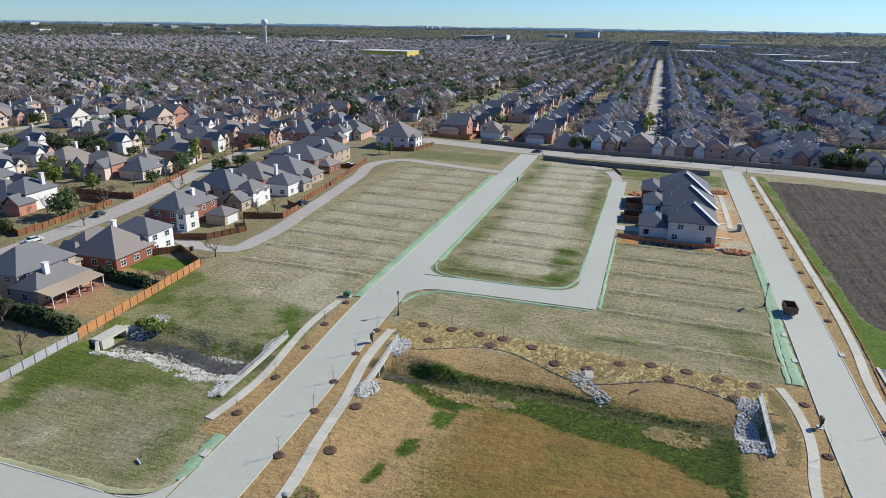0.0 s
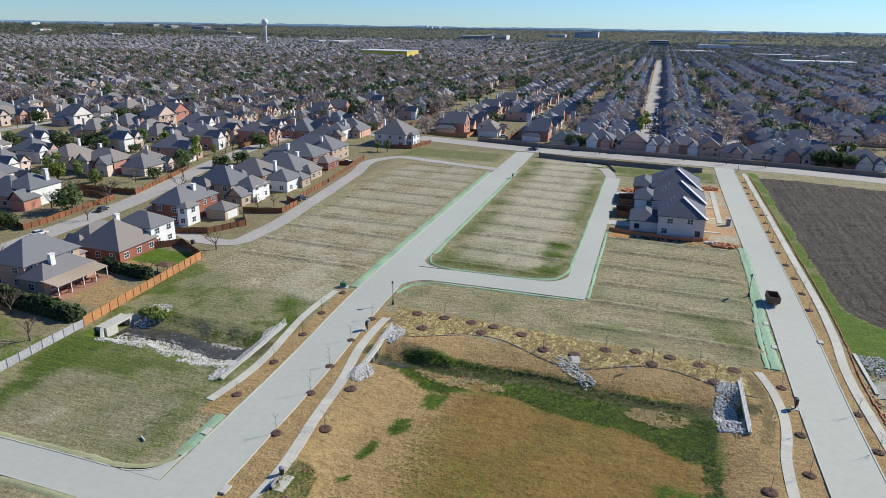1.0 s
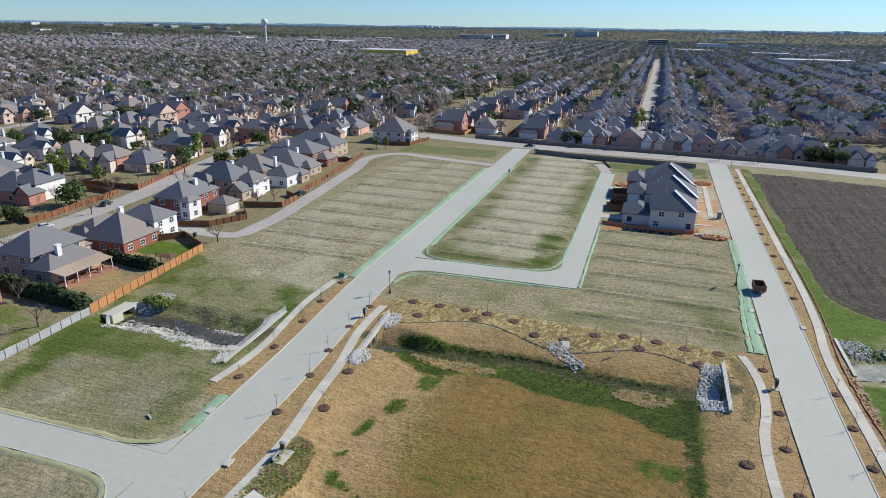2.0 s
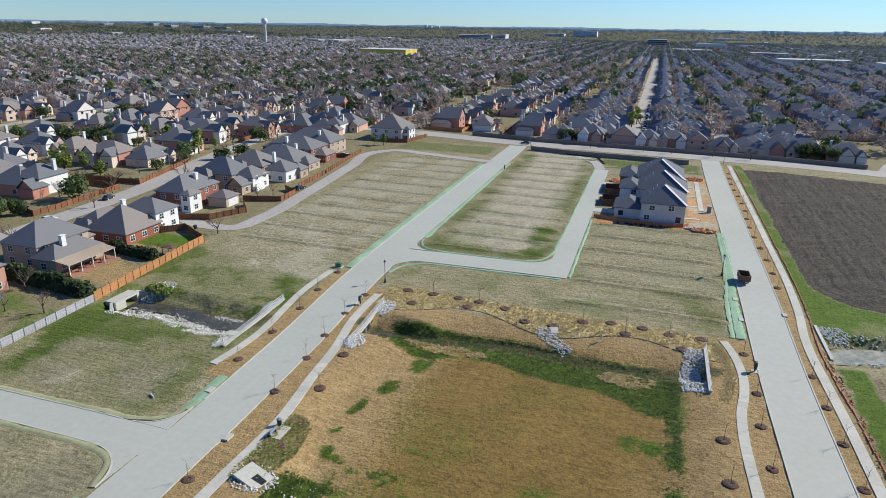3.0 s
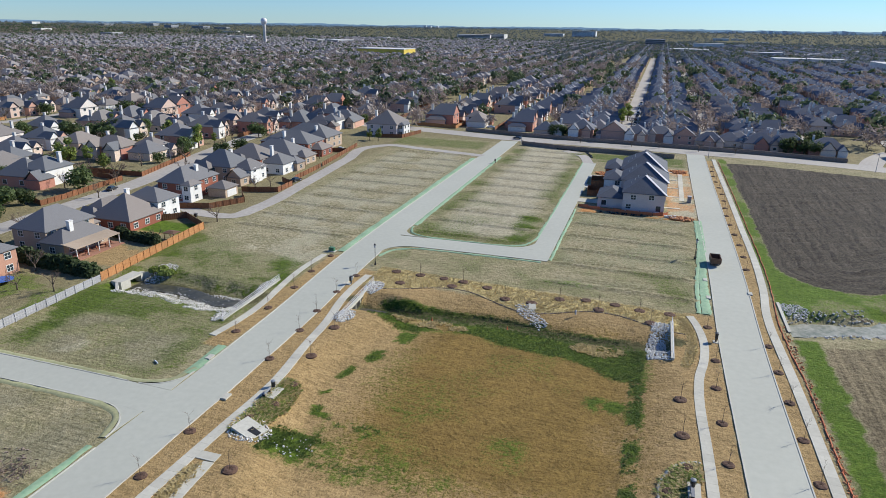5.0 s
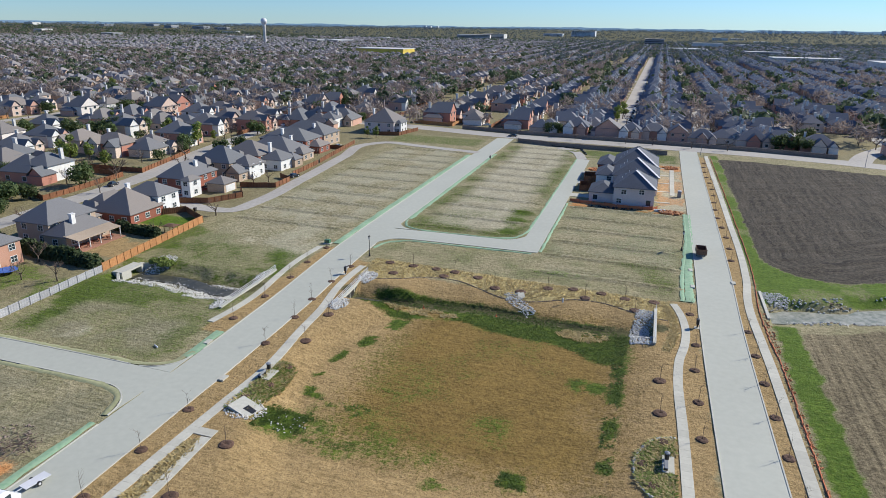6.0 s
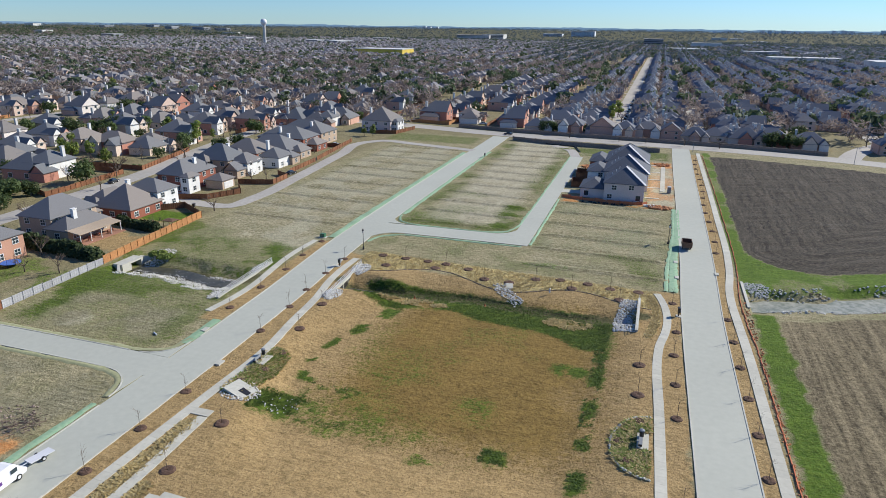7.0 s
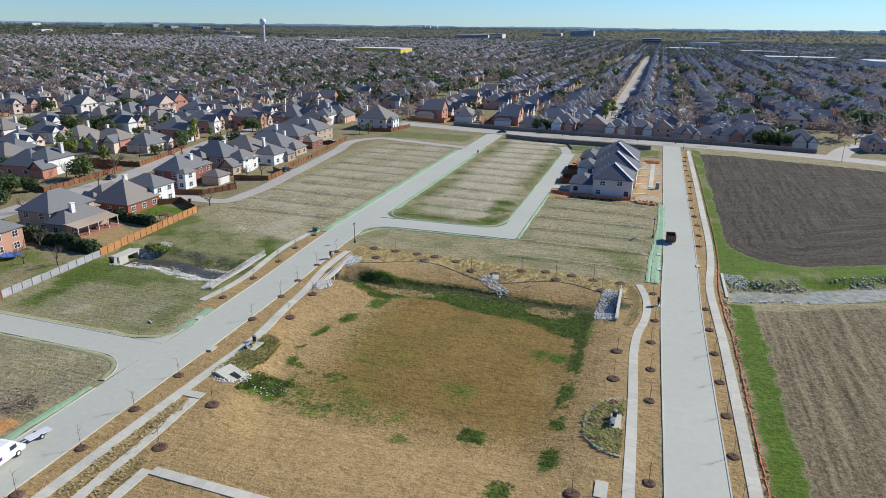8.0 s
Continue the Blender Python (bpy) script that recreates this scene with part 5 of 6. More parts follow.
wing = ((0, 1, 2, 3), (7, 6, 5, 4), (0, 4, 5, 1), (1, 5, 6, 2), (2, 6, 7, 3), (3, 7, 4, 0))
part("wing_wall", Shape().solid([(-95, 84.5, -2), (-91.5, 80.5, -2), (-91.5, 80.5, -1.0), (-95, 84.5, 0.15), (-95.5, 84.2, -2), (-92, 80.2, -2), (-92, 80.2, -1.0), (-95.5, 84.2, 0.15)], wing), KERB, cw)
part("wing_wall", Shape().solid([(-95, 91.2, -2), (-92, 94.6, -2), (-92, 94.6, -0.9), (-95, 91.2, 0.15), (-95.5, 91.5, -2), (-92.5, 95, -2), (-92.5, 95, -0.9), (-95.5, 91.5, 0.15)], wing), KERB, cw)
# sloped inlet in the basin
inl = thing("drain_inlet", "white sloped concrete drain inlet ringed with stones", "drain inlet", at=(-36.0, 45.7, float(ground_height(-36.0, 45.7)) + 0.05), turn=-14)
part("slab", Shape().solid([(-2.0, -1.6, -0.4), (2.0, -1.6, -0.6), (2.0, 1.6, -0.6), (-2.0, 1.6, -0.4), (-2.0, -1.6, 0.6), (2.0, -1.6, -0.2), (2.0, 1.6, -0.2), (-2.0, 1.6, 0.6)], ((0, 3, 2, 1), (4, 5, 6, 7), (0, 1, 5, 4), (1, 2, 6, 5), (2, 3, 7, 6), (3, 0, 4, 7))), KERB, inl)
# Black plate laid on the slab in place of a shaded opening.
part("throat", Shape().solid([(0.1, -0.55, 0.21), (1.9, -0.45, -0.15), (1.9, 0.45, -0.15), (0.1, 0.55, 0.21), (0.1, -0.55, 0.1), (1.9, -0.45, -0.3), (1.9, 0.45, -0.3), (0.1, 0.55, 0.1)], ((0, 1, 2, 3), (7, 6, 5, 4), (0, 4, 5, 1), (1, 5, 6, 2), (2, 6, 7, 3), (3, 7, 4, 0))), BLACK, inl, "black plate standing for the dark inlet opening")
single("concrete_apron", Shape().box(-66.5, 80.2, -1.9, -62.6, 84.2, -1.45), KERB, "pale concrete apron at a culvert", "apron")
single("concrete_chute", Shape().solid([(-6.6, 103.6, -0.2), (-5.2, 103.9, -0.2), (-3.6, 98.4, -1.7), (-5.2, 98.0, -1.7), (-6.6, 103.6, 0.12), (-5.2, 103.9, 0.12), (-3.6, 98.4, -1.3), (-5.2, 98.0, -1.3)], ((0, 3, 2, 1), (4, 5, 6, 7), (0, 1, 5, 4), (1, 2, 6, 5), (2, 3, 7, 6), (3, 0, 4, 7))), WALKMAT, "pale concrete chute among riprap", "chute")
for x, y, tn in ((38.6, 125.4, 0), (29.6, 131, 0), (29.7, 120, 0), (-54.6, 62, 0), (-44.3, 52, 0)):
    single("kerb_inlet", Shape().box(x - 0.45, y - 0.8, -0.1, x + 0.45, y + 0.8, 0.22), KERB, "pale concrete kerb inlet lid", "kerb inlet", "kerb inlets")


# ---- fences ----
def fence(pts, h, mat, label, step=2.4, group="board fences", rails=True, name="board_fence", side=1):
    root = thing(name, label, "fence", group)
    rr = random.Random(int(pts[0][0] * 3 + pts[0][1]))
    for (ax, ay), (bx, by) in zip(pts, pts[1:]):
        L = math.hypot(bx - ax, by - ay)
        n = max(1, round(L / step))
        ang = math.atan2(by - ay, bx - ax)
        for i in range(n):
            t = i / n
            m = Matrix.Translation((ax + (bx - ax) * t, ay + (by - ay) * t, 0)) @ Matrix.Rotation(ang, 4, "Z")
            w = L / n
            dz = rr.uniform(-0.06, 0.06)
            s = Shape()
            k = 2 * max(3, int(w / 0.5))
            pts = [m @ Vector((w * j / k, q + (0.015 if j % 2 else -0.015), z)) for z in (0.02, h + dz) for q in (-0.015, 0.015) for j in range(k + 1)]
            n1 = k + 1
            s.solid(pts, [(j, j + 1, 2 * n1 + j + 1, 2 * n1 + j) for j in range(k)] + [(n1 + j + 1, n1 + j, 3 * n1 + j, 3 * n1 + j + 1) for j in range(k)] + [(2 * n1 + j, 2 * n1 + j + 1, 3 * n1 + j + 1, 3 * n1 + j) for j in range(k)])
            part("panel", s, mat, root)
            part("post", Shape().box(-0.07, -0.09 * side - 0.05, -0.2, 0.07, -0.09 * side + 0.09, h + 0.12, 0, m), mat, root)
            if rails:
                for z in (0.35, h * 0.55, h - 0.25):
                    part("rail", Shape().box(0, -0.02 - 0.07 * side - 0.03, z - 0.05, w, -0.02 - 0.07 * side + 0.04, z + 0.05, 0, m), mat, root)
    return root


fence([(-99.2, 84), (-100.6, 99), (-102.8, 125)], 2.1, NEWCEDAR, "new orange cedar board fence with posts outside", side=1)
fence([(-98.2, 57), (-99.2, 84)], 1.7, GREYFENCE, "weathered grey board fence", side=1)
fence([(-96.5, 30), (-98.2, 57)], 1.9, CEDAR, "brown cedar board fence")
BF = "brown cedar board fence round a yard"
fence([(-102.8, 125), (-114.5, 132.5), (-119, 127.5)], 1.9, CEDAR, BF, rails=False)
fence([(-123.5, 140.5), (-114.6, 143.5), (-109, 154), (-115, 161.5)], 1.8, CEDAR, BF, rails=False)
fence([(-118, 166), (-111.7, 167.5), (-106.2, 169.6), (-106.6, 180), (-113, 184)], 1.8, CEDAR, BF, rails=False)
fence([(-110, 188), (-112, 212)], 1.8, CEDAR, BF, rails=False)
fence([(-112.4, 214), (-116.4, 243), (-119, 262)], 1.8, CEDAR, BF, rails=False)
fence([(-124, 245), (-117, 246)], 1.8, CEDAR, BF, rails=False)
fence([(-165, 128), (-165, 136), (-167.6, 165), (-182, 166)], 1.8, CEDAR, BF, rails=False)
fence([(-190, 172), (-165.5, 172.5), (-175.5, 213), (-186, 214)], 1.8, CEDAR, BF, rails=False)
fence([(-186, 137), (-165, 128)], 1.8, CEDAR, BF, rails=False)
fence([(-119, 290), (-108, 292.5), (-104.5, 312)], 1.9, CEDAR, BF, rails=False)
fence([(-185, 262), (-185, 318)], 1.9, CEDAR, BF, rails=False)


def yard_fence(pts, h=1.9, mat=NEWCEDAR):
    """A far board fence, its boards set in and out along its length."""
    line = []
    for (ax, ay), (bx, by) in zip(pts, pts[1:]):
        L = math.hypot(bx - ax, by - ay)
        n, nx, ny = max(1, int(L / 0.8)), (ay - by) / L, (bx - ax) / L
        for i in range(n + 1):
            o = 0.03 if i % 2 else -0.03
            line.append((ax + (bx - ax) * i / n + nx * o, ay + (by - ay) * i / n + ny * o, nx * 0.03, ny * 0.03))
    n = len(line)
    verts = [(x + k * dx, y + k * dy, z) for z in (-0.1, h) for k in (-1, 1) for x, y, dx, dy in line]
    faces = []
    for i in range(n - 1):
        faces += [(i, i + 1, 2 * n + i + 1, 2 * n + i), (n + i + 1, n + i, 3 * n + i, 3 * n + i + 1), (2 * n + i, 2 * n + i + 1, 3 * n + i + 1, 3 * n + i)]
    s = Shape().solid(verts, faces)
    single("yard_fence", s, mat, "orange-brown cedar yard fence behind brick houses", "fence", "yard fences")


yard_fence([(-118, 340), (-92, 335), (-91, 352)])
yard_fence([(-92, 356), (-93, 560)])
yard_fence([(-70, 338), (-70, 344), (-68, 480)], mat=CEDAR)
yard_fence([(-136, 338), (-136, 420)], mat=CEDAR)
rf = random.Random(15)
for k in range(46):
    x, y, turn, dark = PLOTS[20 + 5 * k]
    if not dark:
        w, d = rf.uniform(8, 10), rf.uniform(11, 15)
        side = 1 if rf.random() < 0.5 else -1
        yard_fence([(x + side * 8, y - w), (x + side * d, y - w), (x + side * d, y + w)], 1.8, rf.choice((CEDAR, CEDAR, NEWCEDAR)))


def long_wall(name, pts, h, mat, label, t=0.3, bay=6.0):
    root = thing(name, label, "wall", kind="structure")
    for (ax, ay), (bx, by) in zip(pts, pts[1:]):
        L = math.hypot(bx - ax, by - ay)
        n = max(1, round(L / bay))
        m0 = Matrix.Translation((ax, ay, 0)) @ Matrix.Rotation(math.atan2(by - ay, bx - ax), 4, "Z")
        for i in range(n):
            a, b = L * i / n, L * (i + 1) / n
            part("panel", Shape().box(a + 0.25, -t / 2, -0.2, b - 0.25, t / 2, h, 0, m0), mat, root)
            part("pier", Shape().box(a - 0.25, -t / 2 - 0.1, -0.2, a + 0.25, t / 2 + 0.1, h + 0.25, 0, m0), mat, root)
    return root


long_wall("screen_wall", [(-46, 296.5), (-28, 291.5), (0, 289.3), (25, 287)], 1.9, STONEWALL, "low brown stone wall along the cross road")
long_wall("brick_wall", [(-84, 329), (-50, 322), (-20, 319.5), (20, 316.5), (64, 312.5), (98, 305.5)], 1.9, STONEWALL, "brown brick screen wall behind the cross road")
low = long_wall("broken_pavement", [(-28, 291), (-14, 288), (-10, 274)], 0.35, BLACK, "dark silt barrier round a paved turnout", 0.5, 4)
road("turnout", ribbon(smooth_line([(-24, 288), (-16, 280), (-10.5, 262)], 2), -2.2, 2.2, -0.2, 0.06), FAR_ROAD, "pale paved turnout at the alley's end")

# silt fence of orange mesh along the footpath
silt = thing("silt_fence", "sagging orange silt fence along a footpath", "silt fence")
line = smooth_line([(43.1, -30), (43.0, 60), (42.8, 86), (42.3, 98), (42.1, 108), (42.4, 117), (43.2, 127), (43.6, 140), (43.7, 180), (43.0, 286)], 2.5)
rr = random.Random(3)
for a, b in zip(line, line[1:]):
    ha, hb = rr.uniform(0.08, 0.2), rr.uniform(0.08, 0.2)
    la, lb = rr.uniform(-0.1, 0.15), rr.uniform(-0.1, 0.15)
    s = Shape().solid([(a.x, a.y, -0.05), (b.x, b.y, -0.05), (b.x + lb, b.y, hb), (a.x + la, a.y, ha), (a.x + 0.16, a.y, -0.05), (b.x + 0.16, b.y, -0.05), (b.x + lb + 0.14, b.y, hb), (a.x + la + 0.14, a.y, ha)],
                      ((0, 1, 2, 3), (7, 6, 5, 4), (3, 2, 6, 7), (0, 3, 7, 4), (1, 5, 6, 2)))
    part("mesh_panel", s, ORANGE, silt)
    part("stake", Shape().box(a.x - 0.03, a.y - 0.03, -0.1, a.x + 0.03, a.y + 0.03, 0.45), BARK, silt)
litter = scatter(420, 42.7, 20, 43.7, 110, lambda X, Y: X < 99, 51)
rocks(litter, 0.16, "rust-coloured spoil along a silt fence", 12, CLAY, "spoil")
for x, y, z in ((-24.5, 93.2, -1.5), (-9.0, 94.0, -1.5)):
    r = thing("drain_marker", "small orange marker in green growth", "marker", "orange markers", at=(x, y, float(ground_height(x, y))))
    part("cone", Shape().lathe([(0.28, 0), (0.26, 0.08), (0.14, 0.1), (0.04, 0.7)], 10), ORANGE, r)
single("white_post", Shape().lathe([(0.16, 0), (0.16, 0.9), (0.05, 1.0)], 10, at=(3.4, 101.6, 0)), TRIM, "short white marker post on tan soil", "post")
tramp = thing("trampoline", "round blue trampoline with a black net", "trampoline", at=(-118.3, 76, 0))
part("bed", Shape().lathe([(2.0, 0.8), (2.0, 0.86), (1.6, 0.87), (0.05, 0.85)], 20), BLACK, tramp)
part("pad", Shape().lathe([(2.2, 0.82), (2.2, 0.9), (1.9, 0.9)], 20), surf("blue_pad", (0.04, 0.12, 0.42), (0.06, 0.16, 0.5), 2.0, 0.6, 0.0), tramp, "blue edge pad")
for k in range(6):
    c, d = 2.1 * math.cos(k * 1.047), 2.1 * math.sin(k * 1.047)
    part("leg", Shape().tube((c, d, -0.1), (c, d, 2.6), 0.04, 0.03, 6), BLACK, tramp)
brush = Shape()
rr = random.Random(41)
for k in range(90):
    a = Vector((-60 + rr.gauss(0, 1.6), 27.5 + rr.gauss(0, 1.2), rr.uniform(0.0, 0.7)))
    d = Vector((rr.uniform(-1, 1), rr.uniform(-1, 1), rr.uniform(-0.2, 0.4))).normalized()
    brush.tube(a, a + d * rr.uniform(0.8, 2.2), 0.05, 0.015, 4)
single("brush_pile", brush, TWIG, "heap of cut grey branches on a bare plot", "brush pile", kind="stuff")
single("white_pipe", Shape().tube((-62.6, 57.8, 0.12), (-61.5, 57.2, 0.12), 0.13, 0.13, 10), METAL_AND_GLARE, "short pale pipe lying on grass", "pipe")


# ---- trees ----
def leafy_meshes(seed, n=520, r=2.6, h=3.4, tall=1.0, leaf=0.42):
    """A forked trunk under an uneven crown of many small leaf clumps."""
    rr = random.Random(seed)
    trunk, crown = Shape(), Shape()
    trunk.tube((0, 0, -0.2), (0.1, 0.05, h * 0.5), 0.24, 0.17, 7)
    lobes = []
    for i in range(9):
        t, q = rr.uniform(0, 6.28), rr.uniform(0.2, 0.75) * r
        c = Vector((q * math.cos(t), q * math.sin(t), h * rr.uniform(0.5, 1.3) * tall))
        lobes.append((c, r * rr.uniform(0.4, 0.62)))
        trunk.tube((0.1, 0.05, h * 0.42), c, 0.11, 0.03, 5)
    for i in range(n):
        c, q = rr.choice(lobes)
        d = Vector((rr.gauss(0, 1), rr.gauss(0, 1), rr.gauss(0, 1))).normalized()
        p = c + d * q * rr.uniform(0.6, 1.08)
        a = Vector((rr.gauss(0, 1), rr.gauss(0, 1), rr.gauss(0, 0.6))).normalized() * leaf * rr.uniform(0.6, 1.3)
        b = a.cross(d + Vector((0.1, 0.2, 0.3))).normalized() * leaf * rr.uniform(0.5, 1.0)
        crown.poly([p - a, p - b * 0.7, p + a, p + b])
    return trunk.mesh("trunk", BARK, True), crown


def bare_meshes(seed, h=5.5):
    rr = random.Random(seed)
    trunk, twigs = Shape(), Shape()
    trunk.tube((0, 0, -0.2), (0.1, 0, h * 0.35), 0.2, 0.15, 7)
    for i in range(7):
        d = Vector((rr.uniform(-1, 1), rr.uniform(-1, 1), rr.uniform(0.5, 1.3))).normalized()
        a = Vector((0.1, 0, h * rr.uniform(0.22, 0.36)))
        trunk.tube(a, a + d * h * 0.3, 0.1, 0.06, 5)
        for j in range(2):
            grow(twigs, rr, a + d * h * 0.28, (d + Vector((rr.uniform(-0.5, 0.5), rr.uniform(-0.5, 0.5), 0.3))).normalized(), h * 0.24, 0.055, 3, 3, 0.75)
    return trunk.mesh("trunk", BARK, True), twigs.mesh("crown", TWIG)


OAKS = [leafy_meshes(s, 900, 3.7, 3.7, 1.0, 0.46) for s in (1, 2, 3)]
OAK_TRUNKS, OAK_CROWNS = [o[0] for o in OAKS], [o[1].mesh("crown", LEAF) for o in OAKS]
LIGHTS = [leafy_meshes(s, 560, 2.2, 4.6, 1.25) for s in (7, 8)]
LIGHT_TRUNKS, LIGHT_CROWNS = [o[0] for o in LIGHTS], [o[1].mesh("crown", LEAFLIGHT) for o in LIGHTS]
BARES = [bare_meshes(s) for s in (4, 5, 6)]


def tree(x, y, kind, k, scale=1.0):
    label = {"oak": "dark green live oak with a dense round crown", "light": "bright green leafy tree in a yard", "bare": "leafless brown tree with fine branches"}[kind]
    root = thing("tree", label, "tree", "yard trees", at=(x, y, 0), turn=k * 61 % 360)
    root.scale = (scale,) * 3
    if kind == "bare":
        part("trunk", BARES[k % 3][0], None, root)
        part("crown", BARES[k % 3][1], None, root)
    else:
        t, c = (OAK_TRUNKS, OAK_CROWNS) if kind == "oak" else (LIGHT_TRUNKS, LIGHT_CROWNS)
        part("trunk", t[k % len(t)], None, root)
        part("crown", c[k % len(c)], None, root)


NEAR_TREES = [(-103.8, 132.4, "bare", 1.0), (-199, 172, "light", 1.5), (-186, 176, "light", 0.9), (-252, 226, "oak", 1.5), (-245, 233, "oak", 1.4), (-238, 238, "oak", 1.5), (-231, 247, "oak", 1.4),
              (-178, 126, "oak", 0.95), (-165, 112, "oak", 0.8), (-173, 117, "oak", 0.9), (-166, 222, "oak", 0.9), (-162, 231, "oak", 0.9), (-116, 281, "light", 0.8), (-120.5, 280, "light", 0.7),
              (-36, 330, "oak", 1.0), (-31, 331, "oak", 1.0), (-15, 331, "oak", 0.9), (77, 322, "oak", 1.2), (83, 322, "oak", 1.1), (88, 321, "oak", 1.1), (-158, 252, "bare", 1.4), (-150, 257, "bare", 1.3),
              (-165, 159, "bare", 0.9), (-155, 183, "bare", 1.0), (-116, 171, "bare", 0.9), (-113, 176, "bare", 0.8), (-108, 112, "bare", 0.7), (-118, 84, "bare", 1.0), (-104, 76, "bare", 0.9), (-130, 82, "bare", 1.2),
              (-112, 74, "bare", 0.8), (-192, 182, "oak", 0.7), (-178, 196, "oak", 0.7), (-180, 160, "bare", 1.0), (-206, 140, "oak", 1.2), (-222, 160, "bare", 1.2), (-150, 108, "bare", 0.9), (-156, 142, "bare", 0.9),
              (-143, 168, "oak", 0.7), (-120, 208, "bare", 0.7), (-121, 228, "bare", 0.7), (18, 312, "bare", 0.9), (36, 310, "bare", 0.9), (52, 309, "bare", 1.0), (-20, 314, "bare", 0.8), (5, 312, "bare", 0.8)]
for k, (x, y, kind, sc) in enumerate(NEAR_TREES):
    tree(x, y, kind, k, sc)
rt = random.Random(21)
spots = []
while len(spots) < 200:
    y = rt.uniform(120, 420)
    x = rt.uniform(-1.3 * y - 40, 0.3 * y + 40)
    if (x > -165 and y < 318) or (-135 < x < 130 and y < 326) or (-120 < x < -48):
        continue
    if any(abs(x - p[0]) < 9 and abs(y - p[1]) < 9.5 for p in PLOTS[:330]) or any(math.hypot(x - a, y - b) < 5 for a, b in spots):
        continue
    spots.append((x, y))
for k, (x, y) in enumerate(spots):
    tree(x, y, rt.choices(("oak", "bare", "light"), (3, 7, 1))[0], k, rt.uniform(0.7, 1.45))


def far_trees(name, places, mat, label, seed, quads=46, bare=False):
    """Far crowns, each a loose cluster of leaf clumps on a short trunk."""
    r = np.random.RandomState(seed)
    n = len(places)
    P = np.array(places)
    size = r.uniform(3.4, 6.4, n)
    d = r.normal(size=(n, quads, 3))
    d /= np.linalg.norm(d, axis=2, keepdims=True)
    rad = r.uniform(0.55, 1.0, (n, quads, 1))
    c = d * rad * size[:, None, None] * np.array([1, 1, 0.72])
    c += np.sin(d[:, :, ::-1] * 5 + r.uniform(0, 6, (n, 1, 3))) * size[:, None, None] * 0.16
    c[:, :, 0] += P[:, 0, None]
    c[:, :, 1] += P[:, 1, None]
    c[:, :, 2] += size[:, None] * 0.95 + 0.6 + rise(P[:, 0], P[:, 1])[:, None]
    a = r.normal(size=(n, quads, 3))
    a /= np.linalg.norm(a, axis=2, keepdims=True)
    b = np.cross(a, d)
    b /= np.linalg.norm(b, axis=2, keepdims=True) + 1e-6
    w = size[:, None, None] * (0.07 if bare else 0.3) * r.uniform(0.6, 1.3, (n, quads, 1))
    l = size[:, None, None] * (0.5 if bare else 0.3) * r.uniform(0.6, 1.3, (n, quads, 1))
    V = np.stack([c - a * l, c - b * w, c + a * l, c + b * w], 2).reshape(-1, 3)
    me = bpy.data.meshes.new(name)
    m = n * quads
    me.vertices.add(4 * m)
    me.vertices.foreach_set("co", V.ravel())
    me.loops.add(4 * m)
    me.loops.foreach_set("vertex_index", np.arange(4 * m))
    me.polygons.add(m)
    me.polygons.foreach_set("loop_start", np.arange(0, 4 * m, 4))
    me.update(calc_edges=True)
    me.materials.append(mat)
    return tagged(new(name, me), label, "trees", kind="stuff")


def far_places(n, y0, y1, seed, left=-1.36, right=0.36):
    r = np.random.RandomState(seed)
    Y = np.sqrt(r.uniform(y0 * y0, y1 * y1, n))
    X = r.uniform(left * Y - 60, right * Y + 80)
    k = ~((X > -170) & (X < 130) & (Y < 330)) & (rough_noise(X, Y, 160) > 0.32)
    k &= ~((X > -56) & (Y < 1100) & (r.uniform(size=n) < 0.6))
    k &= ~((Y < 1100) & (np.abs(X - 0.3) < 9.5))
    k &= ~((X > -135) & (X < -48) & (Y < 620) & (r.uniform(size=n) < 0.85))
    return np.stack([X[k], Y[k]], 1)


# Far foliage and twig tones cooled to put distance haze into the colour.
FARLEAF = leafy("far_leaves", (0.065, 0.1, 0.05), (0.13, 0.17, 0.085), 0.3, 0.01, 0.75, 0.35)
FARTWIG = leafy("far_twigs", (0.25, 0.2, 0.175), (0.38, 0.315, 0.28), 0.3, 0.01, 0.75, 0.35)
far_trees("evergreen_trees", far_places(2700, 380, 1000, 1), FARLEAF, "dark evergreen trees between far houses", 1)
far_trees("leafless_trees", far_places(5200, 330, 1000, 2), FARTWIG, "brown leafless trees between far houses", 2, 60, True)
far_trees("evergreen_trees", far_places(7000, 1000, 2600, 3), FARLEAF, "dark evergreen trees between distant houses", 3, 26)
far_trees("leafless_trees", far_places(5200, 1000, 2400, 4), FARTWIG, "brown leafless trees between distant houses", 4, 26, True)
# Blue-grey leaf colour with the haze over the far woods painted in.
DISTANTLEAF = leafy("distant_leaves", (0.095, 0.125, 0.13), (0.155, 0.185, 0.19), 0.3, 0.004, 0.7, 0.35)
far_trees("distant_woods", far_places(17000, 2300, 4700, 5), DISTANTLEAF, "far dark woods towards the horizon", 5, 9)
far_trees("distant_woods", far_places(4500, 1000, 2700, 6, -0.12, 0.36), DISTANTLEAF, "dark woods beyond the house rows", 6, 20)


def hedge(places, label, r=1.3, n=260, mat=HEDGE):
    """A clipped line of dense shrubs."""
    rr = random.Random(int(abs(places[0][0])))
    s = Shape()
    for x, y, h in places:
        for i in range(n):
            d = Vector((rr.gauss(0, 1), rr.gauss(0, 1), abs(rr.gauss(0, 1)))).normalized()
            p = Vector((x, y, 0)) + Vector((d.x * r, d.y * r, d.z * h)) * rr.uniform(0.65, 1.05)
            a = Vector((rr.gauss(0, 1), rr.gauss(0, 1), rr.gauss(0, 1))).normalized() * 0.36
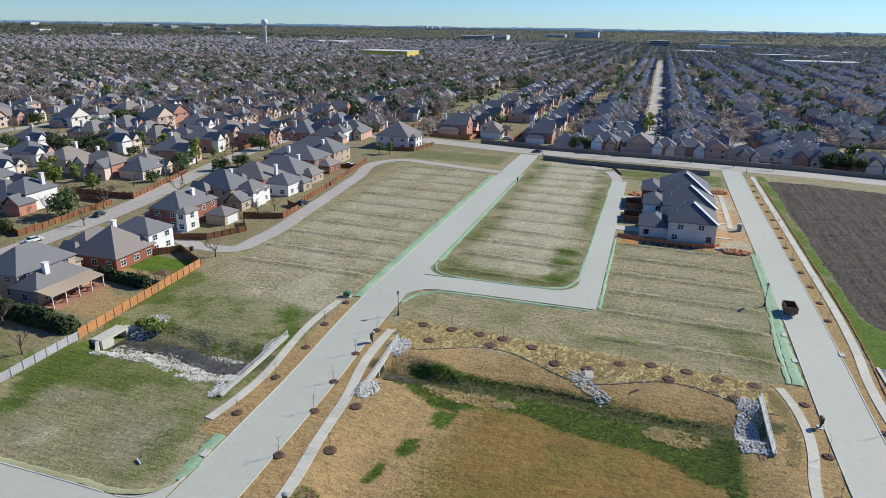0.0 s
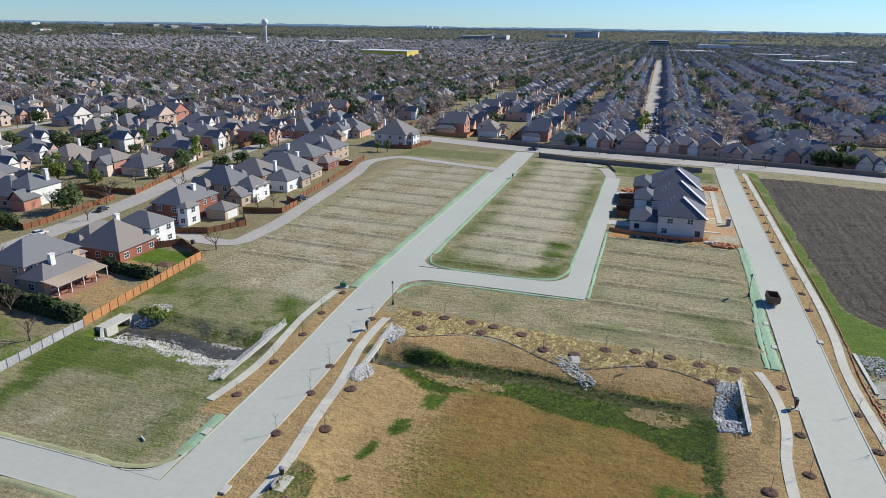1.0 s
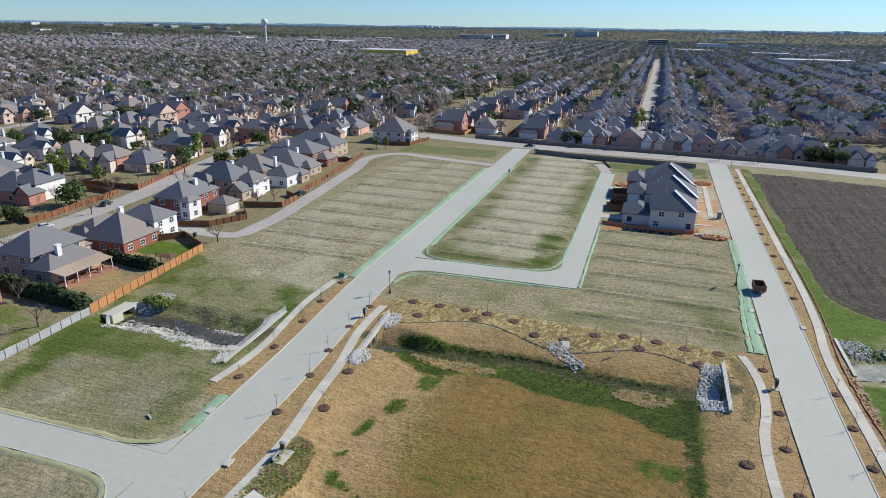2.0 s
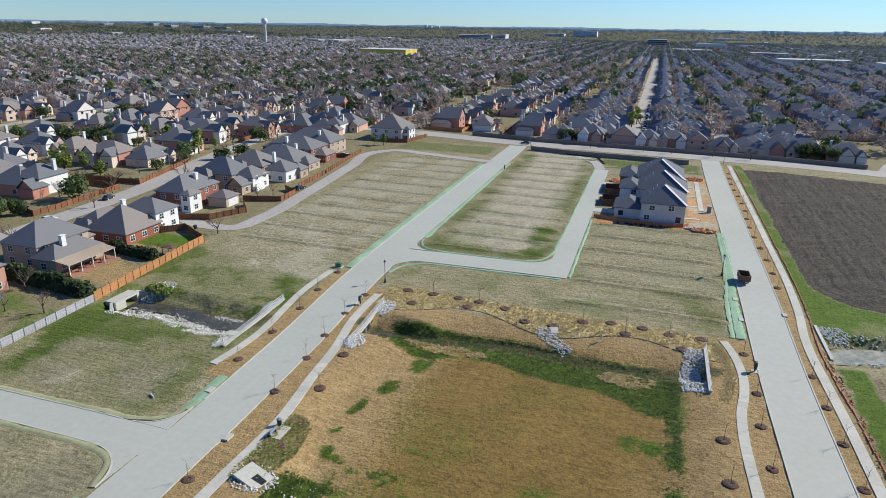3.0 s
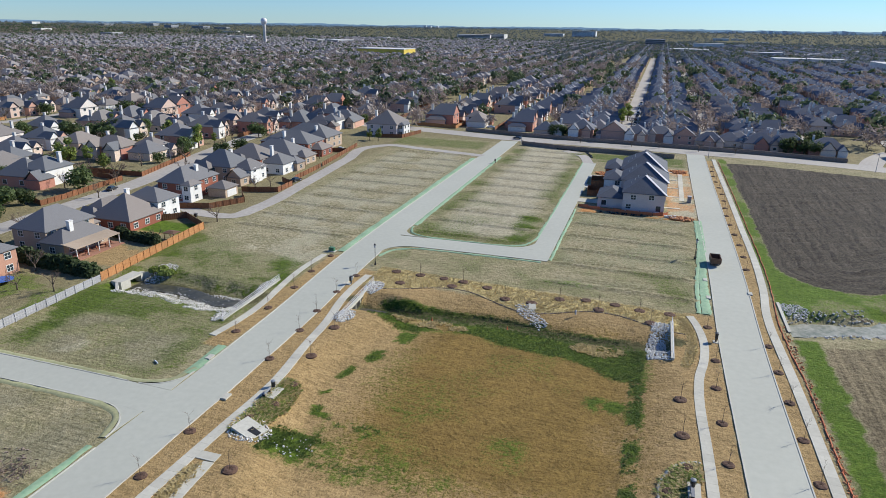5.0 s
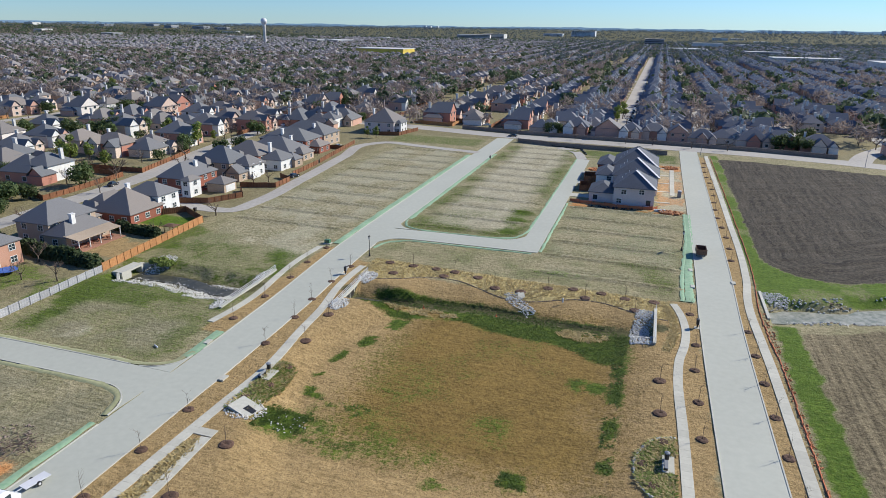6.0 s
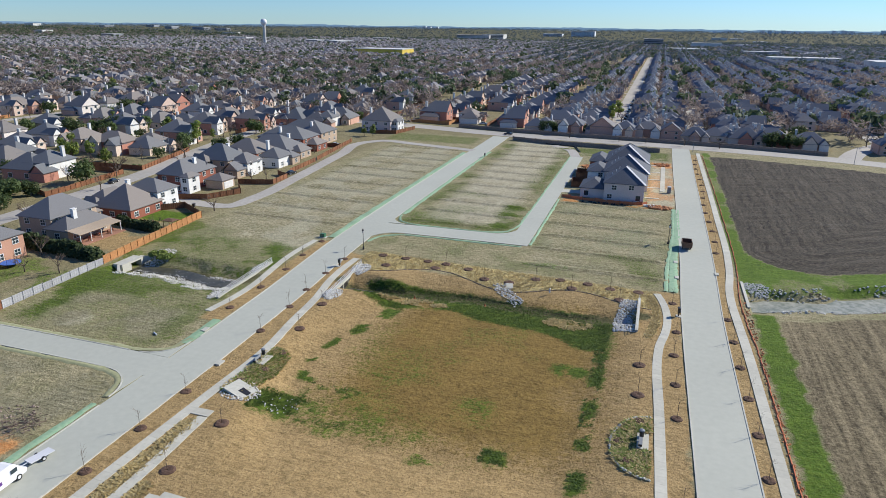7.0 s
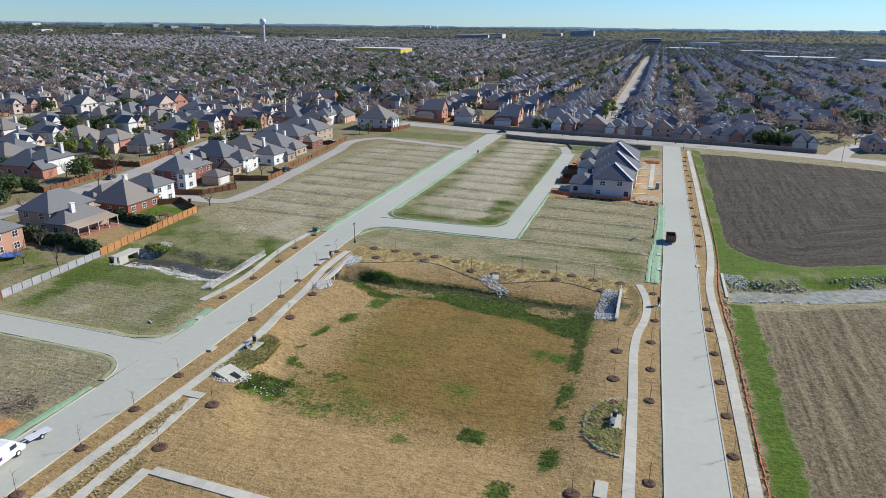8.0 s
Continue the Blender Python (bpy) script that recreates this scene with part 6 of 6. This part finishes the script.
            b = a.cross(d + Vector((0.2, 0.1, 0))).normalized() * 0.42
            s.poly([p - a, p - b, p + a, p + b])
    return single("hedge", s, mat, label, "hedge", "garden hedges")


hedge([(-128 + 2.0 * i, 88.8 - 0.22 * i, 3.2 + 0.5 * math.sin(i)) for i in range(13)], "dense dark green hedge beside a bare yard", 2.2, 330)
hedge([(-119.5 + 1.9 * i, 111.6 - 0.3 * i, 2.5 + 0.3 * math.cos(i)) for i in range(8)], "dense dark green hedge below a brick house", 1.7)
hedge([(-186 + 2.0 * i, 174.5 + 1.6 * math.sin(i), 1.2) for i in range(9)], "loose green shrubs along a fence", 1.1, 160, LEAF)
hedge([(-150 + 3 * i, 90 + i, 2.4) for i in range(4)], "dark green shrubs beside a house", 2.0)
hedge([(-93 + 1.6 * i, 93.5 + 1.2 * math.sin(2 * i), 0.9) for i in range(4)], "green weeds above a culvert", 1.2, 140, LEAFLIGHT)


# ---- the row of new houses under construction ----
NEWROOF = surf("new_dark_shingle", (0.075, 0.086, 0.11), (0.115, 0.127, 0.15), 5.0, 0.85, 0.3, 0.2, 0.85)


def new_houses():
    walls = [(7.5, 187.3, 20.2, 203, 5.9, 0.66, PNK), (-0.4, 190, 7.8, 202, 3.1, 0.55, PNK),
             (6.0, 205, 21.0, 221, 6.1, 0.64, PNK), (0.0, 208, 6.5, 220, 5.2, 0.6, WHT),
             (5.0, 223, 20.5, 244, 6.2, 0.64, PNK), (-1.0, 226, 5.5, 240, 5.4, 0.6, RED)]
    for k in range(3):
        b = walls[2 * k:2 * k + 2]
        root = build_house("new_house", "pale brick new house with dark shingle roofs under construction", b, roof=NEWROOF, group="row of new houses", windows=False)
        x0, y0, x1, y1, e = b[0][:5]
        for x, y, z, f in ((x0 + 3.2, y0, 4.6, "s"), (x0 + 1.9, y0, 1.6, "s"), (x1 - 4.0, y0, 4.9, "s"), (x1, y0 + 4, 1.6, "e"), (x1, y0 + 4, 4.6, "e"), (x1, y0 + 10, 4.6, "e")):
            part("muntin", MUNTIN, None, window(root, x, y, z, f))
        window(root, b[1][0] + 2.0, b[1][1], 1.5, "s", 1.5, 1.6)
        if k == 1:
            part("muntin", MUNTIN, None, window(root, b[1][0] + 4.5, b[1][1], 4.2, "s"))
        # Dark panel on the solid wall stands for a porch's shade.
        part("porch_opening", Shape().box(x1 - 2.4, y0 - 0.05, 0, x1 - 1.0, y0 + 0.1, 2.4), [GLASS], root, "dark panel standing for the shade of a porch opening")
        part("rubbish_bag", Shape().box(x1 - 2.6, y0 - 0.5, 0.05, x1 - 1.2, y0 - 0.1, 0.7), [TRIM], root) if k == 0 else None
        garage_door(root, b[1][0], (b[1][1] + b[1][3]) / 2, "w")
        # pale strips from the ridge to the eave corners, painting glare off the shingles
        o = 0.45
        w = x1 - x0 + 2 * o
        top = Vector(((x0 + x1) / 2, y0 - o + w / 2, e + 0.2 + b[0][5] * w / 2))
        for cx, cy in (((x1 + o), y0 - o), ((x1 + o), y1 + o)):
            c = Vector((cx, cy, e + 0.2))
            t = top if cy < (y0 + y1) / 2 else Vector((top.x, y1 + o - w / 2, top.z))
            d = (c - t)
            side = Vector((d.y, -d.x, 0)).normalized() * 0.42
            up = Vector((0, 0, 0.07))
            part("hip_flashing", Shape().solid([t - side, t + side, c + side, c - side, t - side + up, t + side + up, c + side + up, c - side + up], ((0, 3, 2, 1), (4, 5, 6, 7), (0, 1, 5, 4), (1, 2, 6, 5), (2, 3, 7, 6), (3, 0, 4, 7))), METAL_AND_GLARE, root, "bright strip painting sun glare along a roof hip")
        for i in range(3):
            part("roof_vent", Shape().tube((x0 + 2 + i, y0 + 6 + 2 * i, e + 0.5), (x0 + 2 + i, y0 + 6 + 2 * i, e + 2.5 + 0.72 * i), 0.08, 0.08, 8), METAL_AND_GLARE, root, "small metal roof vent")


new_houses()
fence([(-5.0, 203.5), (0.0, 204), (0, 212), (-5.6, 211.5), (-5.0, 203.5)], 1.9, CEDAR, "brown cedar board fence round a small patio", rails=False)
fence([(-5.2, 219.5), (-0.2, 220), (-0.4, 229), (-5.8, 228.5), (-5.2, 219.5)], 1.9, CEDAR, "brown cedar board fence round a small patio", rails=False)
barrier = thing("orange_barrier", "sagging orange plastic barrier round a building site", "barrier fence")
pts = [(-6.2, 187.5), (-3, 186.4), (1, 185.4), (5, 185.0), (9, 184.4), (13, 184.2), (17, 184.4), (20, 185.4), (21.5, 187.5)]
rr = random.Random(8)
for (ax, ay), (bx, by) in zip(pts, pts[1:]):
    ha, hb = rr.uniform(0.7, 1.2), rr.uniform(0.7, 1.2)
    part("mesh_panel", Shape().solid([(ax, ay, 0), (bx, by, 0), (bx, by + 0.2, hb), (ax, ay + 0.2, ha), (ax, ay + 0.06, 0), (bx, by + 0.06, 0), (bx, by + 0.26, hb), (ax, ay + 0.26, ha)], wing), ORANGE, barrier)
    part("stake", Shape().box(ax - 0.04, ay - 0.04, -0.1, ax + 0.04, ay + 0.04, 1.3), BARK, barrier)
rocks(oval(160, 25.5, 183.5, 3.6, 1.8, 61) + oval(90, 26, 256, 3, 3, 62) + oval(70, -3.5, 242, 2, 3, 63), 0.5, "orange clay spoil heaps", 13, CLAY, "spoil")
rocks(oval(60, 10, 183.4, 9, 0.9, 64), 0.35, "grey builders' rubble beside a wall", 14, BLACK, "rubble")
rocks(oval(40, 22.5, 184.3, 2, 0.8, 65), 0.5, "pale sacks and rubble", 15, ROCK, "rubble")
site = thing("portable_toilet", "grey portable toilet on a building site", "portable toilet", at=(28.4, 206, 0))
part("cabin", Shape().box(-0.6, -0.6, 0, 0.6, 0.6, 2.1), FARGREY, site)
part("roof", Shape().hip(-0.6, -0.6, 0.6, 0.6, 2.1, 0.3, 0.06, 0.08), WHITEPAINT, site)


# ---- street furniture ----
def street_lamp(x, y, label="black cast post lamp beside a street"):
    root = thing("street_lamp", label, "street lamp", "post lamps", at=(x, y, 0))
    part("base", Shape().lathe([(0.26, 0), (0.26, 0.25), (0.18, 0.5), (0.13, 0.9)], 10), BLACK, root)
    part("pole", Shape().tube((0, 0, 0.8), (0, 0, 4.3), 0.085, 0.065, 10), BLACK, root)
    part("lantern", Shape().lathe([(0.1, 4.3), (0.22, 4.45), (0.28, 4.95), (0.24, 5.0)], 8), TRIM, root, "frosted lantern glass")
    part("cap", Shape().lathe([(0.33, 5.0), (0.3, 5.1), (0.12, 5.3), (0.03, 5.5)], 8), BLACK, root)


def mailbox_cluster(x, y, turn=0.0):
    root = thing("mailbox", "black pedestal mailbox cluster on concrete", "mailbox", "mailboxes", at=(x, y, 0.13), turn=turn)
    part("pedestal", Shape().box(-0.12, -0.12, 0, 0.12, 0.12, 0.75), BLACK, root)
    part("cabinet", Shape().box(-0.42, -0.25, 0.75, 0.42, 0.25, 1.65), BLACK, root)
    part("cap", Shape().hip(-0.42, -0.25, 0.42, 0.25, 1.65, 0.3, 0.05, 0.04), BLACK, root)
    for i in range(4):
        part("door", Shape().box(-0.36, -0.28, 0.8 + 0.21 * i, 0.36, -0.25, 0.98 + 0.21 * i), FARGREY, root)


street_lamp(-46.2, 114.6)
street_lamp(27.9, 146.0)
mailbox_cluster(-46.3, 101.3, 90)
mailbox_cluster(29.7, 97.8, 90)
mailbox_cluster(-48.0, 246.7, 90)
green_box = thing("utility_box", "green steel utility box on a pad", "utility box", at=(-60.6, 120.2, 0))
part("pad", Shape().box(-1.0, -0.8, -0.05, 1.0, 0.8, 0.12), KERB, green_box)
part("cabinet", Shape().box(-0.7, -0.5, 0.12, 0.7, 0.5, 1.05), surf("green_steel", (0.05, 0.16, 0.08), (0.07, 0.2, 0.1), 2.0, 0.5, 0.0), green_box)


def power_pole(x, y, h=9.0):
    root = thing("street_light", "tall grey street light with an arm", "street light", "tall street lights", at=(x, y, 0))
    part("pole", Shape().tube((0, 0, 0), (0, 0, h), 0.12, 0.07, 8), FARGREY, root)
    part("arm", Shape().tube((0, 0, h - 0.2), (-1.8, 0, h + 0.3), 0.05, 0.04, 6), FARGREY, root)
    part("lamp_head", Shape().box(-2.5, -0.15, h + 0.2, -1.7, 0.15, h + 0.35), FARGREY, root)


for x, y in ((39.4, 294), (-47.0, 298), (-175, 200), (104, 287)):
    power_pole(x, y, 7.5)


def bench(x, y, turn):
    root = thing("bench", "grey metal bench on a concrete pad", "bench", "benches", at=(x, y, 0.13), turn=turn)
    part("seat", Shape().box(-0.9, -0.25, 0.42, 0.9, 0.25, 0.47), FARGREY, root)
    part("backrest", Shape().box(-0.9, 0.22, 0.5, 0.9, 0.28, 0.95), FARGREY, root)
    for dx in (-0.75, 0.75):
        part("leg", Shape().box(dx - 0.05, -0.22, 0, dx + 0.05, 0.28, 0.42), BLACK, root)


bench(23.9, 51.2, 90)
bench(-38.8, 54.6, -90)
for x, y, tn in ((24.0, 53.0, 90), (-39.0, 57.0, -90)):
    r = thing("litter_bin", "dark square litter bin with a lid", "litter bin", "litter bins", at=(x, y, 0.13), turn=tn)
    part("body", Shape().lathe([(0.3, 0), (0.36, 0.9)], 10), BLACK, r)
    part("lid", Shape().lathe([(0.4, 0.9), (0.36, 1.05), (0.1, 1.15)], 10), FARGREY, r)
for x, y, rad in ((22.5, 47.0, 0.9), (21.2, 51.5, 0.9), (23.6, 57.0, 0.8), (-37.8, 48.2, 0.9), (-36.5, 53, 0.8), (-37.0, 59.5, 0.8)):
    mulch_ring(x, y, rad, "dark mulch ring in a planting bed")


# ---- vehicles ----
def wheel(parent, x, y, r, w=0.24):
    t = part("wheel", Shape().tube((x, y - w / 2, r), (x, y + w / 2, r), r, r, 18), BLACK, parent, "black rubber tyre")
    s = 1 if y > 0 else -1
    part("rim", Shape().tube((x, y + s * w / 2, r), (x, y + s * (w / 2 + 0.02), r), r * 0.6, r * 0.55, 14), METAL_AND_GLARE, t)


def body_of(profile, w, tuck=0.12):
    """A vehicle body: a side outline with a narrower top, carried across its width."""
    s = Shape()
    n = len(profile)
    zmax = max(z for _, z in profile)
    half = lambda z: w / 2 - tuck * max(0, (z - 0.55 * zmax) / (0.45 * zmax))
    pts = [(x, -half(z), z) for x, z in profile] + [(x, half(z), z) for x, z in profile]
    return s.solid(pts, [tuple(range(n - 1, -1, -1)), tuple(range(n, 2 * n))] + [(i, (i + 1) % n, n + (i + 1) % n, n + i) for i in range(n)])


def car(x, y, turn, mat, label, name="car"):
    root = thing(name, label, "car", "parked cars", at=(x, y, 0.05), turn=turn)
    part("body", body_of([(-2.2, 0.35), (2.2, 0.35), (2.25, 0.7), (1.3, 0.95), (-1.5, 1.0), (-2.25, 0.9)], 1.8, 0.05), mat, root)
    part("cabin", body_of([(-1.7, 0.95), (1.1, 0.93), (0.5, 1.42), (-1.3, 1.45)], 1.7, 0.25), GLASS, root, "dark glazed cabin")
    part("roof", Shape().box(-1.25, -0.6, 1.43, 0.5, 0.6, 1.49), mat, root)
    for wx in (-1.35, 1.35):
        for wy in (-0.82, 0.82):
            wheel(root, wx, wy, 0.33)


car(-108.6, 186.5, 78, DARKPAINT, "dark blue car parked behind a fence")
car(-194, 228, 150, DARKPAINT, "black car parked at a kerb")
car(-52, 312, 172, DARKPAINT, "dark car on the cross road")
car(-74, 345, 10, WHITEPAINT, "white car outside a brick house")
car(-138, 172, 80, DARKPAINT, "dark car behind a house")
car(-157, 126, 80, WHITEPAINT, "white car parked in a street")
car(-160, 152, 100, DARKPAINT, "dark car parked in a street")
car(-180, 300, 90, WHITEPAINT, "white car parked in a street")
car(-122, 250, 90, WHITEPAINT, "white car in a driveway")
for k in range(12):
    car(3.4, 372 + 13 * k, 90, (DARKPAINT, WHITEPAINT, DARKPAINT)[k % 3], "car parked along a straight street")
van = thing("van", "white panel van parked at a kerb", "van", at=(-50.4, 16.4, 0.05), turn=94)
van.scale = (1.16, 1.12, 1.1)
part("body", body_of([(-2.9, 0.4), (2.75, 0.4), (2.9, 0.9), (2.5, 1.2), (1.7, 2.15), (1.2, 2.35), (-2.6, 2.35), (-2.9, 2.1)], 2.0, 0.22), WHITEPAINT, van)
part("windscreen", Shape().solid([(2.48, -0.82, 1.25), (2.48, 0.82, 1.25), (1.78, 0.72, 2.12), (1.78, -0.72, 2.12), (2.42, -0.82, 1.22), (2.42, 0.82, 1.22), (1.72, 0.72, 2.09), (1.72, -0.72, 2.09)], wing), GLASS, van)
for sy in (-1, 1):
    part("side_window", Shape().box(1.0, sy * 1.0 - 0.02, 1.3, 1.75, sy * 1.0 + 0.02, 1.8), GLASS, van)
part("side_stripe", Shape().box(-1.2, -1.03, 0.9, -0.2, -0.98, 1.3), surf("purple_sign", (0.1, 0.03, 0.2), (0.12, 0.04, 0.24), 1.0, 0.4, 0.0), van, "plain purple panel")
for wx in (-1.9, 1.8):
    for wy in (-0.9, 0.9):
        wheel(van, wx, wy, 0.36)
tr = thing("flat_trailer", "small white flat trailer beside a kerb", "trailer", at=(-50.6, 22.6, 0.05), turn=80)
part("bed", Shape().box(-1.6, -0.7, 0.45, 1.6, 0.7, 0.55), WHITEPAINT, tr)
part("drawbar", Shape().box(-2.8, -0.06, 0.42, -1.6, 0.06, 0.5), METAL_AND_GLARE, tr)
for wy in (-0.78, 0.78):
    wheel(tr, 0.0, wy, 0.3)
dump = thing("dump_trailer", "rusty brown open-topped dump trailer on the street", "trailer", at=(32.4, 143.4, 0.05), turn=92)
part("floor", Shape().box(-2.0, -1.15, 0.75, 2.0, 1.15, 0.85), RUST, dump)
for a, b, c, d in ((-2.0, -1.2, 2.0, -1.1), (-2.0, 1.1, 2.0, 1.2), (-2.05, -1.2, -1.95, 1.2), (1.95, -1.2, 2.05, 1.2)):
    part("side_wall", Shape().box(a, b, 0.75, c, d, 2.1), RUST, dump)
for i in range(5):
    part("rib", Shape().box(-1.8 + 0.9 * i - 0.05, -1.27, 0.75, -1.8 + 0.9 * i + 0.05, -1.19, 2.15), RUST, dump)
part("drawbar", Shape().box(2.0, -0.08, 0.6, 3.3, 0.08, 0.75), BLACK, dump)
for wx in (-0.5, 0.5):
    for wy in (-1.0, 1.0):
        wheel(dump, wx, wy, 0.38)

# the yard of the tan house: a patio roof on posts with furniture under it
patio = thing("patio_cover", "shingled patio roof on white posts", "patio roof")
part("roof", Shape().solid([(-119.6, 93, 3.3), (-115, 93, 2.6), (-115, 107.2, 2.6), (-119.6, 107.2, 3.3), (-119.6, 93, 3.5), (-115, 93, 2.8), (-115, 107.2, 2.8), (-119.6, 107.2, 3.5)], wing), surf("tan_shingle", (0.36, 0.28, 0.2), (0.46, 0.37, 0.28), 3.0, 0.9, 0.2), patio)
for i in range(5):
    part("post", Shape().box(-115.3, 93.3 + 3.4 * i - 0.08, -0.1, -115.1, 93.3 + 3.4 * i + 0.08, 2.65), TRIM, patio)
single("patio_slab", Shape().box(-119.2, 92.8, -0.2, -114, 107.6, 0.1), surf("patio_brick", (0.3, 0.14, 0.09), (0.42, 0.22, 0.15), 3.0, 0.9, 0.2), "red brick patio paving", "patio")
for i in range(6):
    x, y = -116.5 + 0.6 * math.sin(i * 2), 94.5 + 2.2 * i
    r = thing("garden_chair", "reddish garden chair on a patio", "chair", "patio chairs", at=(x, y, 0.1), turn=40 * i)
    part("seat", Shape().box(-0.3, -0.3, 0.38, 0.3, 0.3, 0.46), REDBRICK, r)
    part("backrest", Shape().box(-0.3, 0.24, 0.46, 0.3, 0.32, 1.0), REDBRICK, r)
    for a, b in ((-0.25, -0.25), (0.25, -0.25), (-0.25, 0.25), (0.25, 0.25)):
        part("leg", Shape().box(a - 0.03, b - 0.03, 0, a + 0.03, b + 0.03, 0.38), BLACK, r)
shed = thing("shed", "small brown garden shelter beside a fence", "shed", at=(-104.8, 114.3, 0))
part("roof", Shape().hip(-1.6, -1.2, 1.6, 1.2, 1.9, 0.25, 0.3, 0.12), RUST, shed)
for a in (-1.5, 1.5):
    for b in (-1.1, 1.1):
        part("post", Shape().box(a - 0.06, b - 0.06, -0.1, a + 0.06, b + 0.06, 1.9), CEDAR, shed)
b = thing("wheelie_bin", "black wheeled rubbish bin beside an alley", "bin", at=(-112.5, 134.2, 0))
part("body", Shape().solid([(-0.3, -0.3, 0), (0.3, -0.3, 0), (0.3, 0.3, 0), (-0.3, 0.3, 0), (-0.38, -0.38, 1.0), (0.38, -0.38, 1.0), (0.38, 0.38, 1.0), (-0.38, 0.38, 1.0)], ((3, 2, 1, 0), (4, 5, 6, 7), (0, 1, 5, 4), (1, 2, 6, 5), (2, 3, 7, 6), (3, 0, 4, 7))), BLACK, b)
part("lid", Shape().box(-0.42, -0.42, 1.0, 0.42, 0.42, 1.1), BLACK, b)


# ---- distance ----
# Distance haze put into the ridge's blue colour and a faint glow.
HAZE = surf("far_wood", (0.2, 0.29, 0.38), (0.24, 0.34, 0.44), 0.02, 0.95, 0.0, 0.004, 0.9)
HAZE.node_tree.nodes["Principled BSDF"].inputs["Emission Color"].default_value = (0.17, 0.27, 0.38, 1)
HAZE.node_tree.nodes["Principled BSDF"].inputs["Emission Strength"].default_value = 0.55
tower = thing("water_tower", "pale grey water tower with a round tank", "water tower", at=(-1000, 1588, 0))
part("stem", Shape().lathe([(5, 0), (4, 8), (3.6, 44), (4.5, 50)], 20), PALEWALL, tower, smooth=True)
part("tank", Shape().lathe([(4.0, 50), (7.0, 53.5), (8.5, 57.5), (8.0, 62), (5.5, 65.5), (1.5, 67), (0.1, 67.1)], 24), WHITEPAINT, tower, smooth=True)


# Pale blue that paints the skyline haze over far blocks.
TOWERPAINT = surf("pale_tower_cladding", (0.6, 0.66, 0.72), (0.68, 0.73, 0.78), 0.05, 0.7, 0.0)


def big_box(x, y, w, d, h, mat, label, turn=0.0, name="warehouse", bands=0):
    root = thing(name, label, "building", "far commercial buildings", at=(x, y, float(rise(x, y))), turn=turn)
    part("wall", Shape().box(-w / 2, -d / 2, -0.3, w / 2, d / 2, h), mat, root)
    part("roof", Shape().box(-w / 2 - 0.3, -d / 2 - 0.3, h, w / 2 + 0.3, d / 2 + 0.3, h + 0.8), PALEWALL, root, "pale flat roof")
    for i in range(bands):
        z = h * (i + 0.35) / bands
        part("window_band", Shape().box(-w / 2 + 1, -d / 2 - 0.1, z, w / 2 - 1, -d / 2 + 0.1, z + h / bands * 0.45), GLASS, root)


big_box(-470, 1150, 92, 60, 13, YELLOW, "yellow big-box store with a pale roof", 0, bands=0)
big_box(-705, 2640, 130, 60, 18, PALEWALL, "long white office building", 10, "office_building", 4)
big_box(-640, 2720, 90, 60, 20, PALEWALL, "white office block far off", 0, "office_building", 4)
big_box(-345, 3300, 110, 60, 24, TOWERPAINT, "dark grey office block", 0, "office_building", 5)
big_box(-480, 3250, 90, 50, 12, TOWERPAINT, "low grey office building", 0, "office_building", 3)
big_box(255, 1290, 110, 50, 9, PALEWALL, "low warehouse with a white roof", 0)
big_box(345, 1120, 60, 70, 12, PALEWALL, "pale warehouse beside trees", 0)
big_box(-10, 2300, 60, 40, 22, FARGREY, "plain grey office block", 0, "office_building", 4)
big_box(140, 2100, 80, 40, 16, PALEWALL, "pale low commercial building", 0)
rb = random.Random(77)
for i in range(18):
    y = rb.uniform(1500, 3200)
    big_box(rb.uniform(0.02, 0.36) * y, y, rb.uniform(30, 70), rb.uniform(30, 60), rb.uniform(5, 10), rb.choice((PALEWALL, PALEWALL, FARGREY)), "far low commercial building", rb.uniform(-8, 8))
for i in range(14):
    y = rb.uniform(1700, 3200)
    big_box(rb.uniform(-1.2, -0.3) * y, y, rb.uniform(30, 90), rb.uniform(30, 60), rb.uniform(7, 12), rb.choice((PALEWALL, FARGREY)), "far low commercial building", rb.uniform(-8, 8))
for x0, n, hh in ((1150, 6, 70), (560, 7, 62), (930, 4, 66), (1290, 5, 60), (-1500, 4, 60), (300, 5, 58)):
    for i in range(n):
        big_box(x0 + i * rb.uniform(25, 34), 4300 + rb.uniform(-60, 60), rb.uniform(14, 26), 20, (hh - 56) * 0.8 + rb.uniform(4, 14), TOWERPAINT, "far tower block on the skyline, painted pale for haze", 0, "tower_block", 0)


def far_ridge():
    """The wooded rise at the horizon, uneven along its top, in haze-painted blue."""
    s = Shape()
    n = 420
    for i in range(n + 1):
        t = radians(-80 + 135 * i / n)
        r = 4750
        z = 44 + 12 * float(rough_noise(i * 9.0, 3.0, 60)) + 4 * rb.random()
        x, y = r * math.sin(t), r * math.cos(t)
        s.v += [(x, y, -40), (x, y, z), (x * 1.02, y * 1.02, -40)]
    for i in range(n):
        a = 3 * i
        s.f += [(a, a + 3, a + 4, a + 1), (a + 1, a + 4, a + 5, a + 2)]
        s.m += [0, 0]
    return single("backdrop", s, HAZE, "wooded rise at the horizon, painted haze blue", "horizon", kind="structure")


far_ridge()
